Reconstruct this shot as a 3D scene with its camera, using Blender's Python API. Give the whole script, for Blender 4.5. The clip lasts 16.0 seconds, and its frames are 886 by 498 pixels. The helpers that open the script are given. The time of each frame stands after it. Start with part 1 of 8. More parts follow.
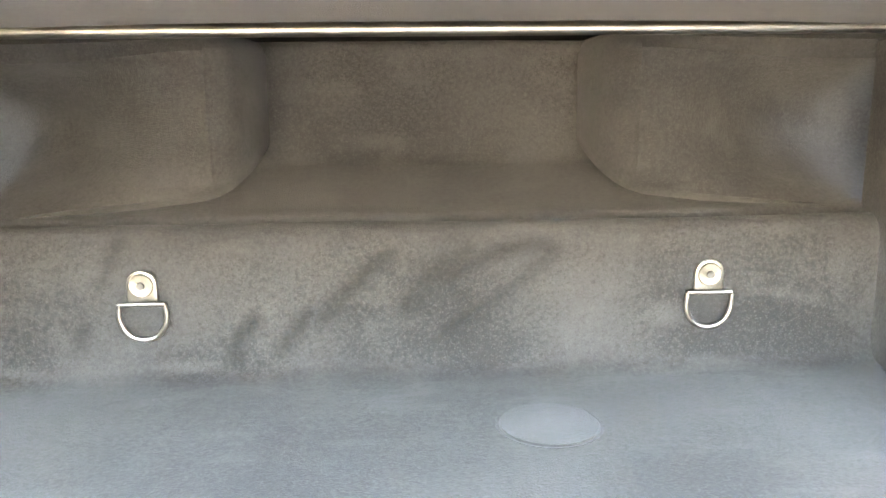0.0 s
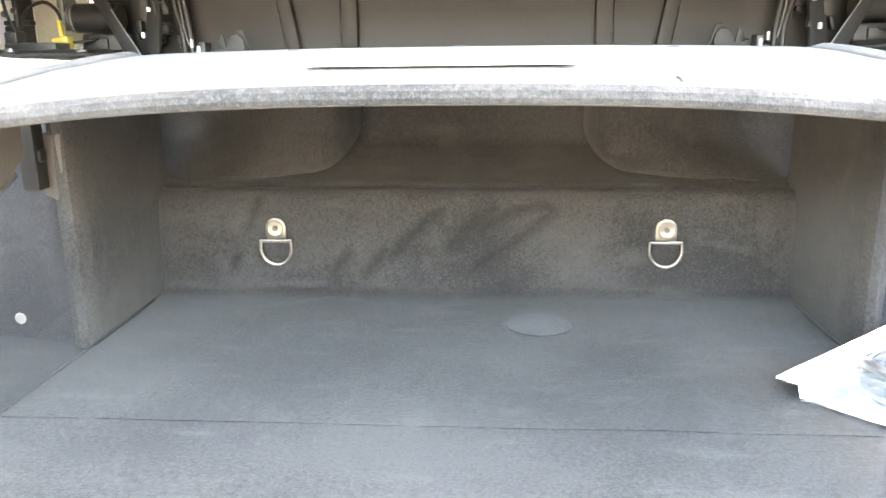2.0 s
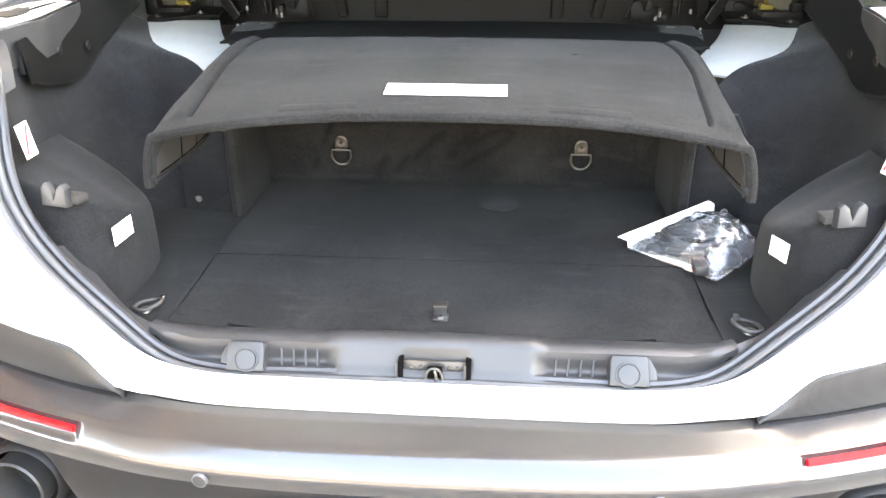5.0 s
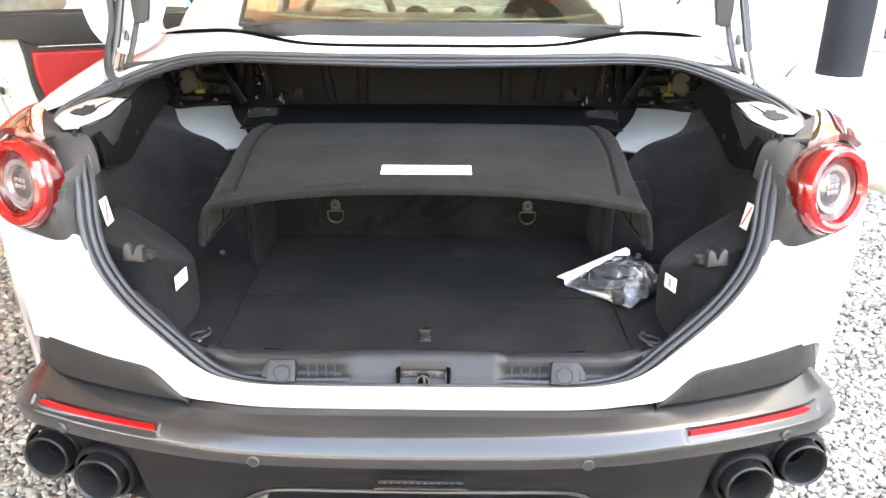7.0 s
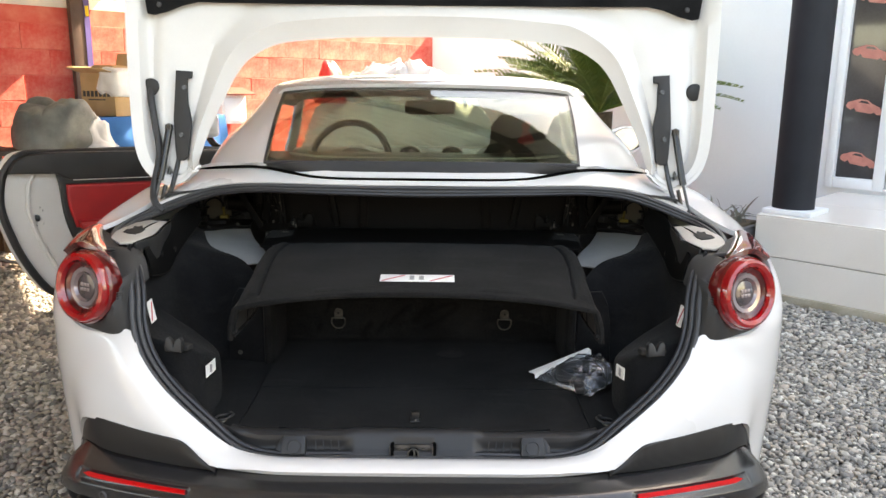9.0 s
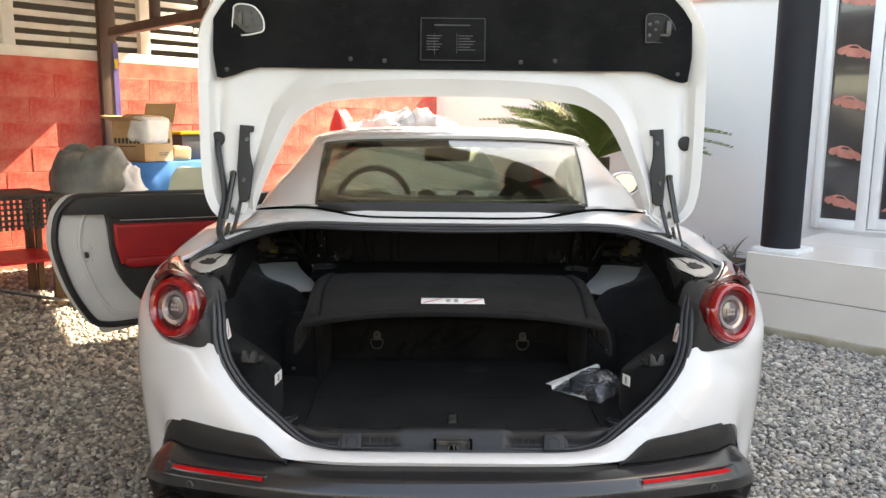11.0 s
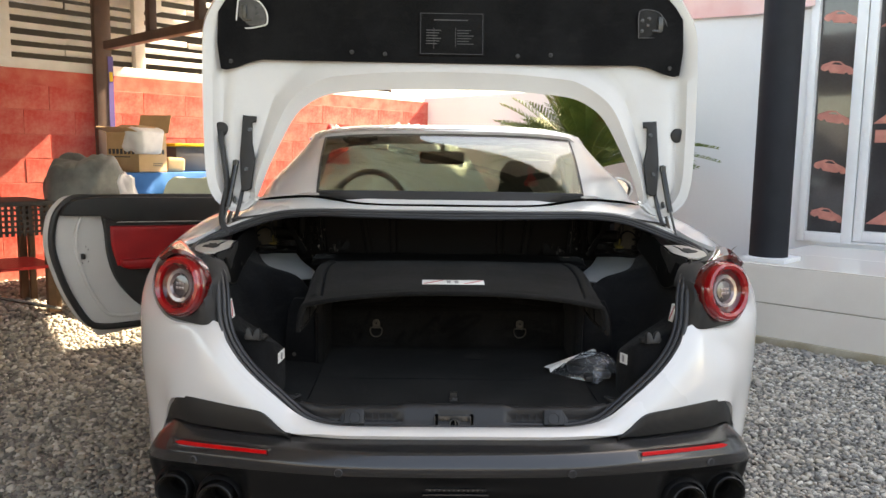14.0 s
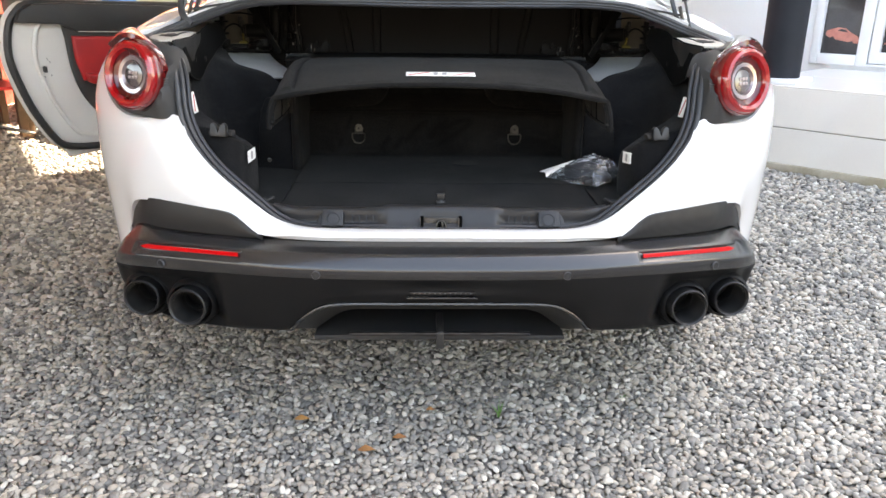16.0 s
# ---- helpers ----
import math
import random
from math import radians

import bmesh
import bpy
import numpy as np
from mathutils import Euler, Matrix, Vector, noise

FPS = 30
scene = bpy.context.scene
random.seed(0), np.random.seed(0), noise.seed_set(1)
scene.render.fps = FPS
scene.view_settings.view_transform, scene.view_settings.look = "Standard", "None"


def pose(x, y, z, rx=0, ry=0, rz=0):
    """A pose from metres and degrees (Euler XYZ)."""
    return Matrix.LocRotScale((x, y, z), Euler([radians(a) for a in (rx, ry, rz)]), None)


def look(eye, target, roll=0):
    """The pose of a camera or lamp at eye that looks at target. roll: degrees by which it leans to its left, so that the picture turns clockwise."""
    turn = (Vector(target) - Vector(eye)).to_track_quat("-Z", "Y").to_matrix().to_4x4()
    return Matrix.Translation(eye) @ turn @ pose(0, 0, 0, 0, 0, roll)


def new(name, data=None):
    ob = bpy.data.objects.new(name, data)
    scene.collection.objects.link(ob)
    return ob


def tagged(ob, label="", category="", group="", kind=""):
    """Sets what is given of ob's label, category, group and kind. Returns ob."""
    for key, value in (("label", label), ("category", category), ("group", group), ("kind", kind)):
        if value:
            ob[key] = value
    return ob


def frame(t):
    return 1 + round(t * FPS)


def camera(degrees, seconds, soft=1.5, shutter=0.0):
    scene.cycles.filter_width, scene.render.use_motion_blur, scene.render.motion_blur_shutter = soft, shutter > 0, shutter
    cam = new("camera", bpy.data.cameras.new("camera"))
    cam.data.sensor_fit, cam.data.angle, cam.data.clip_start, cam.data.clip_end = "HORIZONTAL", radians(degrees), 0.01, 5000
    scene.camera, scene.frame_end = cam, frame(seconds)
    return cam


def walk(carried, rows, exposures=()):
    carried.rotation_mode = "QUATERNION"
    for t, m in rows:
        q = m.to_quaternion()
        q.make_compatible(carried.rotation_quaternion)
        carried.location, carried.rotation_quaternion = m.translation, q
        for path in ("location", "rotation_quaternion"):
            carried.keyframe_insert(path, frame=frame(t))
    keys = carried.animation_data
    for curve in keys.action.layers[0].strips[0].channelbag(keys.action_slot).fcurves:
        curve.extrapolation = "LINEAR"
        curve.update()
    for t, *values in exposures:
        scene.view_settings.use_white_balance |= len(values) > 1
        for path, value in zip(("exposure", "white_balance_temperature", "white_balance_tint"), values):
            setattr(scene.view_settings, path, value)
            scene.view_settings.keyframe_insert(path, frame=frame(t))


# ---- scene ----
cam = camera(60.2, 16.0)
PATH = [
    (0, (-0.015, 0.033, 0.845), (0.0675, 1.991, 0.4447), -0.6),
    (0.5, (-0.004, -0.029, 0.861), (0.0203, 1.929, 0.453), -0.6),
    (1, (0.0, -0.087, 0.861), (-0.0292, 1.871, 0.457), -0.6),
    (1.5, (0.008, -0.165, 0.861), (-0.0869, 1.787, 0.442), -0.6),
    (2, (0.038, -0.255, 0.9), (-0.1059, 1.675, 0.404), -0.7),
    (2.5, (0.043, -0.343, 0.94), (-0.1201, 1.569, 0.3825), -0.6),
    (3, (0.07, -0.447, 0.978), (-0.1083, 1.447, 0.367), -0.4),
    (3.5, (0.087, -0.557, 1.027), (-0.1023, 1.308, 0.331), -0.4),
    (4, (0.08, -0.627, 1.074), (-0.116, 1.188, 0.259), -0.6),
    (4.2, (0.069, -0.657, 1.089), (-0.1226, 1.14, 0.232), -0.5),
    (6.3, (0.091, -1.048, 1.262), (0.055, 0.759, 0.406), 0.0),
    (6.5, (0.079, -1.075, 1.273), (0.048, 0.748, 0.452), 0.2),
    (7, (0.045, -1.151, 1.307), (0.029, 0.703, 0.556), 0.3),
    (7.5, (0.041, -1.232, 1.327), (0.039, 0.656, 0.668), 0.4),
    (8, (0.055, -1.317, 1.34), (0.061, 0.605, 0.786), 0.5),
    (8.5, (0.053, -1.389, 1.351), (0.058, 0.555, 0.88), 0.6),
    (9, (0.056, -1.466, 1.341), (0.06, 0.489, 0.919), 0.6),
    (9.2, (0.06, -1.498, 1.346), (0.066, 0.458, 0.928), 0.6),
    (11.3, (-0.059, -1.826, 1.366), (-0.041, 0.153, 1.078), 0.6),
    (11.5, (-0.065, -1.846, 1.355), (-0.04, 0.135, 1.08), 0.6),
    (12, (-0.067, -1.881, 1.353), (-0.034, 0.102, 1.098), 0.6),
    (12.5, (-0.071, -1.88, 1.354), (-0.035, 0.115, 1.22), 0.8),
    (13, (-0.077, -1.884, 1.321), (-0.036, 0.115, 1.268), 0.7),
    (13.5, (-0.082, -1.867, 1.29), (-0.038, 0.132, 1.232), 0.8),
    (14, (-0.078, -1.851, 1.248), (-0.033, 0.134, 1.006), 0.8),
    (14.5, (-0.075, -1.819, 1.209), (-0.029, 0.127, 0.748), 0.8),
    (15, (-0.072, -1.795, 1.174), (-0.023, 0.133, 0.645), 0.8),
    (15.5, (-0.064, -1.755, 1.137), (-0.011, 0.154, 0.544), 0.8),
    (16, (-0.049, -1.694, 1.095), (0.01, 0.2, 0.454), 0.8),
]
EXPOSURE = [(0, 9.0, 9900, 10), (1, 8.78, 9800, 11), (2, 8.08, 9700, 11), (3, 7.48, 9700, 11), (4.2, 6.46, 9800, 12), (6.3, 5.12, 9900, 13), (7, 4.80, 9900, 13), (8, 3.9, 9900, 13), (9, 3.0, 9900, 12),
            (12, 2.66, 9900, 12), (13.5, 2.44, 9900, 12), (14.5, 2.66, 9800, 12), (15.5, 3.28, 9600, 13), (16, 3.45, 9500, 13)]
walk(cam, [(t, look(eye, target, roll)) for t, eye, target, roll in PATH], EXPOSURE)

# ---- world and light ----
SUN_AZ, SUN_EL = 57.0, 42.0          # degrees: bearing of the sun from +y towards +x, and its height
world = bpy.data.worlds.new("sky")
scene.world = world
world.use_nodes = True
wn = world.node_tree.nodes
sky = wn.new("ShaderNodeTexSky")
sky.sky_type = "NISHITA"
sky.sun_disc = False
sky.sun_elevation = radians(SUN_EL)
sky.sun_rotation = radians(SUN_AZ)
sky.air_density, sky.dust_density = 1.0, 1.6
wn["Background"].inputs["Strength"].default_value = 0.15
world.node_tree.links.new(sky.outputs["Color"], wn["Background"].inputs["Color"])
sun = new("sun", bpy.data.lights.new("sun", "SUN"))
sun.data.energy, sun.data.angle, sun.data.color = 5.0, radians(0.53), (1.0, 0.965, 0.91)
sun_way = Vector((math.sin(radians(SUN_AZ)) * math.cos(radians(SUN_EL)), math.cos(radians(SUN_AZ)) * math.cos(radians(SUN_EL)), math.sin(radians(SUN_EL))))
sun.matrix_world = look(sun_way * 30, (0, 0, 0))


# ---- small geometry kit ----
def both(g, axis=0):
    """A half grid that starts on the centre line, joined to its mirror image."""
    m = np.array(g) * [-1, 1, 1]
    return np.concatenate([m[::-1], g[1:]], 0) if axis == 0 else np.concatenate([m[:, ::-1], g[:, 1:]], 1)


def cr(points, n):
    """n points evenly along a smooth curve through the given points."""
    p = np.array(points, float)
    if len(p) == 2:
        t = np.linspace(0, 1, n)[:, None]
        return p[0] * (1 - t) + p[1] * t
    d = np.r_[0, np.cumsum(np.maximum(np.linalg.norm(np.diff(p, axis=0), axis=1), 1e-6) ** 0.5)]
    q = np.vstack([2 * p[0] - p[1], p, 2 * p[-1] - p[-2]])
    dd = np.r_[-(d[1]), d, 2 * d[-1] - d[-2]]
    fine = []
    for i in range(1, len(q) - 2):
        m1 = (q[i + 1] - q[i - 1]) / (dd[i + 1] - dd[i - 1])
        m2 = (q[i + 2] - q[i]) / (dd[i + 2] - dd[i])
        h = dd[i + 1] - dd[i]
        for s in np.linspace(0, 1, 12, endpoint=False):
            fine.append((2 * s**3 - 3 * s**2 + 1) * q[i] + (s**3 - 2 * s**2 + s) * h * m1 + (-2 * s**3 + 3 * s**2) * q[i + 1] + (s**3 - s**2) * h * m2)
    fine.append(p[-1])
    fine = np.array(fine)
    a = np.r_[0, np.cumsum(np.linalg.norm(np.diff(fine, axis=0), axis=1))]
    t = np.linspace(0, a[-1], n)
    return np.stack([np.interp(t, a, fine[:, k]) for k in range(3)], 1)


def loft(curves, nu, nv):
    """A grid of nu x nv points on a smooth surface through the curves."""
    rows = np.array([cr(c, nv) for c in curves])
    return np.stack([cr(rows[:, j], nu) for j in range(nv)], 1)


def from_arrays(v, f):
    bm = bmesh.new()
    vs = [bm.verts.new(tuple(p)) for p in v]
    for q in f:
        try:
            bm.faces.new([vs[i] for i in q])
        except ValueError:
            pass
    return bm


def shell(g, thick, side=1.0):
    """A closed sheet of the given thickness under a grid of points."""
    nu, nv = g.shape[:2]
    du, dv = np.gradient(g, axis=0), np.gradient(g, axis=1)
    nrm = np.cross(du, dv)
    nrm /= np.maximum(np.linalg.norm(nrm, axis=2, keepdims=True), 1e-9)
    under = g - nrm * thick * side
    v = np.vstack([g.reshape(-1, 3), under.reshape(-1, 3)])
    o = nu * nv
    f = []
    at = lambda i, j: i * nv + j
    for i in range(nu - 1):
        for j in range(nv - 1):
            f.append((at(i, j), at(i + 1, j), at(i + 1, j + 1), at(i, j + 1)))
            f.append((o + at(i, j), o + at(i, j + 1), o + at(i + 1, j + 1), o + at(i + 1, j)))
    for i in range(nu - 1):
        f.append((at(i, 0), o + at(i, 0), o + at(i + 1, 0), at(i + 1, 0)))
        f.append((at(i, nv - 1), at(i + 1, nv - 1), o + at(i + 1, nv - 1), o + at(i, nv - 1)))
    for j in range(nv - 1):
        f.append((at(0, j), at(0, j + 1), o + at(0, j + 1), o + at(0, j)))
        f.append((at(nu - 1, j), o + at(nu - 1, j), o + at(nu - 1, j + 1), at(nu - 1, j + 1)))
    bm = from_arrays(v, f)
    bmesh.ops.remove_doubles(bm, verts=bm.verts, dist=1e-5)
    bmesh.ops.recalc_face_normals(bm, faces=bm.faces)
    return bm


def sheet(g):
    """A single open sheet over a grid of points, for skins that are backed by others."""
    nu, nv = g.shape[:2]
    return from_arrays(g.reshape(-1, 3), [(i * nv + j, i * nv + j + 1, (i + 1) * nv + j + 1, (i + 1) * nv + j) for i in range(nu - 1) for j in range(nv - 1)])


def tube(points, r, n=12, closed=False, smooth=0, flat=1.0):
    """A round rod along a line of points; r may be a list; flat squashes it along its own up axis."""
    p = cr(points, smooth) if smooth else np.array(points, float)
    m = len(p)
    rs = np.full(m, r) if np.isscalar(r) else np.interp(np.linspace(0, 1, m), np.linspace(0, 1, len(r)), r)
    if closed:
        tan = np.roll(p, -1, 0) - np.roll(p, 1, 0)
    else:
        tan = np.gradient(p, axis=0)
    tan /= np.maximum(np.linalg.norm(tan, axis=1, keepdims=True), 1e-9)
    up = np.array([0, 0, 1.0]) if abs(tan[0][2]) < 0.9 else np.array([0, 1.0, 0])
    v, f = [], []
    a = np.cross(tan[0], up)
    a /= np.linalg.norm(a)
    for i in range(m):
        a = a - tan[i] * (a @ tan[i])
        a /= max(np.linalg.norm(a), 1e-9)
        b = np.cross(tan[i], a)
        for k in range(n):
            w = 2 * math.pi * k / n
            v.append(p[i] + rs[i] * (math.cos(w) * a + flat * math.sin(w) * b))
    for i in range(m if closed else m - 1):
        i2 = (i + 1) % m
        for k in range(n):
            f.append((i * n + k, i * n + (k + 1) % n, i2 * n + (k + 1) % n, i2 * n + k))
    if not closed:
        f.append(tuple(range(n))[::-1])
        f.append(tuple((m - 1) * n + k for k in range(n)))
    bm = from_arrays(v, f)
    bmesh.ops.recalc_face_normals(bm, faces=bm.faces)
    return bm


def block(x0, x1, y0, y1, z0, z1, bevel=0.004, seg=2):
    bm = bmesh.new()
    bmesh.ops.create_cube(bm, size=1)
    bmesh.ops.scale(bm, vec=(x1 - x0, y1 - y0, z1 - z0), verts=bm.verts)
    bmesh.ops.translate(bm, vec=((x0 + x1) / 2, (y0 + y1) / 2, (z0 + z1) / 2), verts=bm.verts)
    if bevel:
        bmesh.ops.bevel(bm, geom=list(bm.edges), offset=bevel, segments=seg, affect="EDGES", profile=0.5)
    return bm


def slab(outline, m, depth, bevel=0.0, seg=2):
    """A flat plate: outline in its own x, y, from z = 0 to depth, then moved by the matrix m."""
    bm = bmesh.new()
    low = [bm.verts.new((p[0], p[1], 0)) for p in outline]
    face = bm.faces.new(low)
    out = bmesh.ops.extrude_face_region(bm, geom=[face])
    bmesh.ops.translate(bm, vec=(0, 0, depth), verts=[e for e in out["geom"] if isinstance(e, bmesh.types.BMVert)])
    bmesh.ops.recalc_face_normals(bm, faces=bm.faces)
    if bevel:
        rim = [e for e in bm.edges if abs(e.verts[0].co.z - e.verts[1].co.z) < 1e-7]
        bmesh.ops.bevel(bm, geom=rim, offset=bevel, segments=seg, affect="EDGES", profile=0.5)
    bmesh.ops.transform(bm, matrix=m, verts=bm.verts)
    return bm


def lathe(profile, m, n=40):
    """A turned body: profile of (radius, height) about its z axis, moved by m."""
    v, f = [], []
    for r, h in profile:
        for k in range(n):
            w = 2 * math.pi * k / n
            v.append((r * math.cos(w), r * math.sin(w), h))
    for i in range(len(profile) - 1):
        for k in range(n):
            f.append((i * n + k, i * n + (k + 1) % n, (i + 1) * n + (k + 1) % n, (i + 1) * n + k))
    bm = from_arrays(v, f)
    bmesh.ops.remove_doubles(bm, verts=bm.verts, dist=1e-6)
    bmesh.ops.recalc_face_normals(bm, faces=bm.faces)
    bmesh.ops.transform(bm, matrix=m, verts=bm.verts)
    return bm


def merged(*bms):
    """Several pieces as one."""
    out = bmesh.new()
    for b in bms:
        vs = {v: out.verts.new(v.co) for v in b.verts}
        for q in b.faces:
            try:
                out.faces.new([vs[v] for v in q.verts])
            except ValueError:
                pass
        b.free()
    return out


def turned(bm, m):
    bmesh.ops.transform(bm, matrix=m, verts=bm.verts)
    return bm


def mirrored(bm):
    for v in bm.verts:
        v.co.x = -v.co.x
    bmesh.ops.reverse_faces(bm, faces=bm.faces)
    return bm


def crumple(bm, amount, scale, seed=0.0):
    for v in bm.verts:
        v.co += noise.noise_vector(v.co * scale + Vector((seed, seed * 2, 0))) * amount
    return bm


def sided(bm, s):
    return bm if s > 0 else mirrored(bm)


def thing(name, at, label, category, group="", kind=""):
    """An empty at a thing's base, to hold its parts."""
    ob = new(name)
    ob.location = at
    ob.empty_display_size = 0.05
    return tagged(ob, label, category, group, kind)


def base_of(ob):
    while ob.parent:
        ob = ob.parent
    return ob.matrix_basis.translation if ob.type == "EMPTY" else Vector((0, 0, 0))


def mesh_of(name, bm, material, angle=35.0):
    me = bpy.data.meshes.new(name)
    bm.to_mesh(me)
    bm.free()
    me.materials.append(material)
    me.polygons.foreach_set("use_smooth", [True] * len(me.polygons))
    me.set_sharp_from_angle(angle=radians(angle))
    return me


def part(name, bm, material, parent, label="", angle=35.0):
    """One mesh under a thing or under a part; the mesh is given in world metres."""
    bmesh.ops.translate(bm, vec=-base_of(parent), verts=bm.verts)
    ob = new(name, mesh_of(name, bm, material, angle))
    ob.parent = parent
    return tagged(ob, label)


def solo(name, bm, material, label="", category="", group="", kind="", angle=35.0):
    """A thing that is one mesh, given in world metres."""
    ob = new(name, mesh_of(name, bm, material, angle))
    return tagged(ob, label, category, group, kind)


def letters(text, size, depth, m):
    """A word in the built-in font as a mesh, centred, lying in the x, y plane of m."""
    cu = bpy.data.curves.new("word", "FONT")
    cu.body, cu.size, cu.extrude, cu.align_x, cu.align_y, cu.offset = text, size, depth, "CENTER", "CENTER", size * 0.02
    ob = bpy.data.objects.new("word", cu)
    scene.collection.objects.link(ob)
    bpy.context.view_layer.update()
    me = bpy.data.meshes.new_from_object(ob.evaluated_get(bpy.context.evaluated_depsgraph_get()))
    bpy.data.objects.remove(ob)
    bm = bmesh.new()
    bm.from_mesh(me)
    bpy.data.meshes.remove(me)
    bmesh.ops.transform(bm, matrix=m, verts=bm.verts)
    return bm


# ---- materials ----
def material(name, a, b=None, rough=0.5, metal=0.0, scale=6.0, fine=220.0, bump=0.0, bump_scale=None, coat=0.0, sheen=0.0, mix=1.0, rough_var=0.06, spec=0.5, per_piece=0.0, trans=0.0, speck=0.25):
    """A painted or natural surface: two colours mixed by broad and fine noise, with grain in relief."""
    mt = bpy.data.materials.new(name)
    mt.use_nodes = True
    nt = mt.node_tree
    n, l = nt.nodes, nt.links
    p = n["Principled BSDF"]
    b = b or tuple(c * 0.85 for c in a)
    co = n.new("ShaderNodeTexCoord")
    n1, n2 = n.new("ShaderNodeTexNoise"), n.new("ShaderNodeTexNoise")
    n1.inputs["Scale"].default_value, n1.inputs["Detail"].default_value = scale, 5
    n2.inputs["Scale"].default_value, n2.inputs["Detail"].default_value = fine, 3
    l.new(co.outputs["Object"], n1.inputs["Vector"])
    l.new(co.outputs["Object"], n2.inputs["Vector"])
    add = n.new("ShaderNodeMath")
    add.operation = "MULTIPLY_ADD"
    l.new(n2.outputs["Fac"], add.inputs[0])
    add.inputs[1].default_value = speck
    l.new(n1.outputs["Fac"], add.inputs[2])
    ramp = n.new("ShaderNodeMapRange")
    ramp.inputs["From Min"].default_value, ramp.inputs["From Max"].default_value = 0.35 + speck / 2, 0.65 + speck / 2
    ramp.inputs["To Max"].default_value = mix
    l.new(add.outputs[0], ramp.inputs["Value"])
    mx = n.new("ShaderNodeMix")
    mx.data_type = "RGBA"
    mx.inputs["A"].default_value, mx.inputs["B"].default_value = (*a, 1), (*b, 1)
    l.new(ramp.outputs["Result"], mx.inputs["Factor"])
    col = mx.outputs["Result"]
    if per_piece:
        info = n.new("ShaderNodeObjectInfo")
        hsv = n.new("ShaderNodeHueSaturation")
        mr = n.new("ShaderNodeMapRange")
        mr.inputs["To Min"].default_value, mr.inputs["To Max"].default_value = 1 - per_piece, 1 + per_piece
        l.new(info.outputs["Random"], mr.inputs["Value"])
        l.new(mr.outputs["Result"], hsv.inputs["Value"])
        l.new(col, hsv.inputs["Color"])
        col = hsv.outputs["Color"]
    l.new(col, p.inputs["Base Color"])
    rr = n.new("ShaderNodeMapRange")
    rr.inputs["To Min"].default_value, rr.inputs["To Max"].default_value = max(rough - rough_var, 0), min(rough + rough_var, 1)
    l.new(n1.outputs["Fac"], rr.inputs["Value"])
    l.new(rr.outputs["Result"], p.inputs["Roughness"])
    p.inputs["Metallic"].default_value = metal
    p.inputs["Specular IOR Level"].default_value = spec
    p.inputs["Coat Weight"].default_value, p.inputs["Coat Roughness"].default_value = coat, 0.04
    p.inputs["Sheen Weight"].default_value, p.inputs["Sheen Roughness"].default_value = sheen, 0.5
    p.inputs["Transmission Weight"].default_value = trans
    if bump:
        bp = n.new("ShaderNodeBump")
        bp.inputs["Strength"].default_value, bp.inputs["Distance"].default_value = min(bump, 1.0), 0.002 * max(bump, 1.0)
        if bump_scale:
            n3 = n.new("ShaderNodeTexNoise")
            n3.inputs["Scale"].default_value, n3.inputs["Detail"].default_value = bump_scale, 4
            l.new(co.outputs["Object"], n3.inputs["Vector"])
            l.new(n3.outputs["Fac"], bp.inputs["Height"])
        else:
            l.new(n2.outputs["Fac"], bp.inputs["Height"])
        l.new(bp.outputs["Normal"], p.inputs["Normal"])
    return mt


def clear(name, tint, ior=1.5, gloss_rough=0.0, haze=0.0):
    """Thin glass or film: lets light straight through, and mirrors by the angle."""
    mt = bpy.data.materials.new(name)
    mt.use_nodes = True
    n, l = mt.node_tree.nodes, mt.node_tree.links
    n.remove(n["Principled BSDF"])
    tr, gl, mx, lw, pw, ma = n.new("ShaderNodeBsdfTransparent"), n.new("ShaderNodeBsdfGlossy"), n.new("ShaderNodeMixShader"), n.new("ShaderNodeLayerWeight"), n.new("ShaderNodeMath"), n.new("ShaderNodeMath")
    tr.inputs["Color"].default_value = (*tint, 1)
    gl.inputs["Roughness"].default_value = gloss_rough
    lw.inputs["Blend"].default_value = 0.5
    pw.operation, ma.operation = "POWER", "MULTIPLY_ADD"
    pw.inputs[1].default_value = 5.0
    f0 = ((ior - 1) / (ior + 1)) ** 2
    ma.inputs[1].default_value, ma.inputs[2].default_value = 1 - f0, f0
    l.new(lw.outputs["Facing"], pw.inputs[0])
    l.new(pw.outputs[0], ma.inputs[0])
    l.new(ma.outputs[0], mx.inputs[0])
    base = tr.outputs[0]
    if haze:
        df, m2 = n.new("ShaderNodeBsdfDiffuse"), n.new("ShaderNodeMixShader")
        df.inputs["Color"].default_value = (0.8, 0.82, 0.85, 1)
        m2.inputs[0].default_value = haze
        l.new(base, m2.inputs[1])
        l.new(df.outputs[0], m2.inputs[2])
        base = m2.outputs[0]
    l.new(base, mx.inputs[1])
    l.new(gl.outputs[0], mx.inputs[2])
    l.new(mx.outputs[0], n["Material Output"].inputs["Surface"])
    return mt


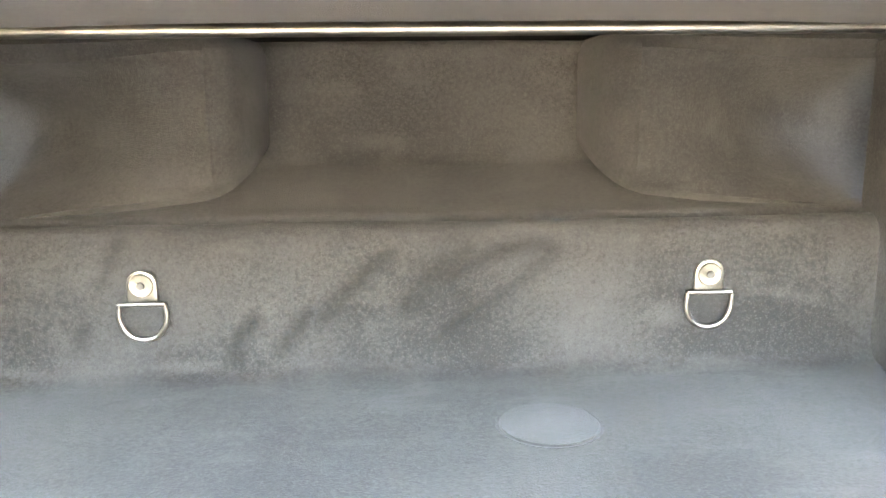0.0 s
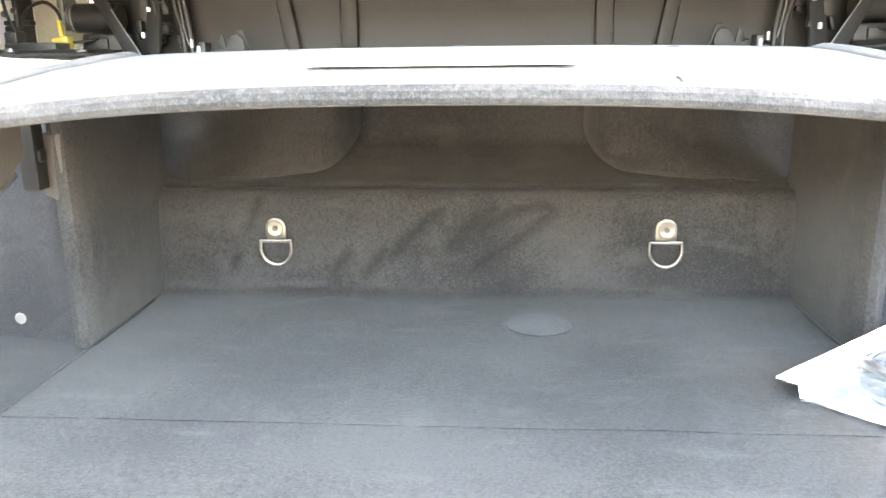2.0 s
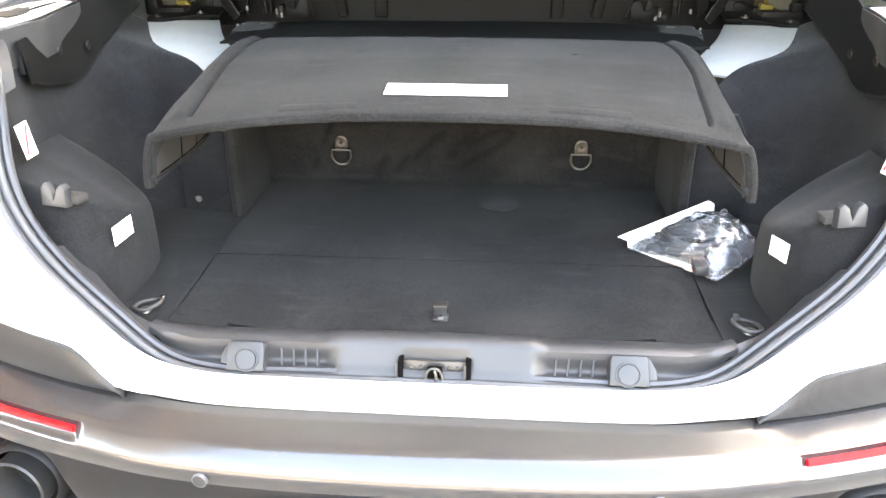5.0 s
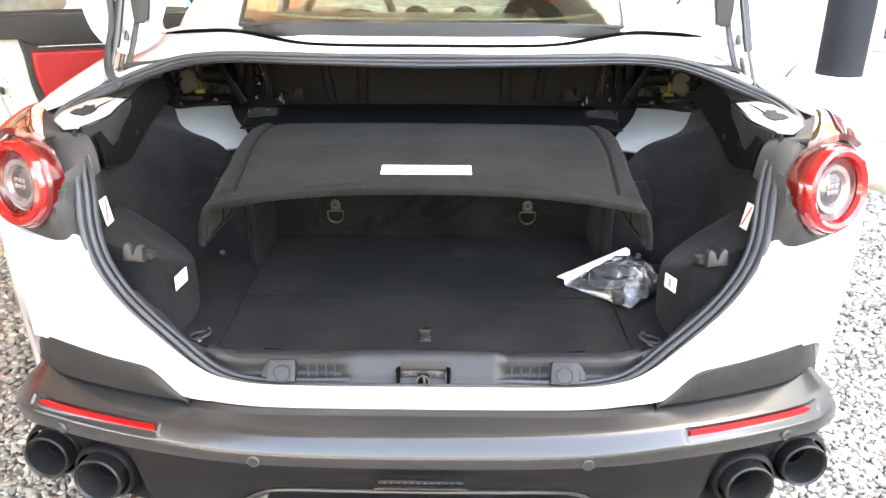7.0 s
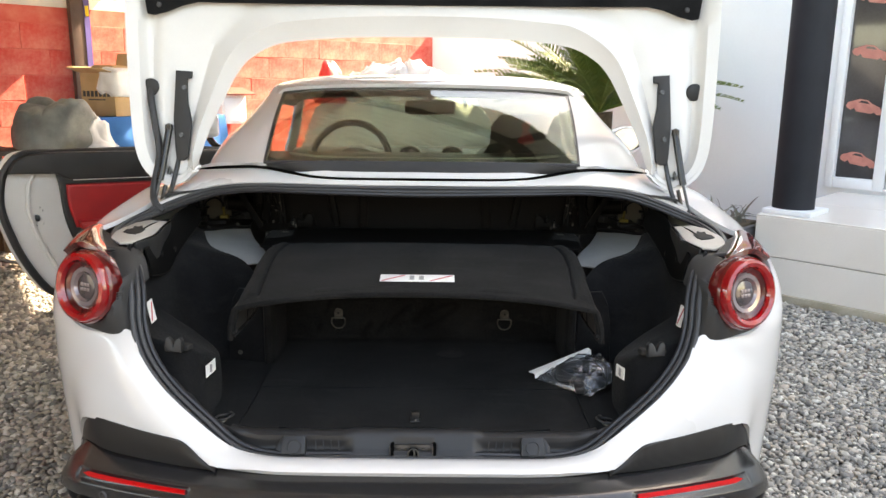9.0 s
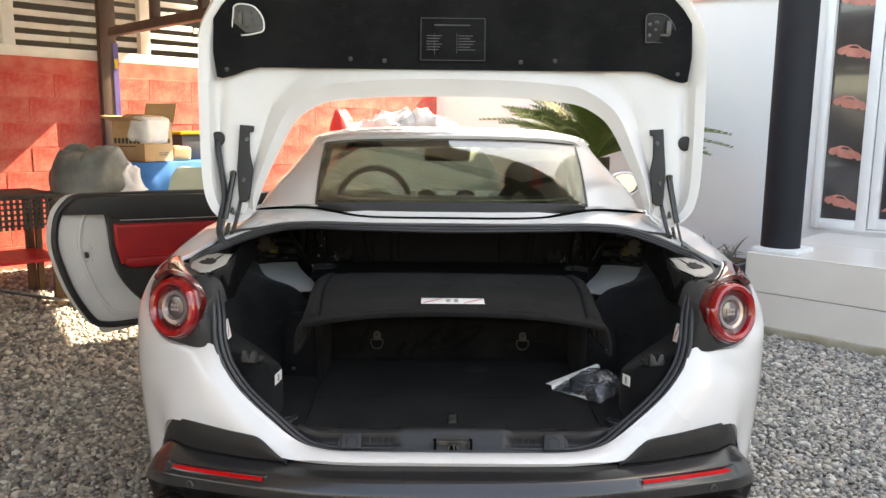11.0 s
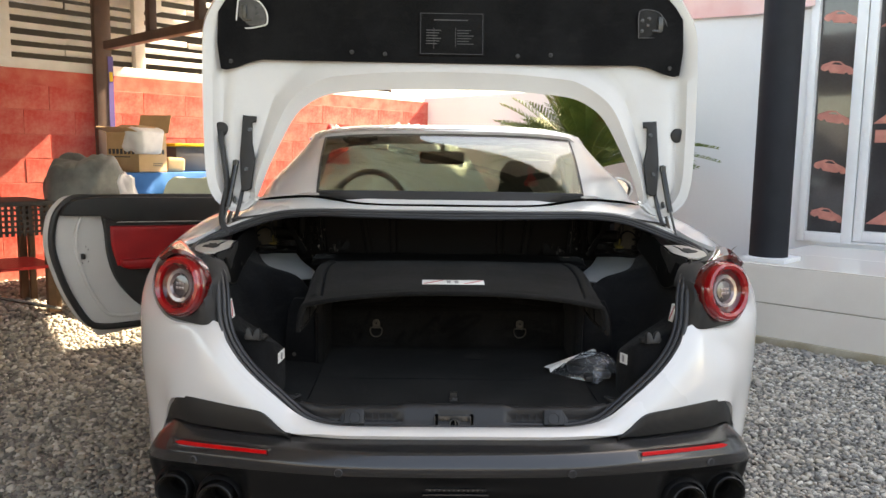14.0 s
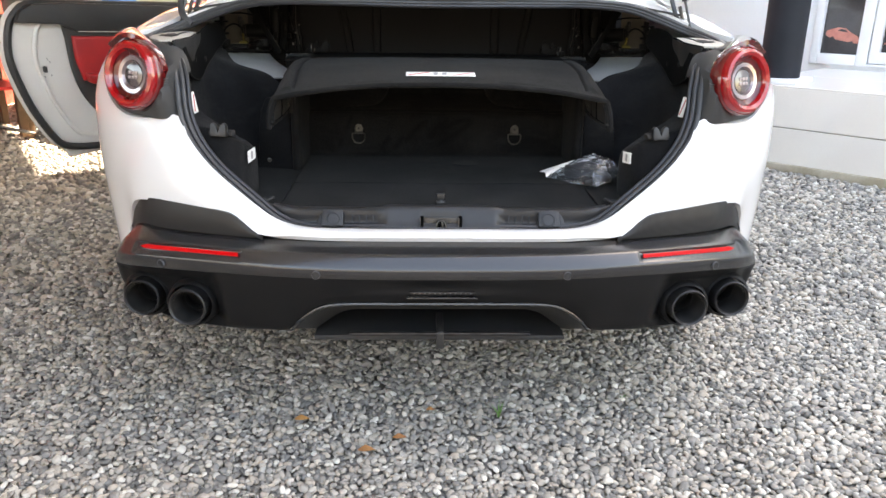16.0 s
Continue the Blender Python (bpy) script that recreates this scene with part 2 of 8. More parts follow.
WHITE = material("white_car_paint", (0.66, 0.66, 0.655), (0.635, 0.635, 0.635), rough=0.28, coat=1.0, scale=2.0, fine=900, mix=0.6, rough_var=0.03)
WHITE_IN = material("white_inner_paint", (0.68, 0.675, 0.655), (0.61, 0.60, 0.58), rough=0.38, coat=0.3, scale=5.0, fine=300, mix=0.7)
SATIN = material("satin_dark_grey_paint", (0.021, 0.021, 0.022), (0.015, 0.015, 0.016), rough=0.22, scale=4, fine=500, mix=0.8, rough_var=0.03, spec=0.8)
PLASTIC = material("black_moulded_plastic", (0.020, 0.020, 0.022), (0.028, 0.028, 0.030), rough=0.36, scale=9, fine=700, bump=0.12)
MATTE = material("matte_black_plastic", (0.016, 0.016, 0.017), (0.022, 0.022, 0.022), rough=0.6, scale=9, fine=600, bump=0.15)
GLOSSY = material("gloss_black_plastic", (0.012, 0.012, 0.013), (0.018, 0.018, 0.018), rough=0.14, scale=6, fine=400)
SEALRUBBER = material("grey_black_seal_rubber", (0.040, 0.041, 0.044), (0.030, 0.031, 0.033), rough=0.45, scale=14, fine=400, bump=0.1)
RUBBER = material("black_rubber", (0.018, 0.018, 0.019), (0.028, 0.028, 0.030), rough=0.5, scale=14, fine=400, bump=0.1)
CARPET = material("charcoal_boot_carpet", (0.0062, 0.0062, 0.0064), (0.0148, 0.0146, 0.0144), rough=0.95, scale=7, fine=280, bump=0.4, bump_scale=700, sheen=0.03, spec=0.06, speck=0.8)
GROOVE = material("deep_black_groove", (0.003, 0.003, 0.003), (0.0045, 0.0045, 0.0045), rough=1.0, spec=0.0)
CONNECTOR = material("dark_yellow_connector", (0.15, 0.115, 0.006), (0.12, 0.09, 0.006), rough=0.6)
MECH = material("near_black_castings", (0.0045, 0.0045, 0.0045), (0.008, 0.0075, 0.007), rough=0.5, spec=0.14, scale=14, fine=200)
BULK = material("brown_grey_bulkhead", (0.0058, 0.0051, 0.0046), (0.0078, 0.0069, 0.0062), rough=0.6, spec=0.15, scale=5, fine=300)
CREST = material("amber_red_lamp_glass", (0.13, 0.006, 0.006), (0.07, 0.004, 0.004), rough=0.08, coat=0.5, scale=18, fine=120)
# darker than the bumper paint: the undercut's shade is put into the colour
LOWER = material("valance_black_with_shade", (0.0075, 0.0075, 0.008), (0.0055, 0.0055, 0.006), rough=0.50, spec=0.22, scale=6, fine=500)
# white inner paint made grey: the deck's shade is put into the colour
SHADEDWHITE = material("shade_greyed_white_paint", (0.33, 0.33, 0.315), (0.26, 0.26, 0.25), rough=0.45, scale=6, fine=200)
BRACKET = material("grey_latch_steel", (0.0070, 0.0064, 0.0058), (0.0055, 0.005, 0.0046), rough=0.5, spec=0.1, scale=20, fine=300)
BEIGE = material("dull_beige_frame", (0.17, 0.15, 0.12), (0.13, 0.115, 0.09), rough=0.7, spec=0.1, scale=9, fine=200)
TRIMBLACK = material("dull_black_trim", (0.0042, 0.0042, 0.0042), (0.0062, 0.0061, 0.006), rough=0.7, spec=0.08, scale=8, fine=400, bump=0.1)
DULLZINC = material("dull_zinc_fittings", (0.040, 0.038, 0.034), (0.026, 0.025, 0.023), rough=0.45, spec=0.3, scale=30)
FLAP = material("brown_flap_lining", (0.0125, 0.0098, 0.0080), (0.0085, 0.0068, 0.0056), rough=0.8, scale=9, fine=300, bump=0.3)
SILL = material("dark_grey_sill_plastic", (0.026, 0.0265, 0.028), (0.021, 0.0215, 0.0225), spec=0.35, rough=0.40, scale=12, fine=900, bump=0.06, rough_var=0.05)
DISC = material("pale_carpet_disc", (0.0085, 0.0085, 0.0087), (0.0165, 0.0165, 0.0165), rough=0.95, scale=30, fine=500, bump=0.5, bump_scale=900, sheen=0.05, spec=0.06, speck=1.2)
FELT = material("black_felt_lining", (0.0065, 0.0067, 0.0074), (0.0135, 0.0137, 0.0145), rough=0.95, scale=8, fine=420, bump=0.7, bump_scale=600, sheen=0.045, spec=0.06, speck=0.8)
STEEL = material("zinc_plated_steel", (0.125, 0.12, 0.108), (0.075, 0.072, 0.066), rough=0.42, metal=1.0, scale=30, fine=500)
DARKSTEEL = material("dark_steel", (0.10, 0.10, 0.10), (0.06, 0.06, 0.06), rough=0.35, metal=0.8, scale=30, fine=500)
EXHAUST = material("dark_ceramic_exhaust", (0.026, 0.026, 0.027), (0.018, 0.018, 0.018), rough=0.45, metal=0.3, scale=20, fine=500, bump=0.1)
# soot in the pipes; elsewhere black patches painted for shade in holes and wells
SOOT_HOLE = material("pipe_soot_and_hole_shade", (0.008, 0.008, 0.008), (0.015, 0.014, 0.013), rough=0.8, scale=30, fine=300)
PAPER = material("white_label_paper", (0.80, 0.80, 0.78), (0.72, 0.72, 0.70), rough=0.55, scale=20, fine=300, mix=0.6)
REDINK = material("red_print", (0.55, 0.03, 0.04), (0.45, 0.03, 0.04), rough=0.5)
GREYINK = material("grey_print", (0.30, 0.30, 0.31), (0.22, 0.22, 0.22), rough=0.55)
PLATEGREY = material("dull_latch_plate", (0.085, 0.082, 0.077), (0.05, 0.049, 0.046), rough=0.5, scale=30)
DIMINK = material("faint_grey_print", (0.085, 0.085, 0.088), (0.06, 0.06, 0.062), rough=0.6)
DARKINK = material("dark_print", (0.03, 0.03, 0.03), (0.05, 0.05, 0.05), rough=0.55)
REDLENS = material("red_lamp_plastic", (0.44, 0.005, 0.008), (0.34, 0.003, 0.006), rough=0.08, coat=1.0, scale=5, fine=200, trans=0.25)
REFLECT = material("red_reflector", (0.52, 0.002, 0.005), (0.42, 0.002, 0.004), rough=0.35, coat=0.0, spec=0.12, scale=40, fine=300)
LAMPGREY = material("smoked_lamp_glass", (0.30, 0.23, 0.23), (0.22, 0.17, 0.17), rough=0.1, coat=1.0, metal=0.4, scale=40, fine=300)
LAMPDARK = material("dark_lamp_core", (0.07, 0.05, 0.052), (0.04, 0.032, 0.032), rough=0.15, coat=1.0, scale=40, fine=300)
GLASS = clear("tinted_car_glass", (0.74, 0.79, 0.69), 1.9)
CLEAR = clear("clear_windscreen_glass", (0.86, 0.90, 0.87), 1.5)
BAG = clear("clear_plastic_film", (0.92, 0.94, 0.96), 1.65, 0.05, 0.022)
LEATHER = material("red_leather", (0.42, 0.012, 0.016), (0.34, 0.010, 0.014), rough=0.42, scale=7, fine=900, bump=0.25, bump_scale=1200)
BLACKHIDE = material("black_leather", (0.020, 0.020, 0.021), (0.028, 0.027, 0.027), rough=0.5, scale=7, fine=900, bump=0.25, bump_scale=1200)
CREAM = material("pale_interior_trim", (0.50, 0.47, 0.42), (0.42, 0.39, 0.35), rough=0.5, scale=7, fine=700, bump=0.1)
YELLOW = material("yellow_plastic", (0.75, 0.50, 0.02), (0.62, 0.42, 0.02), rough=0.4)
TYRE = material("tyre_rubber", (0.02, 0.02, 0.02), (0.032, 0.031, 0.03), rough=0.75, scale=12, fine=300, bump=0.2)
ALLOY = material("alloy_rim", (0.30, 0.30, 0.31), (0.22, 0.22, 0.23), rough=0.3, metal=0.9, scale=12, fine=300)
MIRROR = material("mirror_silver", (0.9, 0.9, 0.9), (0.88, 0.88, 0.88), rough=0.02, metal=1.0, rough_var=0.0)


def lint(mt, pale, dark):
    """Pale lint flecks, brushed streaks and dark pits in the pile of a carpet."""
    n, l = mt.node_tree.nodes, mt.node_tree.links
    p = n["Principled BSDF"]
    co = n.new("ShaderNodeTexCoord")
    col = p.inputs["Base Color"].links[0].from_socket
    for sc, stretch, lo, hi, amount, c in ((520, (1, 1, 1), .54, .68, .55, pale), (230, (1, 1, 1), .57, .76, .32, pale), (34, (.35, 1.6, 1), .56, .78, .5, pale), (20, (1.2, .5, 1), .60, .75, .35, pale), (600, (1, 1, 1), .55, .68, .55, dark)):
        mp, nz, mr, mx = n.new("ShaderNodeMapping"), n.new("ShaderNodeTexNoise"), n.new("ShaderNodeMapRange"), n.new("ShaderNodeMix")
        mp.inputs["Scale"].default_value, mp.inputs["Location"].default_value = stretch, (sc * .013, .3, .7)
        nz.inputs["Scale"].default_value, nz.inputs["Detail"].default_value = sc, 4
        mr.inputs["From Min"].default_value, mr.inputs["From Max"].default_value, mr.inputs["To Max"].default_value = lo, hi, amount
        mx.data_type = "RGBA"
        mx.inputs["B"].default_value = (*c, 1)
        l.new(co.outputs["Object"], mp.inputs["Vector"])
        l.new(mp.outputs["Vector"], nz.inputs["Vector"])
        l.new(nz.outputs["Fac"], mr.inputs["Value"])
        l.new(mr.outputs["Result"], mx.inputs["Factor"])
        l.new(col, mx.inputs["A"])
        col = mx.outputs["Result"]
    l.new(col, p.inputs["Base Color"])


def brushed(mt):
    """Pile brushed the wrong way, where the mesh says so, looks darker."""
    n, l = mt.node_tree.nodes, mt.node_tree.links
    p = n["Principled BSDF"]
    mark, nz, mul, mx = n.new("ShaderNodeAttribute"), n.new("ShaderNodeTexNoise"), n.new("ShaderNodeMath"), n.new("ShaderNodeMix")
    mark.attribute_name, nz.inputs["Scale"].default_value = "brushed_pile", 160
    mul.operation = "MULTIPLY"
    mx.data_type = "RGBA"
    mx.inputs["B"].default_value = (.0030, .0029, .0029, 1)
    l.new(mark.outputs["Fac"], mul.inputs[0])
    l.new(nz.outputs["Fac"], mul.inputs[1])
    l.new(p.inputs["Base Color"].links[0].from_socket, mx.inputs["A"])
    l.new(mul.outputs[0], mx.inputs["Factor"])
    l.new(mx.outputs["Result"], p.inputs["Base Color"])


lint(CARPET, (.0245, .0243, .0238), (.0026, .0026, .0026))
lint(FELT, (.022, .022, .022), (.003, .003, .003))
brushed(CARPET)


def weave_material():
    """Carbon weave: a fine two-way check under clear lacquer."""
    mt = material("carbon_weave", (0.018, 0.018, 0.019), (0.03, 0.03, 0.032), rough=0.42, coat=0.0, spec=0.35)
    n, l = mt.node_tree.nodes, mt.node_tree.links
    p = n["Principled BSDF"]
    co, ck = n.new("ShaderNodeTexCoord"), n.new("ShaderNodeTexChecker")
    mp = n.new("ShaderNodeMapping")
    mp.inputs["Rotation"].default_value = (0.6, 0.8, 0.78)
    ck.inputs["Scale"].default_value = 330
    ck.inputs["Color1"].default_value, ck.inputs["Color2"].default_value = (0.011, 0.011, 0.0115, 1), (0.019, 0.0185, 0.0185, 1)
    l.new(co.outputs["Object"], mp.inputs["Vector"])
    l.new(mp.outputs["Vector"], ck.inputs["Vector"])
    l.new(ck.outputs["Color"], p.inputs["Base Color"])
    return mt


CARBON = weave_material()

# ---- the car: outside ----
car = thing("car", (0, 1.2, 0), "white two-door sports coupe parked on gravel with its boot lid raised", "car")

# rim of the boot opening, from the middle of the sill round to the middle of the deck (right half)
SEAL = [(0, .025, .550), (.25, .026, .551), (.33, .028, .556), (.39, .036, .574), (.46, .056, .627), (.54, .083, .694), (.592, .110, .757), (.617, .137, .815), (.628, .168, .885),
        (.650, .212, .932), (.698, .280, .950), (.750, .370, .963), (.772, .465, .971), (.764, .555, .981), (.720, .594, 1.000), (.650, .603, 1.028), (.56, .598, 1.056), (.45, .580, 1.068), (.30, .555, 1.070), (0, .543, 1.070)]


def rear_corner():
    """Painted wing from the sill strip under the boot round to the rear wheel and on to the door."""
    k = [
        [(0, .025, .550), (0, .010, .554), (0, -.008, .552), (0, -.020, .546)],
        [(.25, .026, .551), (.25, .011, .555), (.25, -.006, .553), (.25, -.018, .546)],
        [(.33, .028, .556), (.333, .016, .558), (.335, .002, .555), (.337, -.010, .547)],
        [(.39, .036, .574), (.395, .024, .571), (.40, .012, .563), (.405, .006, .549)],
        [(.46, .056, .627), (.474, .044, .614), (.484, .034, .592), (.490, .032, .567)],
        [(.54, .083, .694), (.566, .072, .674), (.588, .068, .640), (.598, .070, .600)],
        [(.592, .110, .757), (.632, .104, .732), (.672, .112, .676), (.688, .114, .606)],
        [(.617, .137, .803), (.668, .138, .776), (.740, .162, .690), (.748, .158, .590)],
        [(.690, .158, .800), (.768, .200, .764), (.822, .250, .670), (.785, .222, .510)],
        [(.770, .205, .806), (.840, .272, .776), (.885, .342, .660), (.835, .285, .420)],
        [(.832, .288, .845), (.888, .350, .806), (.922, .430, .650), (.875, .365, .360)],
        [(.848, .350, .905), (.904, .430, .860), (.946, .520, .660), (.910, .440, .350)],
        [(.822, .405, .958), (.893, .500, .915), (.962, .600, .700), (.940, .515, .480)],
        [(.785, .48, .975), (.875, .58, .950), (.972, .680, .760), (.955, .580, .620)],
        [(.762, .585, .990), (.862, .68, .978), (.980, .780, .800), (.965, .690, .695)],
        [(.715, .70, 1.030), (.850, .80, 1.000), (.982, .860, .830), (.970, .820, .720)],
        [(.715, .85, 1.048), (.845, .94, 1.008), (.978, .980, .830), (.968, .960, .695)],
        [(.725, 1.00, 1.055), (.845, 1.08, 1.005), (.968, 1.10, .790), (.962, 1.08, .610)],
        [(.750, 1.20, 1.050), (.850, 1.24, .995), (.955, 1.24, .700), (.950, 1.19, .360)],
        [(.785, 1.45, 1.030), (.862, 1.47, .975), (.940, 1.45, .650), (.915, 1.40, .200)],
        [(.820, 1.80, 1.000), (.880, 1.80, .950), (.935, 1.80, .620), (.905, 1.80, .190)],
    ]
    return loft(k, 120, 26)


for s in (1, -1):
    part("rear_wing", sided(shell(rear_corner(), 0.012), s), WHITE, car, "gloss white painted steel wing")

flange = [[(.33, .028, .556), (.333, .016, .558)], [(.39, .036, .574), (.395, .024, .571)], [(.46, .056, .627), (.474, .044, .614)], [(.54, .083, .694), (.566, .072, .674)], [(.592, .110, .757), (.632, .104, .732)], [(.617, .137, .803), (.668, .138, .776)]]
strip = []
for k, (a, b) in enumerate(flange):
    a, b = np.array(a), np.array(b)
    w = (b - a) * (.62 if k > 1 else .8)
    strip.append([a + [0, -.003, .002], a + w * .35 + [0, -.0075, .0035], a + w * .9 + [0, -.0085, .0025], a + w + [0, -.0065, .0005], a + w * 1.06 + [0, .003, -.002]])
for s in (1, -1):
    part("wing_flange", sided(shell(np.array([cr(c, 14) for c in np.stack([cr([r[j] for r in strip], 40) for j in range(5)], 1)]), .004), s), WHITE, car, "raised white flange beside the boot seal", angle=25)

# door (closed on the right), front wings, bonnet, roof: seen little or not at all
FRONT = [
    [(.820, 1.81, 1.000), (.880, 1.81, .950), (.935, 1.81, .620), (.905, 1.81, .190)],
    [(.830, 2.30, .985), (.890, 2.30, .930), (.930, 2.30, .600), (.900, 2.30, .185)],
    [(.820, 2.80, .960), (.880, 2.80, .900), (.935, 2.80, .600), (.905, 2.80, .190)],
]
WING = [
    [(.820, 2.81, .960), (.880, 2.81, .900), (.935, 2.81, .600), (.905, 2.81, .190)],
    [(.790, 3.10, .930), (.880, 3.10, .880), (.950, 3.10, .640), (.930, 3.08, .380)],
    [(.770, 3.30, .900), (.880, 3.30, .860), (.962, 3.30, .760), (.960, 3.30, .690)],
    [(.740, 3.60, .850), (.870, 3.60, .820), (.960, 3.58, .760), (.958, 3.55, .705)],
    [(.700, 3.85, .790), (.840, 3.84, .760), (.930, 3.80, .620), (.935, 3.82, .420)],
    [(.600, 4.15, .700), (.740, 4.12, .670), (.830, 4.08, .500), (.820, 4.08, .220)],
    [(.330, 4.36, .610), (.420, 4.36, .590), (.500, 4.37, .420), (.500, 4.34, .200)],
    [(.000, 4.42, .580), (.000, 4.42, .560), (.000, 4.43, .420), (.000, 4.40, .200)],
]
part("door_skin", shell(loft(FRONT, 20, 16), 0.03), WHITE, car, "closed white painted door")
for s in (1, -1):
    part("front_wing", sided(shell(loft(WING, 60, 16), 0.012), s), WHITE, car)
    part("sill", sided(block(.60, .905, 1.20, 2.95, .17, .24, .02), s), PLASTIC, car)
bonnet = [[(-.80, 2.82, .965), (-.4, 2.86, .985), (0, 2.88, .990), (.4, 2.86, .985), (.80, 2.82, .965)],
          [(-.775, 3.25, .910), (-.4, 3.28, .935), (0, 3.30, .925), (.4, 3.28, .935), (.775, 3.25, .910)],
          [(-.72, 3.75, .815), (-.4, 3.80, .835), (0, 3.82, .825), (.4, 3.80, .835), (.72, 3.75, .815)],
          [(-.59, 4.14, .700), (-.3, 4.28, .670), (0, 4.34, .650), (.3, 4.28, .670), (.59, 4.14, .700)],
          [(-.34, 4.36, .600), (-.2, 4.40, .585), (0, 4.42, .580), (.2, 4.40, .585), (.34, 4.36, .600)]]
part("bonnet", shell(loft(bonnet, 40, 30), 0.012), WHITE, car)
part("underbody", block(-.74, .74, .55, 4.2, .20, .27, .02), MATTE, car)

# rear deck between the boot opening and the back window, with its step and the black glass foot
deck_r = [
    [(0, .543, 1.070), (.20, .546, 1.070), (.30, .555, 1.070), (.45, .580, 1.068), (.56, .602, 1.056), (.650, .605, 1.030), (.722, .594, 1.003)],
    [(0, .556, 1.079), (.20, .560, 1.079), (.30, .572, 1.079), (.45, .605, 1.078), (.57, .640, 1.066), (.665, .660, 1.040), (.730, .665, 1.015)],
    [(0, .572, 1.087), (.20, .577, 1.087), (.30, .592, 1.087), (.45, .650, 1.093), (.58, .720, 1.080), (.675, .750, 1.055), (.715, .76, 1.036)],
    [(0, .594, 1.103), (.20, .598, 1.103), (.31, .614, 1.103), (.46, .690, 1.103), (.60, .790, 1.098), (.685, .850, 1.076), (.722, .88, 1.056)],
]
deck = loft(deck_r, 24, 40)
part("rear_deck", shell(both(deck, 1), .012), WHITE, car)
foot_r = [
    [(0, .588, 1.104), (.15, .590, 1.104), (.285, .604, 1.105), (.36, .624, 1.108), (.44, .655, 1.110)],
    [(0, .597, 1.117), (.15, .599, 1.117), (.30, .608, 1.118), (.375, .622, 1.118), (.44, .657, 1.121)],
    [(0, .604, 1.130), (.15, .606, 1.130), (.32, .612, 1.130), (.40, .622, 1.129), (.44, .660, 1.130)],
]
foot = loft(foot_r, 12, 26)
part("window_foot", shell(both(foot, 1), .01), MATTE, car, "black plastic panel under the back window")
gap = cr([(0, .558, 1.0815), (.20, .563, 1.0815), (.285, .578, 1.0840), (.36, .610, 1.0925), (.45, .660, 1.1005), (.58, .735, 1.0905), (.66, .805, 1.0755)], 40)
gap = np.vstack([gap[::-1] * [-1, 1, 1], gap[1:]]) + [0, -.005, .0105]
part("deck_gap_strip", tube(gap, .0042, 8), GROOVE, car)

# back window
win_r = [
    [(0, .606, 1.131), (.20, .608, 1.131), (.33, .613, 1.130), (.428, .620, 1.128)],
    [(0, .740, 1.205), (.20, .742, 1.203), (.34, .748, 1.198), (.440, .758, 1.188)],
    [(0, .880, 1.268), (.20, .882, 1.266), (.345, .888, 1.260), (.450, .900, 1.248)],
    [(0, 1.035, 1.325), (.20, 1.037, 1.323), (.345, 1.042, 1.318), (.456, 1.050, 1.308)],
]
wg = loft(win_r, 24, 24)
wfull = np.concatenate([wg[:, ::-1] * [-1, 1, 1], wg[:, 1:]], 1)
back_window = part("back_window", shell(wfull, .004), GLASS, car, "tinted rear window reflecting a ribbed roof")
back_window.visible_shadow = False
edge = np.vstack([wfull[0], wfull[1:, -1], wfull[-1][::-1], wfull[::-1, 0]])
part("window_seal", tube(edge, .005, 6, closed=True), RUBBER, back_window)

# sail panels beside the window, roof, side window frames
sail_r = [
    [(.430, .620, 1.127), (.442, .758, 1.187), (.452, .900, 1.247), (.458, 1.050, 1.308), (.462, 1.075, 1.322)],
    [(.500, .690, 1.118), (.498, .800, 1.180), (.492, .930, 1.240), (.482, 1.065, 1.305), (.478, 1.090, 1.325)],
    [(.580, .765, 1.092), (.560, .860, 1.170), (.535, .970, 1.232), (.508, 1.080, 1.298), (.496, 1.110, 1.326)],
    [(.655, .828, 1.066), (.615, .920, 1.160), (.575, 1.020, 1.222), (.530, 1.110, 1.290), (.510, 1.140, 1.326)],
    [(.702, .930, 1.040), (.652, 1.020, 1.150), (.602, 1.110, 1.212), (.552, 1.190, 1.278), (.528, 1.220, 1.320)],
    [(.724, 1.150, 1.036), (.676, 1.230, 1.130), (.628, 1.300, 1.200), (.578, 1.360, 1.268), (.550, 1.390, 1.318)],
]
sail = loft(sail_r, 30, 24)
for s in (1, -1):
    part("rear_pillar", sided(shell(sail, .012), s), WHITE, car)
roof_r = [
    [(0, 1.040, 1.329), (.20, 1.042, 1.327), (.345, 1.048, 1.322), (.452, 1.056, 1.312), (.470, 1.062, 1.298)],
    [(0, 1.085, 1.341), (.20, 1.087, 1.340), (.36, 1.094, 1.335), (.468, 1.105, 1.322), (.496, 1.115, 1.302)],
    [(0, 1.260, 1.358), (.20, 1.260, 1.357), (.38, 1.260, 1.350), (.505, 1.252, 1.328), (.545, 1.255, 1.300)],
    [(0, 1.600, 1.360), (.22, 1.600, 1.358), (.42, 1.590, 1.348), (.550, 1.582, 1.320), (.585, 1.58, 1.290)],
    [(0, 1.950, 1.335), (.22, 1.940, 1.333), (.42, 1.910, 1.322), (.550, 1.882, 1.296), (.585, 1.88, 1.270)],
]
rf = loft(roof_r, 36, 20)
part("roof", shell(both(rf, 1), .012), WHITE, car, "white folding hard roof")
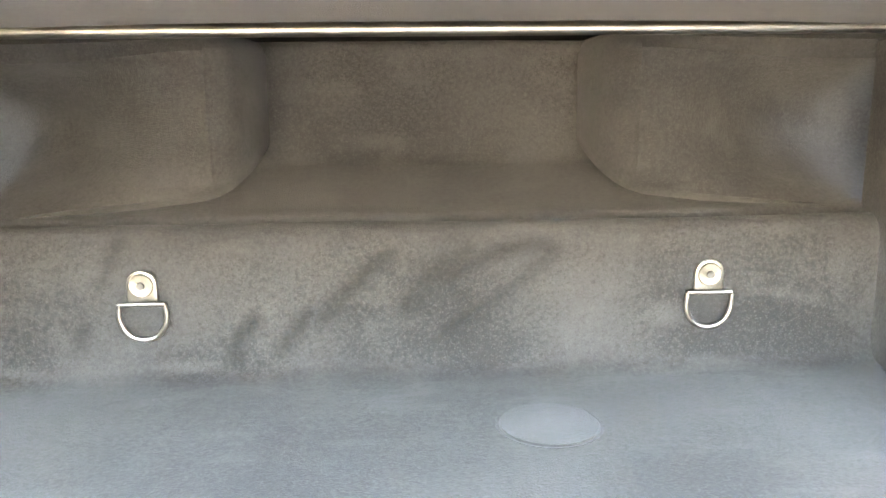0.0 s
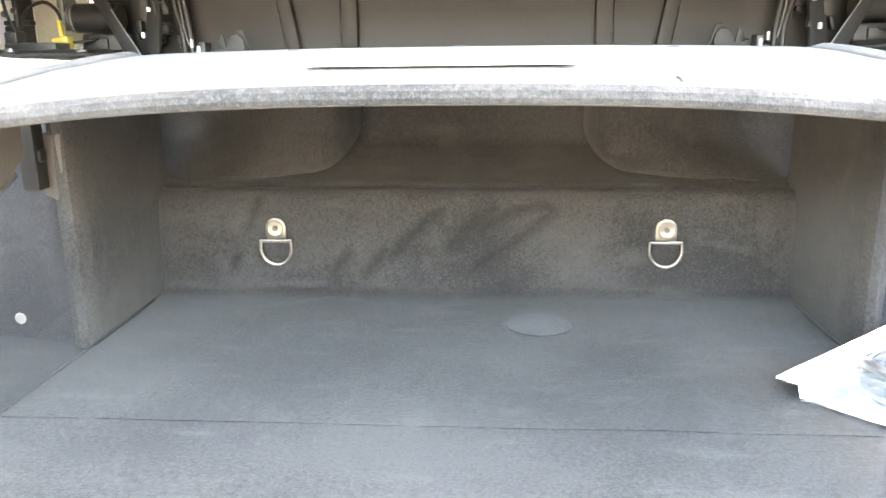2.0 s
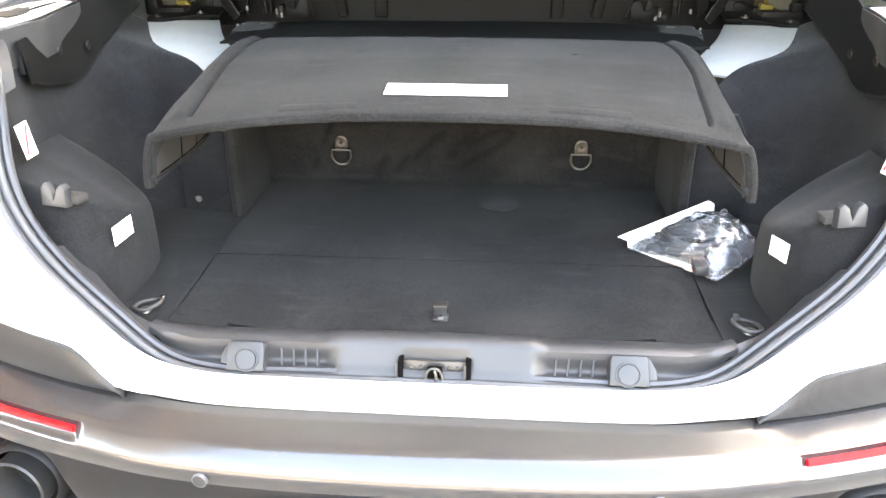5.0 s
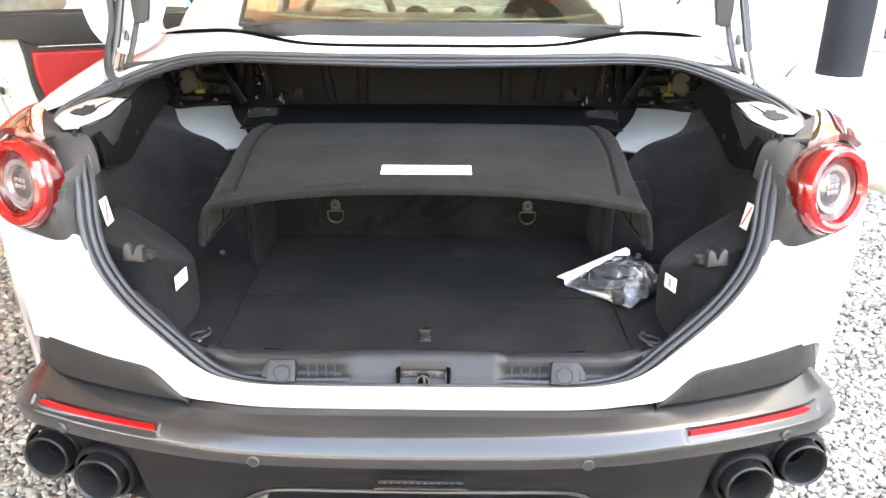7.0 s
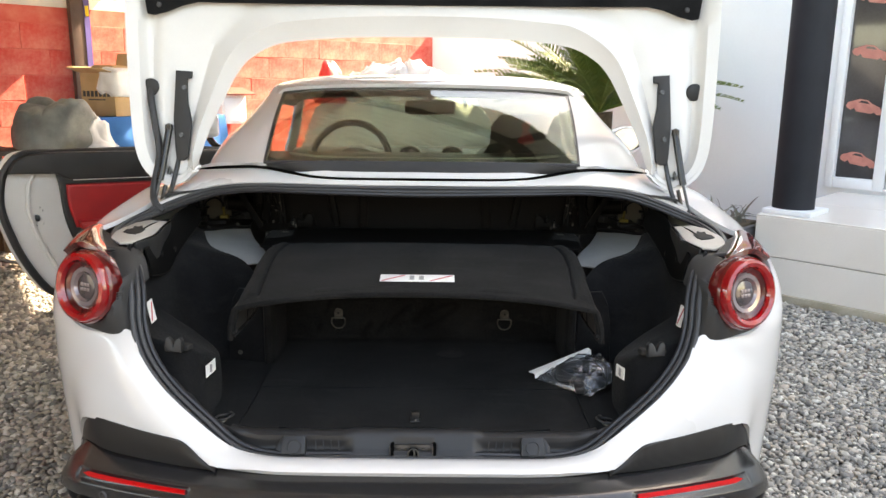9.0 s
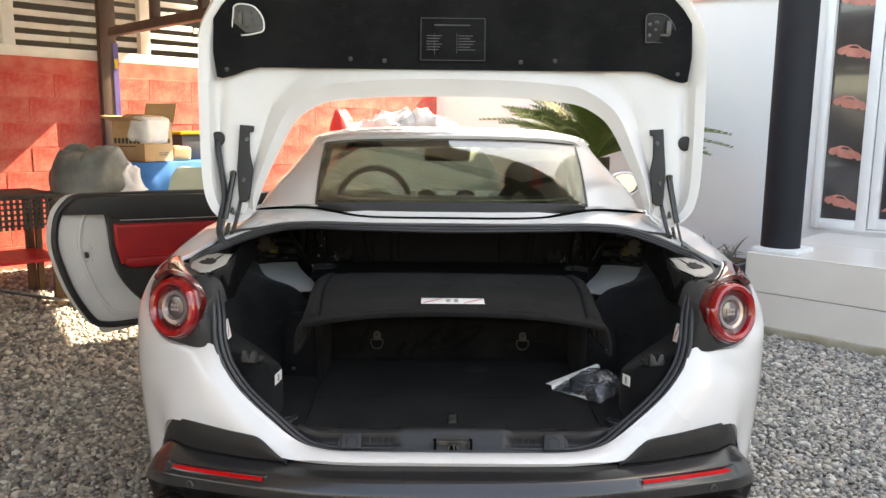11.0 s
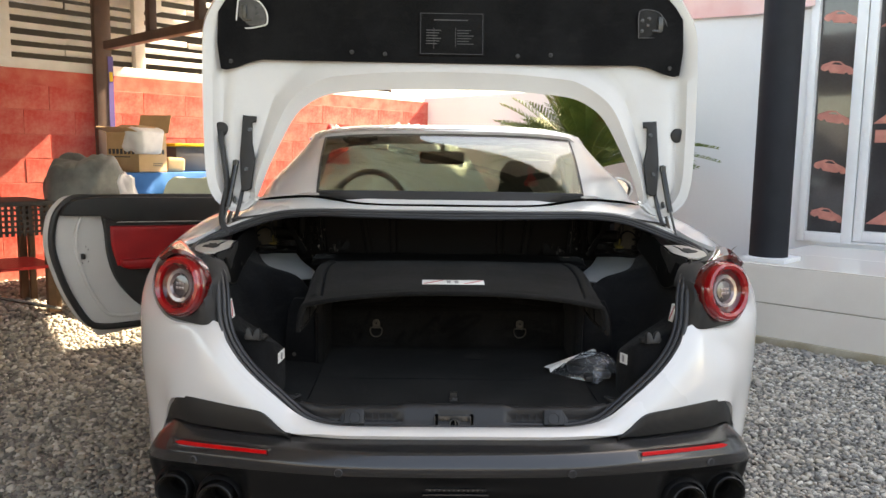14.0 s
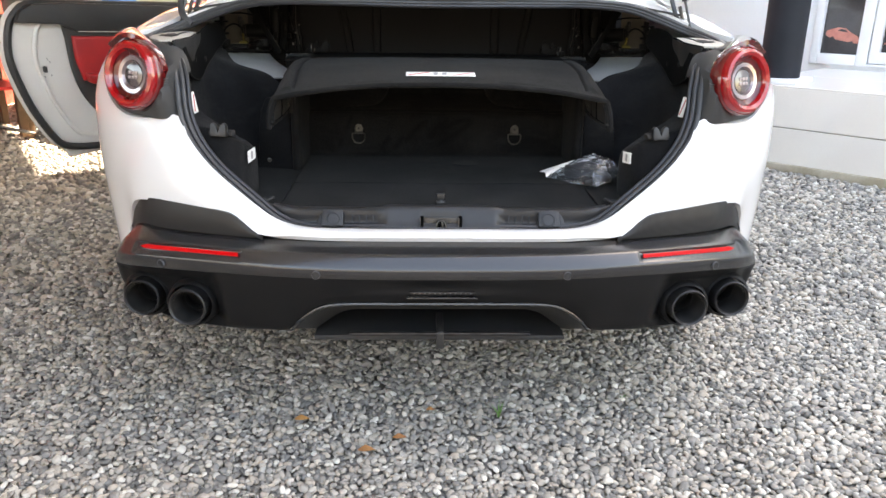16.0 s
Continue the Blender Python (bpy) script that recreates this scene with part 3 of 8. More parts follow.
part("roof_gap_strip", tube(np.vstack([cr([(.495, 1.128, 1.3285), (.36, 1.112, 1.345), (.20, 1.104, 1.3505), (0, 1.100, 1.3515)], 20), cr([(0, 1.100, 1.3515), (.20, 1.104, 1.3505), (.36, 1.112, 1.345), (.495, 1.128, 1.3285)], 20)[1:] * [-1, 1, 1]]), .003, 6), RUBBER, car)
shield = loft([[(-.55, 1.90, 1.290), (-.25, 1.945, 1.325), (0, 1.955, 1.330), (.25, 1.945, 1.325), (.55, 1.90, 1.290)],
               [(-.66, 2.35, 1.130), (-.32, 2.46, 1.150), (0, 2.49, 1.155), (.32, 2.46, 1.150), (.66, 2.35, 1.130)],
               [(-.76, 2.72, .990), (-.38, 2.84, .995), (0, 2.87, .998), (.38, 2.84, .995), (.76, 2.72, .990)]], 16, 26)
windscreen = part("windscreen", shell(shield, .005), CLEAR, car)
windscreen.visible_shadow = False
for s in (1, -1):
    part("windscreen_pillar", sided(tube([(.560, 1.90, 1.290), (.67, 2.35, 1.128), (.775, 2.73, .985)], [.020, .024, .03], 10, smooth=14), s), WHITE, car)
    glass = part("side_window", sided(shell(loft([[(.715, 1.16, 1.060), (.640, 1.32, 1.200), (.560, 1.45, 1.310)], [(.800, 1.75, 1.005), (.690, 1.75, 1.170), (.575, 1.72, 1.305)],
                                                  [(.815, 2.30, .985), (.735, 2.20, 1.120), (.580, 1.90, 1.290)], [(.800, 2.70, .965), (.775, 2.66, .985), (.765, 2.64, 1.00)]], 16, 10), .004), s), CLEAR, car) if s > 0 else None
    if glass:
        glass.visible_shadow = False


def wheel(x, y, s):
    r, w = .345, .25
    m = Matrix.Translation((x, y, r)) @ Matrix.Rotation(radians(90) * s, 4, "Y")
    tyre = part("wheel", lathe([(.235, -w / 2), (.30, -w / 2), (.335, -w / 2 + .03), (r, -w / 2 + .06), (r, w / 2 - .06), (.335, w / 2 - .03), (.30, w / 2), (.235, w / 2), (.225, 0), (.235, -w / 2)], m, 48), TYRE, car, "black low-profile tyre on alloy wheel")
    part("rim", lathe([(.238, -w / 2 + .01), (.225, w / 2 - .03), (.05, w / 2 - .05), (.001, w / 2 - .045)], m, 32), ALLOY, tyre)


for s in (1, -1):
    wheel(.775 * s, .82, s)
    wheel(.815 * s, 3.48, s)
    well = [(math.cos(a) * .375 + .82, math.sin(a) * .375 + .345) for a in np.linspace(-.2, math.pi + .2, 24)]
    part("wheel_arch_liner", sided(shell(np.array([[(.62, y, z) for y, z in well], [(.88, y, z) for y, z in well]]), .006), s), MATTE, car)
    part("wheel_arch_liner", sided(shell(np.array([[(.62, y + 2.66, z) for y, z in well], [(.95, y + 2.66, z) for y, z in well]]), .006), s), MATTE, car)

# bumper: lines along its length, from the middle outwards (right half)
B_TOP = cr([(0, -.018, .546), (.2, -.015, .546), (.33, -.005, .546), (.41, .014, .546), (.5, .037, .546), (.6, .072, .545), (.68, .108, .544), (.745, .165, .538), (.79, .235, .500), (.835, .300, .420)], 160)
B_ONE = cr([(0, -.083, .5335), (.2, -.079, .5335), (.34, -.067, .534), (.45, -.045, .5335), (.57, -.008, .531), (.68, .040, .525), (.735, .082, .518), (.795, .160, .494), (.845, .275, .420)], 160)
B_TWO = cr([(0, -.106, .506), (.2, -.102, .506), (.34, -.090, .507), (.45, -.066, .507), (.57, -.028, .503), (.68, .021, .493), (.745, .060, .485), (.810, .140, .462), (.858, .275, .400)], 160)
B_THREE = cr([(0, -.102, .482), (.2, -.098, .482), (.34, -.086, .482), (.45, -.062, .480), (.57, -.024, .474), (.68, .026, .464), (.750, .066, .455), (.818, .146, .435), (.862, .277, .380)], 160)
B_ARCH = cr([(0, -.073, .416), (.14, -.069, .414), (.225, -.064, .411), (.268, -.057, .403), (.300, -.049, .386), (.330, -.040, .360), (.356, -.030, .332), (.42, -.017, .326), (.49, -.001, .322), (.60, .040, .317), (.70, .100, .315), (.78, .160, .322), (.828, .215, .340), (.850, .282, .365)], 240)


def at(line, x):
    """The point of a line of the bumper at distance x from the middle."""
    return np.array([x, np.interp(x, line[:, 0], line[:, 1]), np.interp(x, line[:, 0], line[:, 2])])


def creased(lines, x, n=9, crown=.0015):
    """A section across several lines: nearly flat between them, with a small round at each."""
    p = [at(l, x * l[-1, 0] / B_TWO[-1, 0]) for l in lines]
    out = []
    for i in range(len(p) - 1):
        lo, hi = (0 if i == 0 else .06), (1 if i == len(p) - 2 else .94)
        for t in np.linspace(lo, hi, n):
            q = p[i] * (1 - t) + p[i + 1] * t
            out.append(q + np.array([0, -crown * math.sin(math.pi * t), 0]))
        if i < len(p) - 2:
            out.append(p[i + 1] * .94 + (p[i] + p[i + 2]) * .03)
    return np.array(out)


upper = np.array([creased((B_TOP, B_ONE, B_TWO, B_THREE), x) for x in np.linspace(0, B_TWO[-1, 0], 170)])
for row in upper:  # shallow seat for the reflector in the slanting band
    x = row[14][0]
    depth = .006 * min(1, max(0, (x - .452) / .006)) * min(1, max(0, (.738 - x) / .006))
    for j in range(11, 18):
        row[j][1] += depth * min(1, (j - 10) / 1.5) * (1.0 if j < 17 else .5)
bumper = part("rear_bumper", shell(both(upper), .008, -1), SATIN, car, "satin dark grey rear bumper", angle=50)
skin_pts = upper.reshape(-1, 3)


def on_bumper(x, z, out=0.0):
    """The point of the bumper's face at x and height z, moved out by a little."""
    d = (skin_pts[:, 0] - x) ** 2 + (skin_pts[:, 2] - z) ** 2
    near = skin_pts[np.argsort(d + (skin_pts[:, 2] > .53) * .01)[:4]]
    return np.array([x, near[:, 1].mean() - out, z])


# lower face, sunk round the pipes, its foot rounding under
face = []
for x in np.r_[np.linspace(0, .48, 60), np.linspace(.486, .852, 70)]:
    a, b = at(B_THREE, min(x * 1.012, .862)), at(B_ARCH, x)
    sunk = min(1, max(0, (x - .500) / .045)) * min(1, max(0, (.835 - x) / .05))
    sunk = sunk * sunk * (3 - 2 * sunk)
    rows = []
    for t in np.linspace(0, 1, 18):
        dip = min(1, t / .22) * min(1, (1 - t) / .16) * sunk
        rows.append(a * (1 - t) + b * t + np.array([0, .010 * math.sin(math.pi * min(1, t * 1.6)) * max(0, 1 - x / .3) + .030 * dip - .006 * math.sin(math.pi * t) * min(1, x / .3) * (1 - sunk), 0]))
    face.append(rows + [b + np.array([0, .010, -.007]), b + np.array([0, .030, -.011]), b + np.array([0, .075, -.012])])
part("lower_face", shell(both(np.array(face)), .007, -1), LOWER, bumper, "matt black lower bumper face, darkened for its undercut", angle=45)

# dark fins over the bumper ends
F_TOP = cr([(.412, .012, .549), (.440, .020, .566), (.470, .028, .589), (.497, .034, .602), (.57, .060, .609), (.64, .088, .613), (.695, .120, .613), (.725, .143, .606), (.745, .165, .590), (.777, .210, .553), (.800, .250, .505)], 80)
for s in (1, -1):
    g = []
    for x in np.r_[np.linspace(.413, .70, 40), np.linspace(.706, .798, 24)]:
        a, b = at(F_TOP, x), at(B_TOP, x) + np.array([0, -.004, .002])
        g.append([a + np.array([0, max(-.0155, min(.012, .012 - (x - .685) * .7)), .0])] + [a * (1 - t) + b * t + np.array([0, -.016 - .003 * math.sin(math.pi * t), 0]) for t in np.linspace(0, 1, 9)] + [b + np.array([0, .01, 0])])
    part("bumper_fin", sided(shell(np.array(g), .008, -1), s), CARBON, bumper, "carbon-weave black fin", angle=50)
    part("fin_gap", sided(tube([at(B_TOP, x) + np.array([0, -.008, .0005]) for x in np.linspace(.42, .79, 40)], .003, 6), s), RUBBER, bumper)
    g = []
    for x in np.linspace(.463, .716, 40):
        a, b = at(B_ONE, x), at(B_TWO, x)
        cut = .14 if x < .70 else .14 + (x - .70) * 9
        g.append([a * (1 - t) + b * t + np.array([0, .0015 - .003 * math.sin(math.pi * (t - .1) / .6), 0]) for t in np.linspace(cut + .09, .50 - (.10 if x > .70 else 0) * (x - .70) / .016, 6)])
    part("reflector", sided(shell(np.array(g), .006, -1), s), REFLECT, bumper, "long red bumper reflector")
    for x, z, t in ((.281, .492, 6), (.657, .480, 28)):
        m = Matrix.Translation((x * s, on_bumper(x, z, .003)[1], z)) @ Matrix.Rotation(radians(t * s), 4, "Z") @ Matrix.Rotation(radians(93), 4, "X")
        sensor = part("parking_sensor", lathe([(.0001, .002), (.0085, .002), (.0085, -.004)], m, 24), SATIN, bumper)
        part("sensor_ring", lathe([(.0088, -.003), (.0090, .0022), (.0098, .0022), (.0101, -.003)], m, 24), DIMINK, sensor)

# pipes in their pockets
for s in (1, -1):
    for x, y, z in ((.600, -.012, .378), (.732, .062, .372)):
        m = Matrix.Translation((x * s, y, z)) @ Matrix.Rotation(radians(6 * s), 4, "Z") @ Matrix.Rotation(radians(87), 4, "X")
        pipe = part("exhaust_pipe", lathe([(.0385, -.14), (.0395, 0), (.0430, .004), (.0455, .001), (.0450, -.02), (.043, -.16), (.0385, -.14)], m, 40), EXHAUST, car, "dark ceramic-coated exhaust tip")
        part("pipe_collar", lathe([(.0500, -.020), (.0560, -.026), (.0590, -.040), (.0600, -.075)], m @ Matrix.Diagonal((1.06, 1.0, 1, 1)), 40), LOWER, pipe)
        part("pipe_inside", lathe([(.0378, -.002), (.0370, -.10), (.0001, -.11)], m, 32), SOOT_HOLE, pipe)
        part("inner_tube", lathe([(.030, -.035), (.031, -.030), (.033, -.034), (.033, -.10)], m @ Matrix.Translation((.010 * -s, .014, 0)), 32), EXHAUST, pipe)
        teeth = bmesh.new()
        for i in range(11):
            w = math.radians(205 + i * 13)
            b = block(-.0009, .0009, -.0025, 0, -.009, -.003, 0)
            turned(b, m @ Matrix.Rotation(w + math.pi / 2, 4, "Z") @ Matrix.Translation((0, .0375, 0)))
            teeth = merged(teeth, b)
        part("pipe_perforation", teeth, STEEL, pipe)
arch = np.array([at(B_ARCH, x) for x in np.linspace(0, .356, 50)])
tray = cr([(0, .06, .345), (.20, .06, .345), (.235, .06, .340), (.26, .06, .328), (.285, .06, .310), (.31, .06, .292)], 50)
g = np.array([arch * (1 - t) + tray * t for t in np.linspace(0, 1, 6)]) + np.array([0, .004, -.003])
part("diffuser_tray", merged(shell(g, .006), mirrored(shell(g, .006))), MATTE, bumper)
rim = arch + np.array([0, -.002, -.002])
part("diffuser_lip", tube(np.vstack([rim[::-1] * [-1, 1, 1], rim[1:]]), .0048, 10), SATIN, bumper)
part("diffuser_floor", block(-.31, .31, .03, .5, .272, .286, .004), MATTE, bumper)
part("diffuser_slot", block(-.22, .22, -.002, .012, .302, .306, .001), DARKSTEEL, bumper)
part("tow_fin", block(-.009, .009, .0, .12, .262, .31, .004), MATTE, bumper)
lamp_bar = part("plate_lamp", block(-.074, .074, -.092, -.07, .4425, .4495, .002), GLOSSY, bumper)
for i in range(12):
    x = -.064 + i * .0116
    part("plate_lamp_tooth", block(x, x + .004, -.0930, -.09, .4445, .4475, .0008), DARKSTEEL, lamp_bar)
part("plate_lamp_lip", block(-.080, .080, -.096, -.075, .434, .4375, .001), SATIN, bumper)


# tail lamps
def tail_lamp(s):
    c = Vector((.730, .151, .899))
    aim = Matrix.Translation(c) @ Matrix.Rotation(radians(27), 4, "Z") @ Matrix.Rotation(radians(82), 4, "X")
    lamp = part("tail_lamp", sided(lathe([(.0800, -.040), (.0835, -.014), (.0825, -.009), (.0795, -.003), (.077, .003)], aim, 48), s), CREST, car, "round red tail lamp with a smoked centre")
    part("red_ring", sided(lathe([(.0565, .000), (.0600, .008), (.0680, .0125), (.0745, .009), (.0785, .001), (.0785, -.006), (.0565, -.012)], aim, 56), s), REDLENS, lamp, "glossy red ring")
    part("ring_edge", sided(lathe([(.0786, -.002), (.0798, .0005), (.0806, -.003), (.0800, -.008)], aim, 56), s), REDLENS, lamp)
    part("lens_shade", sided(lathe([(.0575, -.004), (.052, -.009), (.0455, -.010)], aim, 48), s), CREST, lamp, "dark red inner ring")
    part("inner_lens", sided(lathe([(.0460, -.010), (.043, -.005), (.034, -.006), (.029, -.014)], aim, 48), s), LAMPGREY, lamp, "smoked silver inner ring")
    part("core", sided(lathe([(.0295, -.013), (.027, -.010), (.012, -.008), (.0001, -.0078)], aim, 40), s), LAMPDARK, lamp, "dark lamp core")
    grid = merged(*[sided(turned(block(x - .0042, x + .0042, y - .004, y + .004, -.008, -.0065, .0008), aim), s) for x in (-.010, 0, .010) for y in (-.006, .005)])
    part("core_lights", grid, LAMPGREY, lamp)
    crest = loft([[(.666, .168, .944), (.700, .172, .968), (.745, .190, .980), (.800, .242, .952)], [(.700, .205, .962), (.728, .210, .978), (.766, .228, .980), (.806, .272, .958)], [(.738, .275, .970), (.760, .285, .984), (.784, .292, .982), (.810, .325, .968)], [(.772, .345, .976), (.784, .352, .984), (.796, .355, .983), (.810, .372, .974)], [(.798, .410, .977), (.801, .412, .980), (.804, .412, .980), (.807, .414, .977)]], 22, 20)
    part("lamp_crest", sided(shell(crest, .012), s), CREST, lamp, "red spear-shaped lamp top")
    surround = [
        [(.622, .143, .806), (.655, .132, .800), (.700, .150, .802), (.770, .198, .812), (.828, .280, .850)],
        [(.628, .158, .850), (.656, .126, .852), (.700, .150, .860), (.780, .205, .870), (.838, .300, .890)],
        [(.636, .182, .905), (.660, .132, .915), (.704, .155, .930), (.790, .230, .930), (.842, .340, .925)],
        [(.662, .226, .944), (.682, .200, .955), (.724, .215, .965), (.785, .310, .966), (.825, .380, .950)],
        [(.706, .285, .955), (.735, .290, .960), (.765, .310, .966), (.790, .360, .970), (.812, .405, .960)],
        [(.758, .370, .966), (.768, .375, .969), (.780, .390, .971), (.792, .410, .972), (.804, .430, .966)],
    ]
    g = loft(surround, 40, 30)
    ax = np.array(aim.to_3x3() @ Vector((0, 0, 1)))
    off = g - np.array(c)
    far = np.linalg.norm(off - (off @ ax)[..., None] * ax, axis=2)
    g -= np.clip((.078 - far) / .006, 0, 1)[..., None] * .045 * ax
    part("lamp_surround", sided(shell(g + np.array([0, .004, 0]), .008), s), MATTE, lamp, "black panel behind the lamp")
    bracket = merged(block(-.018, .018, -.006, .004, -.010, .010, .002), block(-.014, -.009, -.012, 0, -.008, .008, .001), block(.006, .012, -.012, 0, -.008, .008, .001))
    part("lamp_clip", sided(turned(bracket, Matrix.Translation((.652, .146, .815)) @ Matrix.Rotation(radians(20), 4, "Z")), s), PLASTIC, lamp)
    grille = merged(*[sided(turned(block(-.009, .009, -.0015, .0015, z, z + .0022, 0), Matrix.Translation((.642, .138, .868)) @ Matrix.Rotation(radians(-48), 4, "Z")), s) for z in np.arange(-.022, .024, .0055)])
    part("vent_grille", grille, PLASTIC, lamp)


tail_lamp(1)
tail_lamp(-1)

# rubber seal round the opening: a fat lip and a thin one
loop = np.vstack([cr(SEAL, 110)[::-1] * [-1, 1, 1], cr(SEAL, 110)[1:-1]])
seal = part("boot_seal", tube(loop + np.array([0, -.004, .002]), .0064, 10, closed=True), SEALRUBBER, car, "grey-black rubber seal round the boot opening")
cen = np.array([0, .25, .80])
ins = loop + (cen - loop) / np.linalg.norm(cen - loop, axis=1, keepdims=True) * .0118 + np.array([0, .002, 0])
part("seal_lip", tube(ins, .0056, 10, closed=True), SEALRUBBER, seal)
ins2 = loop + (cen - loop) / np.linalg.norm(cen - loop, axis=1, keepdims=True) * .0215 + np.array([0, .008, -.002])
part("seal_channel", tube(ins2, .0060, 8, closed=True), PLASTIC, seal)
band = np.array([np.vstack([q, q[:1]]) for q in (loop + [0, .006, -.003], ins2 + [0, .006, 0])])
part("seal_band", shell(band, .003), PLASTIC, seal)

# ---- raised boot lid ----
def lid_y(x, z):
    """Depth of the raised lid's inner face at a height; its sides and top edge come nearer."""
    return .735 + .16 * (z - 1.3) - .05 * (abs(x) / .83) ** 4 - .10 * max(0, (z - 1.90) / .15) ** 2


def lid_point(x, z, off=0.0):
    return (x, lid_y(x, z) + off, z)


OUT = [(0, 2.03), (.20, 2.025), (.42, 2.005), (.60, 1.975), (.70, 1.955), (.768, 1.945), (.775, 1.905), (.760, 1.875), (.775, 1.80), (.826, 1.685), (.830, 1.58), (.825, 1.45), (.812, 1.25), (.798, 1.15), (.770, 1.095), (.72, 1.065), (.68, 1.075), (.655, 1.10)]
IN = [(0, 1.470), (.20, 1.467), (.36, 1.455), (.43, 1.440), (.49, 1.405), (.525, 1.365), (.56, 1.30), (.585, 1.25), (.608, 1.20), (.628, 1.15), (.645, 1.11), (.655, 1.10)]
o3 = cr([(x * .982, 0, z) for x, z in OUT], 90)
i3 = cr([(x, 0, z) for x, z in IN], 90)


def lid_sheet(off, t0=0.0, t1=1.0, n=16):
    g = []
    for t in np.linspace(t0, t1, n):
        g.append([lid_point(a[0] * (1 - t) + b[0] * t, a[2] * (1 - t) + b[2] * t, off) for a, b in zip(o3, i3)])
    return np.array(g)


def lid_half():
    """Inner frame of the lid: a rolled rim, a broad flange and the raised bead round the arch."""
    g = lid_sheet(0.0, 0, 1, 22)
    for i, t in enumerate(np.linspace(0, 1, 22)):
        rim = -.030 * math.exp(-((t - .06) / .05) ** 2) + .015 * math.exp(-((t - .22) / .08) ** 2)
        bead = -.022 * math.exp(-((t - .90) / .055) ** 2) + .008 * math.exp(-((t - .76) / .05) ** 2)
        edge = .030 * max(0, 1 - t / .03)
        g[i][:, 1] += rim + bead + edge
    return g


half = lid_half()
lid = part("boot_lid", shell(both(half, 1), .01, -1), WHITE_IN, car, "white raised boot lid seen from its inner side")
outer = lid_sheet(.055, 0, 1, 12)
for i, t in enumerate(np.linspace(0, 1, 12)):
    outer[i][:, 1] += .03 * math.sin(math.pi * min(1, t * 1.0)) - .035 * max(0, 1 - t * 5) - .04 * max(0, (t - .8) * 5)
part("lid_skin", merged(shell(outer, .006, -1), mirrored(shell(outer, .006, -1))), WHITE, lid, "gloss white outer skin")
# ducktail lip along the free edge
tail_a = cr([(0, 0, 2.035), (.25, 0, 2.028), (.45, 0, 2.006), (.62, 0, 1.975), (.74, 0, 1.950)], 40)
g = []
for dz, dy in ((-.075, -.012), (-.055, -.035), (-.02, -.055), (.02, -.075), (.05, -.085), (.06, -.06), (.05, -.01), (.02, .04)):
    g.append([(p[0], lid_y(p[0], 1.9) + dy, p[2] + dz * (1 - .35 * (p[0] / .74) ** 2)) for p in tail_a])
g = np.array(g)
g = np.array([cr(g[:, j], 18) for j in range(g.shape[1])])
part("lid_lip", merged(shell(g, .008), mirrored(shell(g, .008))), WHITE, lid)
part("high_brake_lamp", block(-.195, .195, .668, .705, 2.078, 2.098, .005), GLOSSY, lid, "black bar on the lid edge")
for s in (1, -1):
    tab = [(.0, .0), (.045, .005), (.040, .060), (.030, .070), (.0, .055)]
    part("lid_corner_tab", sided(slab(tab, Matrix.Translation((.716, .735, 1.885)) @ Matrix.Rotation(radians(90), 4, "X"), .035, .006), s), WHITE_IN, lid)
    part("corner_stop", sided(block(.720, .744, .705, .735, 1.864, 1.888, .006), s), MATTE, lid)

xs_ = np.r_[np.linspace(0, .66, 34), np.linspace(.67, .764, 16)]
top_z = np.interp(xs_, [0, .30, .55, .66, .684, .692, .70, .74, .764], [1.964, 1.957, 1.920, 1.895, 1.878, 1.84, 1.795, 1.748, 1.705])
low_z = np.interp(xs_, [0, .40, .62, .66, .70, .735, .752, .764], [1.554, 1.555, 1.555, 1.545, 1.528, 1.518, 1.522, 1.60])
g = np.array([[lid_point(x, a * (1 - t) + b * t, -.033) for x, a, b in zip(xs_, low_z, top_z)] for t in np.linspace(0, 1, 30)])
panel = part("lid_liner", merged(shell(g, .006, -1), mirrored(shell(g, .006, -1))), FELT, lid, "black felt lining panel of the lid", angle=60)
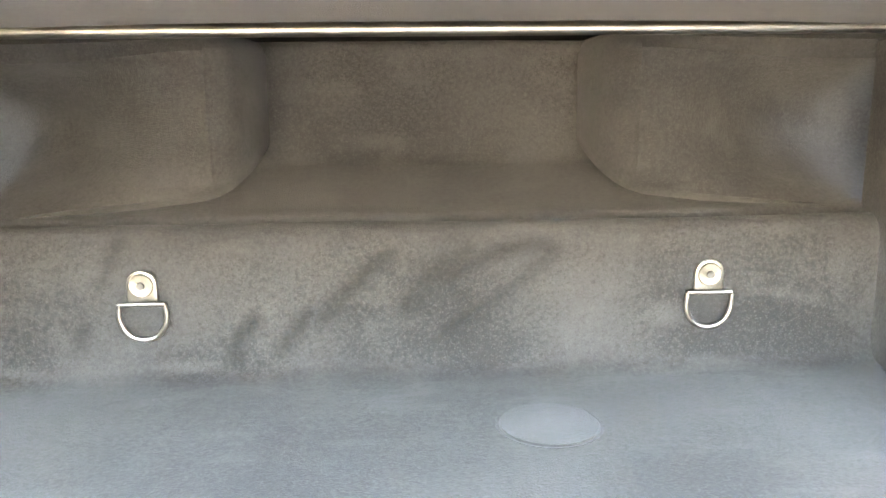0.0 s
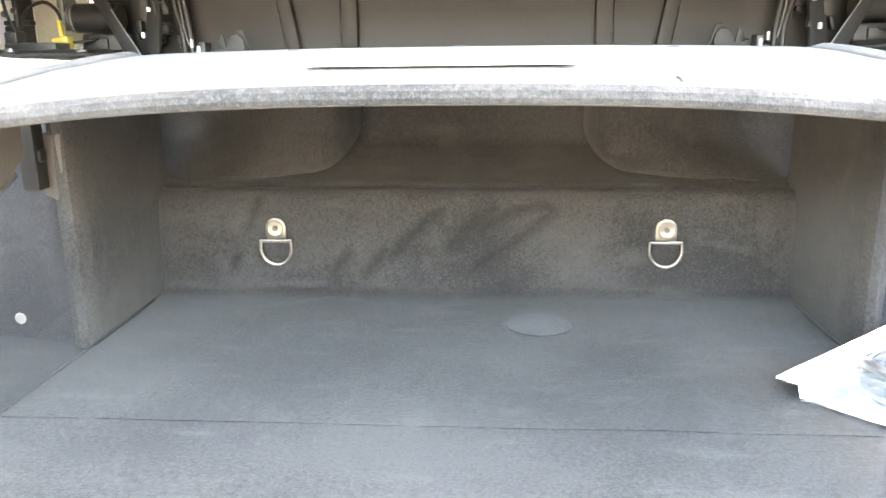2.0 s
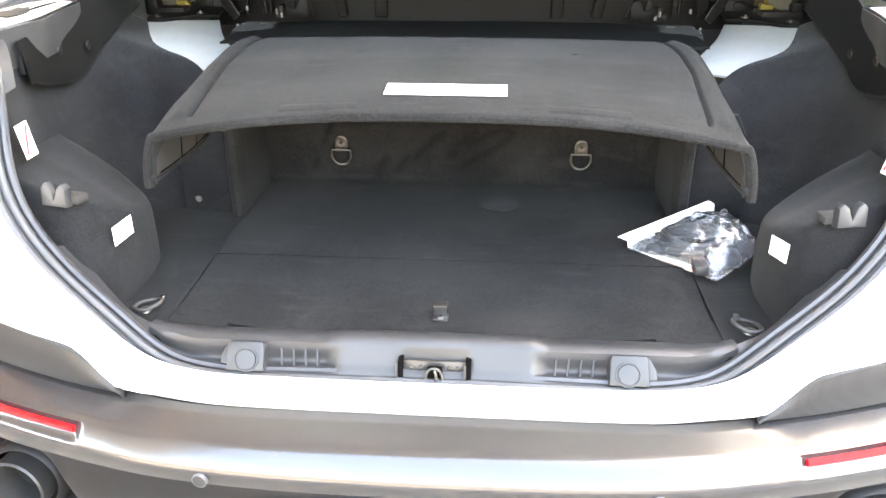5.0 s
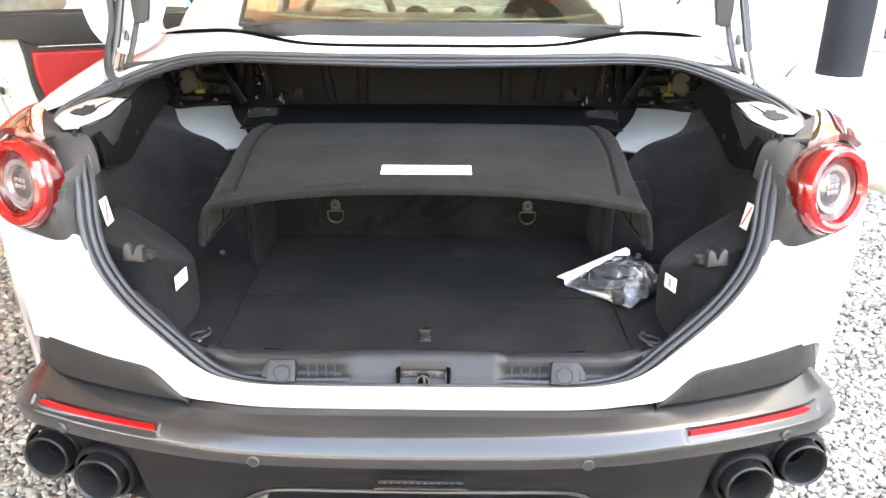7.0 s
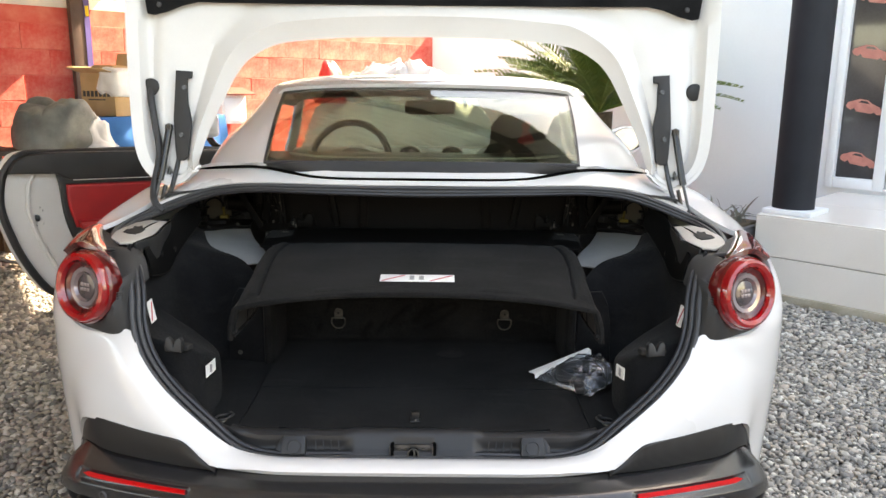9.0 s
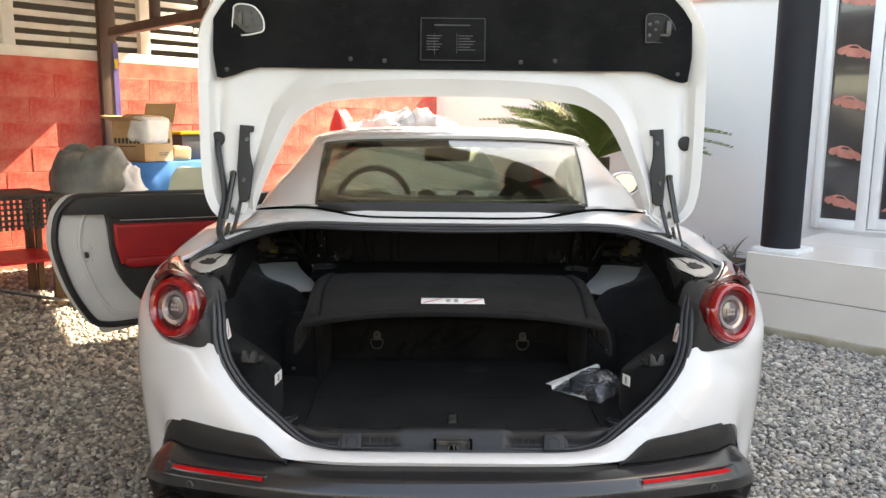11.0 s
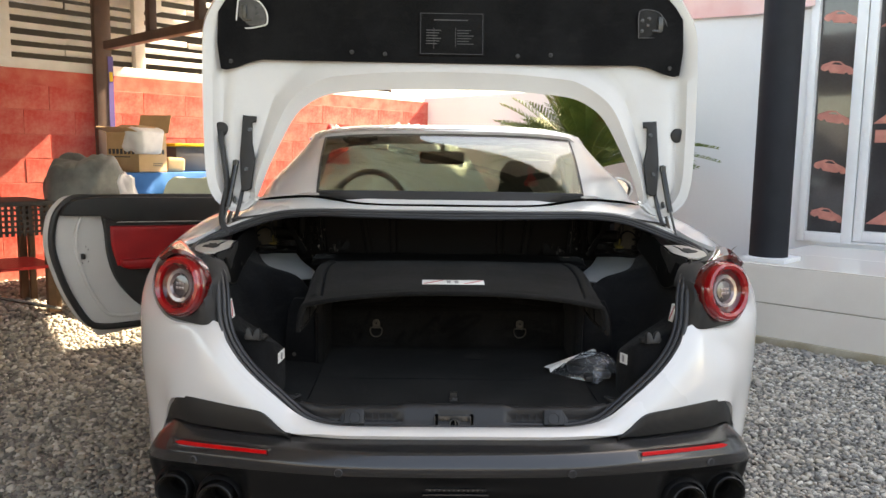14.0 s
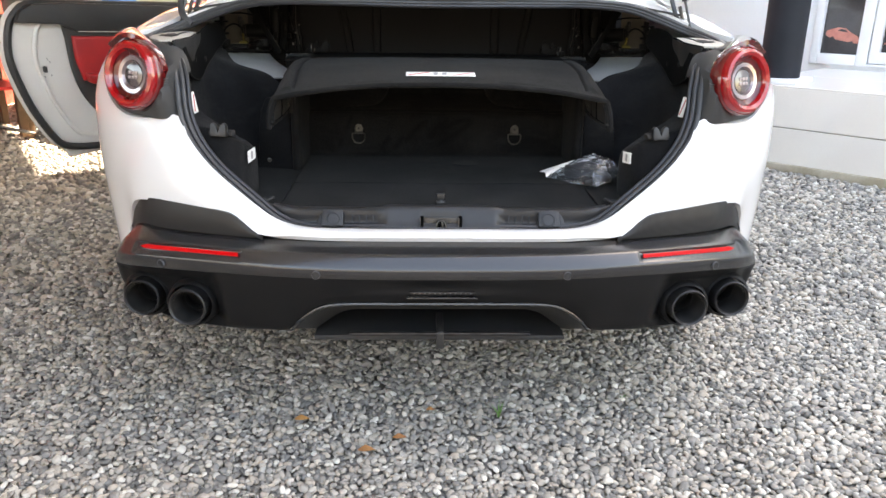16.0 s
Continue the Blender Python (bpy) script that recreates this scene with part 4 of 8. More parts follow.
for s in (1, -1):
    for x, z in ((.33, 1.585), (.72, 1.545), (.40, 1.90), (.16, 1.93), (.22, 1.58)):
        part("liner_clip", lathe([(.0001, .0025), (.006, .002), (.0075, -.001)], Matrix.Translation((x * s, lid_y(x, z) - .036, z)) @ Matrix.Rotation(radians(90), 4, "X"), 16), PLASTIC, panel)
    pts = [(-.045, -.045), (.040, -.040), (.050, -.020), (.042, .012), (.015, .040), (-.030, .046), (-.046, .036)]
    cut = [(p[0] * s, p[1]) for p in pts]
    m = Matrix.Translation((-.655, lid_y(.655, 1.70) - .037, 1.705)) if s < 0 else Matrix.Translation((.665, lid_y(.665, 1.70) - .037, 1.69))
    m = m @ Matrix.Rotation(radians(90), 4, "X")
    if s < 0:
        cut = [(-p[0], p[1]) for p in cut][::-1]
    hole = part("latch_window", slab(cut, m, .003, .001), PLATEGREY if s < 0 else SOOT_HOLE, panel, "cut-out with a white rim and latch")
    ring = [m @ Vector((p[0], p[1], .004)) for p in cut]
    part("window_rim", tube(cr([tuple(v) for v in ring + ring[:1]], 40)[:-1], .0026 if s < 0 else .0016, 6, closed=True), PAPER if s < 0 else DIMINK, hole)
    for dx, dz, r in ((.012, .018, .006), (.034, .012, .006), (.015, -.004, .005), (.034, -.022, .006)):
        part("rivet", lathe([(.0001, .006), (r, .005), (r, .002)], m @ Matrix.Translation((dx * (1 if s < 0 else -1), dz, 0)), 14), DARKSTEEL, hole)
    part("latch_tongue", turned(merged(block(-.034, -.018, -.02, .024, .002, .010, .002), block(-.03, .0, -.026, -.018, .002, .009, .002)), m @ Matrix.Diagonal((1 if s < 0 else -1, 1, 1, 1))), STEEL if s < 0 else DARKSTEEL, hole)
yl = lid_y(0, 1.93) - .04
catch = part("lid_catch", turned(slab([(-.066, .03), (-.066, -.02), (-.05, -.034), (.05, -.034), (.066, -.02), (.066, .03)], Matrix.Rotation(radians(90), 4, "X"), .012, .003), Matrix.Translation((.02, yl + .004, 1.925))), PLASTIC, lid, "black lid catch")
part("catch_bolt", block(.013, .027, yl - .020, yl - .006, 1.885, 1.905, .003), STEEL, catch)
# printed notice, its words too small to read
yn = lid_y(0, 1.65) - .038
m = Matrix.Translation((0, yn, 1.65)) @ Matrix.Rotation(radians(90 - 9), 4, "X")
notice = part("notice_plate", slab([(-.108, -.072), (.108, -.072), (.108, .072), (-.108, .072)], m, .002, .0005), FELT, lid, "black notice plate with grey print")
frame_line = merged(*[turned(block(*b, .002, .0026, 0), m) for b in ((-.104, .104, .067, .0685), (-.104, .104, -.0685, -.067), (-.104, -.1025, -.068, .068), (.1025, .104, -.068, .068))])
part("notice_border", frame_line, DIMINK, notice)
bars = []
for i in range(6):
    bars.append(turned(block(-.085, -.085 + .05 * (1 - .12 * (i % 3)), .01 - i * .009, .0125 - i * .009, .002, .0026, 0), m))
    bars.append(turned(block(.018, .018 + .055 * (1 - .15 * ((i + 1) % 3)), .01 - i * .009, .0125 - i * .009, .002, .0026, 0), m))
bars.append(turned(block(-.06, .055, .044, .0475, .002, .0026, 0), m))
bars.append(turned(block(-.06, -.0585, -.05, .02, .002, .0026, 0), m))
bars.append(turned(block(.012, .0135, -.045, .02, .002, .0026, 0), m))
part("notice_print", merged(*bars), DIMINK, notice)

# hinges, gas struts, plugs
for s in (1, -1):
    arm = [(-.022, .0), (-.026, .10), (-.012, .15), (-.006, .215), (-.018, .218), (-.018, .236), (.026, .236), (.024, .10), (.014, .02), (.008, -.01), (-.010, -.01)]
    m = Matrix.Translation((.672 * s, .672, 1.135)) @ Matrix.Rotation(radians(-9), 4, "X") @ Matrix.Rotation(radians(-4 * s), 4, "Y") @ Matrix.Rotation(radians(90), 4, "X")
    o = [(p[0] * s, p[1]) for p in arm]
    hinge = part("lid_hinge", slab(o if s > 0 else o[::-1], m, .014, .003), MATTE, lid, "black steel hinge arm")
    for z in (.06, .19):
        part("hinge_bolt", lathe([(.0001, .019), (.006, .019), (.007, .013)], m @ Matrix.Translation((.002, z, 0)), 12), DARKSTEEL, hinge)
    part("hinge_link", sided(tube([(.678, .690, 1.155), (.682, .672, 1.12), (.690, .640, 1.06), (.700, .600, 1.010)], .0065, 8, smooth=14), s), DARKSTEEL, hinge)
    part("hinge_link", sided(tube([(.700, .690, 1.150), (.706, .672, 1.10), (.716, .640, 1.04), (.715, .605, 1.005)], .0055, 8, smooth=14), s), STEEL, hinge)
    strut = part("gas_strut", sided(tube([(.700, .668, 1.212), (.716, .638, 1.10), (.7205, .630, 1.075)], .0095, 14), s), GLOSSY, lid, "black gas strut with a thin rod")
    part("strut_rod", sided(tube([(.7205, .630, 1.075), (.737, .600, .990)], .004, 10), s), DARKSTEEL, strut)
    part("strut_ball", sided(lathe([(.0001, .012), (.010, .008), (.011, -.006), (.0001, -.010)], Matrix.Translation((.700, .668, 1.216)), 14), s), GLOSSY, strut)
    plug = Matrix.Translation((.755 * s, lid_y(.755, 1.325) - .004, 1.325)) @ Matrix.Rotation(radians(90), 4, "X")
    part("rubber_plug", lathe([(.0001, .006), (.018, .006), (.023, .003), (.024, -.004)], plug, 28), MATTE, lid)
    if s < 0:  # cable hose on this side
        part("cable_hose", tube([(-.753, .710, 1.327), (-.752, .690, 1.30), (-.738, .672, 1.22), (-.728, .660, 1.14), (-.738, .630, 1.06), (-.728, .600, 1.02), (-.700, .590, .995)], .0095, 12, smooth=40), RUBBER, lid, "black ribbed cable hose")

# ---- the boot ----
def carpet_sheet(x0, x1, y0, y1, z, nx, ny, amp=.0012, tilt=0.0):
    g = np.zeros((ny, nx, 3))
    for i, y in enumerate(np.linspace(y0, y1, ny)):
        for j, x in enumerate(np.linspace(x0, x1, nx)):
            g[i, j] = (x, y, z + tilt * (y - y0) + amp * noise.noise(Vector((x * 9, y * 9, 3.1))))
    return g


floor = part("boot_floor", shell(carpet_sheet(-.388, .388, .318, .700, .602, 60, 32, tilt=.012), .012, -1), CARPET, car, "charcoal carpeted boot floor board")
front = carpet_sheet(-.388, .388, .088, .316, .594, 60, 22, tilt=.034)
for j in range(60):
    bend = .045 * (abs(front[0, j, 0]) / .388) ** 3
    for i in range(22):
        front[i, j, 1] += bend * (1 - i / 21)
part("front_board", shell(front, .012, -1), CARPET, floor, "hinged front board of the floor")
part("carpet_disc", lathe([(.0001, .0016), (.0362, .0014), (.0375, .0), (.038, -.004)], Matrix.Translation((.084, .556, .6045)), 40), DISC, floor, "round carpet cover")
part("disc_groove", lathe([(.0378, -.004), (.0378, .0004), (.0400, .0006), (.0405, -.004)], Matrix.Translation((.084, .556, .6045)), 40), FELT, floor)
for s in (1, -1):
    part("side_floor", sided(shell(carpet_sheet(.391, .64, .075, .60, .597, 24, 40), .012, -1), s), CARPET, floor)
    part("front_corner", sided(shell(carpet_sheet(.30, .40, .070, .16, .5945, 10, 10), .010, -1), s), CARPET, floor)
    part("floor_gap", sided(tube([(.3895, .13, .6005), (.3895, .30, .6035), (.3895, .50, .6055), (.3895, .69, .6075)], .0009, 6), s), FELT, floor)
    part("floor_bolt", lathe([(.0001, .003), (.004, .0028), (.005, 0)], Matrix.Translation((.425 * s, .175, .596)), 14), STEEL, floor)

# upright front wall with a ledge, and the tunnel between the two covers
prof = [(.630, .6062), (.645, .6072), (.656, .610), (.663, .617), (.666, .632), (.666, .665), (.667, .695), (.671, .722), (.677, .733), (.687, .737), (.693, .733), (.700, .741), (.72, .747), (.775, .771), (.788, .778), (.795, .792), (.798, .82), (.801, .862), (.803, .888), (.811, .895), (.825, .892), (.90, .876), (1.02, .862)]
p3 = cr([(0, y, z) for y, z in prof], 190)
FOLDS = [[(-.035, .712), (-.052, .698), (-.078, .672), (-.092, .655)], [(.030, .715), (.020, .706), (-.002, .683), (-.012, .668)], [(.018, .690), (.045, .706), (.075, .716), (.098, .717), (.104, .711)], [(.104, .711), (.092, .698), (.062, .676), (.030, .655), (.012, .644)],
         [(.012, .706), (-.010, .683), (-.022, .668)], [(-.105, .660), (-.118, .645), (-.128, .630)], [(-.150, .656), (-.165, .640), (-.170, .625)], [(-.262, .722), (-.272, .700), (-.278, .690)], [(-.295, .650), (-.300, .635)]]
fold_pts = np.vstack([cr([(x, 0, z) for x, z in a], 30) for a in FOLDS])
xs = np.linspace(-.41, .41, 420)
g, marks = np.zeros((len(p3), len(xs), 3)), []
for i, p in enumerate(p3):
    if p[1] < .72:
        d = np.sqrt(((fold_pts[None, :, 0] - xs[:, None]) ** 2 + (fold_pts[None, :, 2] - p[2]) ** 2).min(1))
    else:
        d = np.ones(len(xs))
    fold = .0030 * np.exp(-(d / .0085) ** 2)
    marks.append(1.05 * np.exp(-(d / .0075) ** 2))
    for j, x in enumerate(xs):
        g[i, j] = (x, p[1] + fold[j] + .004 * noise.noise(Vector((x * 6, p[2] * 9, 0))) + .0012 * noise.noise(Vector((x * 30, p[2] * 30, 7))), p[2] + .002 * noise.noise(Vector((x * 7, p[1] * 7, 5))))
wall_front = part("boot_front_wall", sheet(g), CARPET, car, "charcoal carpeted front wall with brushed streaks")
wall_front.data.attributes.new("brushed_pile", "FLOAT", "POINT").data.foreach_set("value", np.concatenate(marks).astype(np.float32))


def cover(s):
    """Carpeted hump beside the tunnel: a padded front that rolls round its inner edge and dishes away outwards."""
    g = []
    for v in np.linspace(0, 1, 22):
        row = []
        for u in np.linspace(0, 1, 40):
            if u < .25:
                a = u / .25 * math.pi / 2
                x, y = .158 + .030 * (1 - math.cos(a)) * .9, .800 - .092 * math.sin(a) ** .8
            else:
                t = (u - .25) / .75
                x, y = .185 + .275 * t, .702 + .082 * math.sin(min(1, t * 1.5) * math.pi / 2) ** 2 * math.sin(math.pi * min(1, max(0, (v - .06) / .86))) ** .7
            d = max(0, 1 - (x - .158) / .05)
            zb = .757 + .045 * (1 - math.sqrt(max(0, 1 - d * d))) - .030 * max(0, (x - .2) / .2) ** 1.2
            zt = .892 - .012 * (1 - math.sqrt(max(0, 1 - d ** 4)))
            z = zb + (zt - zb) * v
            y += .018 * max(0, 1 - v / .12) ** 2 + .02 * max(0, (v - .9) / .1) ** 2
            row.append((x, y + .003 * noise.noise(Vector((x * 20, z * 20, s))), z))
        g.append(row)
    top = [[(x, y, z + .002) for x, y, z in g[-1]], [(x, max(y, .74), z + .004) for x, y, z in g[-1]], [(x, .82, z + .004) for x, y, z in g[-1]]]
    return merged(sided(shell(np.array(g), .006), s), sided(shell(np.array(top), .004), s))


for s in (1, -1):
    part("roof_motor_cover", cover(s), CARPET, car, "carpeted hump beside the load tunnel")
    wall = [[(x, y + .003 * noise.noise(Vector((x * 8, y * 8, z * 14 + s))), z) for z in np.linspace(.598, .885, 14)] for x, y in ((.392, .70), (.392, .60), (.392, .53), (.392, .505), (.394, .494), (.399, .486), (.407, .483), (.415, .486), (.420, .496), (.422, .56))]
    part("tunnel_side", sided(shell(np.array(wall), .005), s), CARPET, car, "carpeted side of the load space")
    ring_x = .241 * s
    plate = [(-.0125, .004), (-.0125, -.010), (-.010, -.013), (.010, -.013), (.0125, -.010), (.0125, .004)] + [(.0125 * math.cos(a), .004 + .0115 * math.sin(a)) for a in np.linspace(.4, 2.7, 8)]
    m = Matrix.Translation((ring_x, .6655, .687)) @ Matrix.Rotation(radians(92), 4, "X")
    eye = part("lashing_eye", slab(plate, m, .003, .0008), STEEL, car, "zinc-plated lashing eye with a D ring")
    part("bolt_socket", lathe([(.0001, .0068), (.0032, .0068), (.0034, .005)], m @ Matrix.Translation((0, .003, 0)), 14), SOOT_HOLE, eye)
    part("eye_bolt", lathe([(.0001, .0065), (.003, .0065), (.0032, .004), (.0095, .0045), (.0105, .0028)], m @ Matrix.Translation((0, .003, 0)), 20), STEEL, eye)
    w, h = .0190, .031
    ring = [(-w, 0), (-w * 1.02, -h * .45), (-w * .75, -h * .8), (-w * .3, -h * .98), (w * .3, -h * .98), (w * .75, -h * .8), (w * 1.02, -h * .45), (w, 0)]
    pts = [tuple(m @ Vector((x, y - .0125, .006))) for x, y in ring]
    line = np.vstack([cr(pts, 30), [pts[0]]])
    part("d_ring", tube(line, .0021, 8), STEEL, eye)

def set_back(bm, s, k=1.27):
    """Moves what is laid out close behind the shelf back under the deck, and enlarges it in step."""
    c = Matrix.Translation((0, -.447, .978))
    return sided(turned(bm, c @ Matrix.Scale(k, 4) @ c.inverted()), s)


# folding carpeted shelf, raised
def shelf_point(u, y):
    f = np.interp(y, [.19, .24, .28, .45, .62], [.8815, .889, .894, .905, .907])
    w = np.interp(y, [.19, .30, .39, .49, .56, .60, .62], [.406, .408, .410, .412, .411, .406, .396])
    drop = np.interp(y, [.19, .22, .30, .37, .45, .62], [.074, .074, .066, .056, .024, .010])
    dip = np.interp(y, [.19, .28, .39, .49, .56, .62], [.036, .030, .024, .018, .011, .006])
    a = abs(u)
    if a <= .8:
        x, z = w * a / .8, f - dip * (a / .8) ** 2.6
    else:
        t = (a - .8) / .2
        x, z = w + .016 * math.sin(t * math.pi / 2), f - dip - drop * t ** 1.25
    # pressed channel beside a soft roll along each end
    c = channel_x(y)
    k = min(1, max(0, (y - .222) / .016))
    z += k * (.0045 * math.exp(-((x - c - .020) / .011) ** 2) - .0075 * math.exp(-((x - c) / .0034) ** 2))
    return (math.copysign(x, u), y, z)


def channel_x(y):
    return np.interp(y, [.19, .235, .327, .45, .55, .60, .62], [.360, .364, .372, .384, .385, .377, .366])


us = np.concatenate([np.linspace(-1, -.8, 10), np.linspace(-.795, -.66, 34), np.linspace(-.64, .64, 46), np.linspace(.66, .795, 34), np.linspace(.8, 1, 10)])
g = np.array([[shelf_point(u, y) for u in us] for y in np.r_[np.linspace(.19, .25, 10), np.linspace(.26, .62, 26)]])
shelf = part("boot_shelf", shell(g, .011, -1), CARPET, car, "raised carpeted boot shelf with a paper label", angle=50)
part("shelf_edge", tube(np.array([shelf_point(u, .19) for u in us]) + [0, 0, -.004], .0068, 10), CARPET, shelf)
for s in (1, -1):
    flap_rim = [(.412, .186, .785), (.413, .190, .779), (.412, .26, .777), (.410, .33, .778), (.408, .375, .782), (.405, .41, .797)]
    part("flap_rim", sided(tube(flap_rim, .0042, 8, smooth=24), s), CARPET, shelf)
    m = Matrix.Translation((.4015 * s, .362, .804)) @ Matrix.Rotation(radians(-90 * s), 4, "Y")
    stud = part("flap_stud", lathe([(.0001, .003), (.0045, .0025), (.006, 0)], m, 14), DULLZINC, shelf)
    part("stud_socket", lathe([(.0001, .0034), (.0024, .0033), (.0026, .002)], m, 12), GROOVE, stud)
tilt_l = Matrix.Translation((0, .272, .8946)) @ Matrix.Rotation(radians(5.5), 4, "X")
label = part("shelf_label", turned(block(-.087, .087, -.023, .023, 0, .0012, .0003), tilt_l), PAPER, shelf, "white paper label with red strokes")
for x in (0, .112):
    part("label_stroke", turned(slab([(-.083 + x, -.019), (-.079 + x, -.021), (-.028 + x, .017), (-.032 + x, .019)], Matrix.Translation((0, 0, .0012)), .0006), tilt_l), REDINK, label)
for x in (-.018, .004):
    part("label_print", turned(block(x, x + .011, -.012, .014, .0012, .0017, 0), tilt_l), GREYINK, label)
for x, y in ((-.16, .50), (0, .52), (.20, .50)):
    part("shelf_button", lathe([(.0001, .0012), (.006, .001), (.008, -.001)], Matrix.Translation((x, y, shelf_point(x / .405 * .8, y)[2])), 16), FELT, shelf)
for x in (-.175, .20):
    pad = np.array([[np.array(shelf_point((x + dx) / .407 * .8, y)) + [0, 0, .0016 * math.sin(math.pi * v) ** .3 - .0006] for dx in np.linspace(-.055, .055, 14)] for v, y in zip(np.linspace(0, 1, 8), np.linspace(.205, .232, 8))])
    part("pressed_patch", sheet(pad), CARPET, shelf)
# added filler: hides the paler parts behind the shelf, where only dark shade shows
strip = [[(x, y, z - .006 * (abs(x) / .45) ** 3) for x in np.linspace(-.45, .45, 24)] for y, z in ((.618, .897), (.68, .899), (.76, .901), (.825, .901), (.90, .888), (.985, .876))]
part("shelf_hinge_strip", shell(np.array(strip), .003), TRIMBLACK, car, "dull black filler strip added behind the shelf", angle=60)
part("shelf_rod", tube([(-.372, .607, .8905), (.372, .607, .8905)], .0052, 14), STEEL, shelf, "bright steel torsion rod")
for s in (1, -1):
    br = part("rod_bracket", block(.360 * s - .012, .360 * s + .012, .585, .62, .882, .899, .003), STEEL, shelf)
    part("bracket_screw", lathe([(.0001, .004), (.004, .003), (.005, 0)], Matrix.Translation((.352 * s, .584, .879)) @ Matrix.Rotation(radians(90), 4, "X"), 12), STEEL, br)
    # plain trim under the shelf ends, with the post panel beside the load space
    trim = [[(.409, .196, .842), (.4075, .196, .815), (.410, .195, .782)], [(.406, .26, .850), (.4045, .26, .812), (.408, .26, .780)], [(.404, .33, .850), (.402, .33, .812), (.406, .33, .781)], [(.403, .385, .850), (.402, .385, .818), (.404, .385, .788)], [(.402, .425, .850), (.402, .425, .828), (.402, .425, .812)]]
    part("flap_lining", sided(shell(loft(trim, 20, 12), .004), s), FLAP, shelf, "brown lining of the shelf flap")
    for y in (.277, .335):
        part("flap_seam", sided(tube([(.4042, y, .846), (.4025, y, .815), (.4052, y, .784)], .0011, 6, smooth=8), s), GROOVE, shelf)
    part("flap_seam", sided(tube([(.409, .205, .7845), (.407, .26, .7835), (.4055, .33, .7845), (.403, .38, .790)], .0012, 6, smooth=14), s), GROOVE, shelf)
    panel_ = slab([(-.050, 0), (.050, 0), (.046, .10), (.036, .165), (.018, .20), (-.044, .20)], Matrix.Translation((.470 * s, .524, .600)) @ Matrix.Rotation(radians(4 * s), 4, "Z") @ Matrix.Rotation(radians(90), 4, "X") @ Matrix.Diagonal((s, 1, 1, 1)), .012, .004)
    post = part("post_panel", panel_, FELT, car, "felt post panel with a white button")
    part("white_button", lathe([(.0001, .003), (.005, .0025), (.0065, 0)], Matrix.Translation((.489 * s, .5105, .621)) @ Matrix.Rotation(radians(90), 4, "X"), 18), PLATEGREY, post)
    pivot = part("shelf_pivot", sided(merged(block(.415, .433, .462, .482, .772, .860, .003), block(.412, .436, .466, .478, .80, .812, .002)), s), TRIMBLACK, shelf, "black pivot bracket")
    tab = [(-.014, .045), (.016, .045), (.017, .0), (.010, -.018), (-.002, -.024), (-.012, -.014)]
    part("pivot_tab", sided(slab(tab, Matrix.Translation((.414, .492, .782)) @ Matrix.Rotation(radians(90), 4, "X"), .008, .003), s), FLAP, pivot, "brown fabric tab")

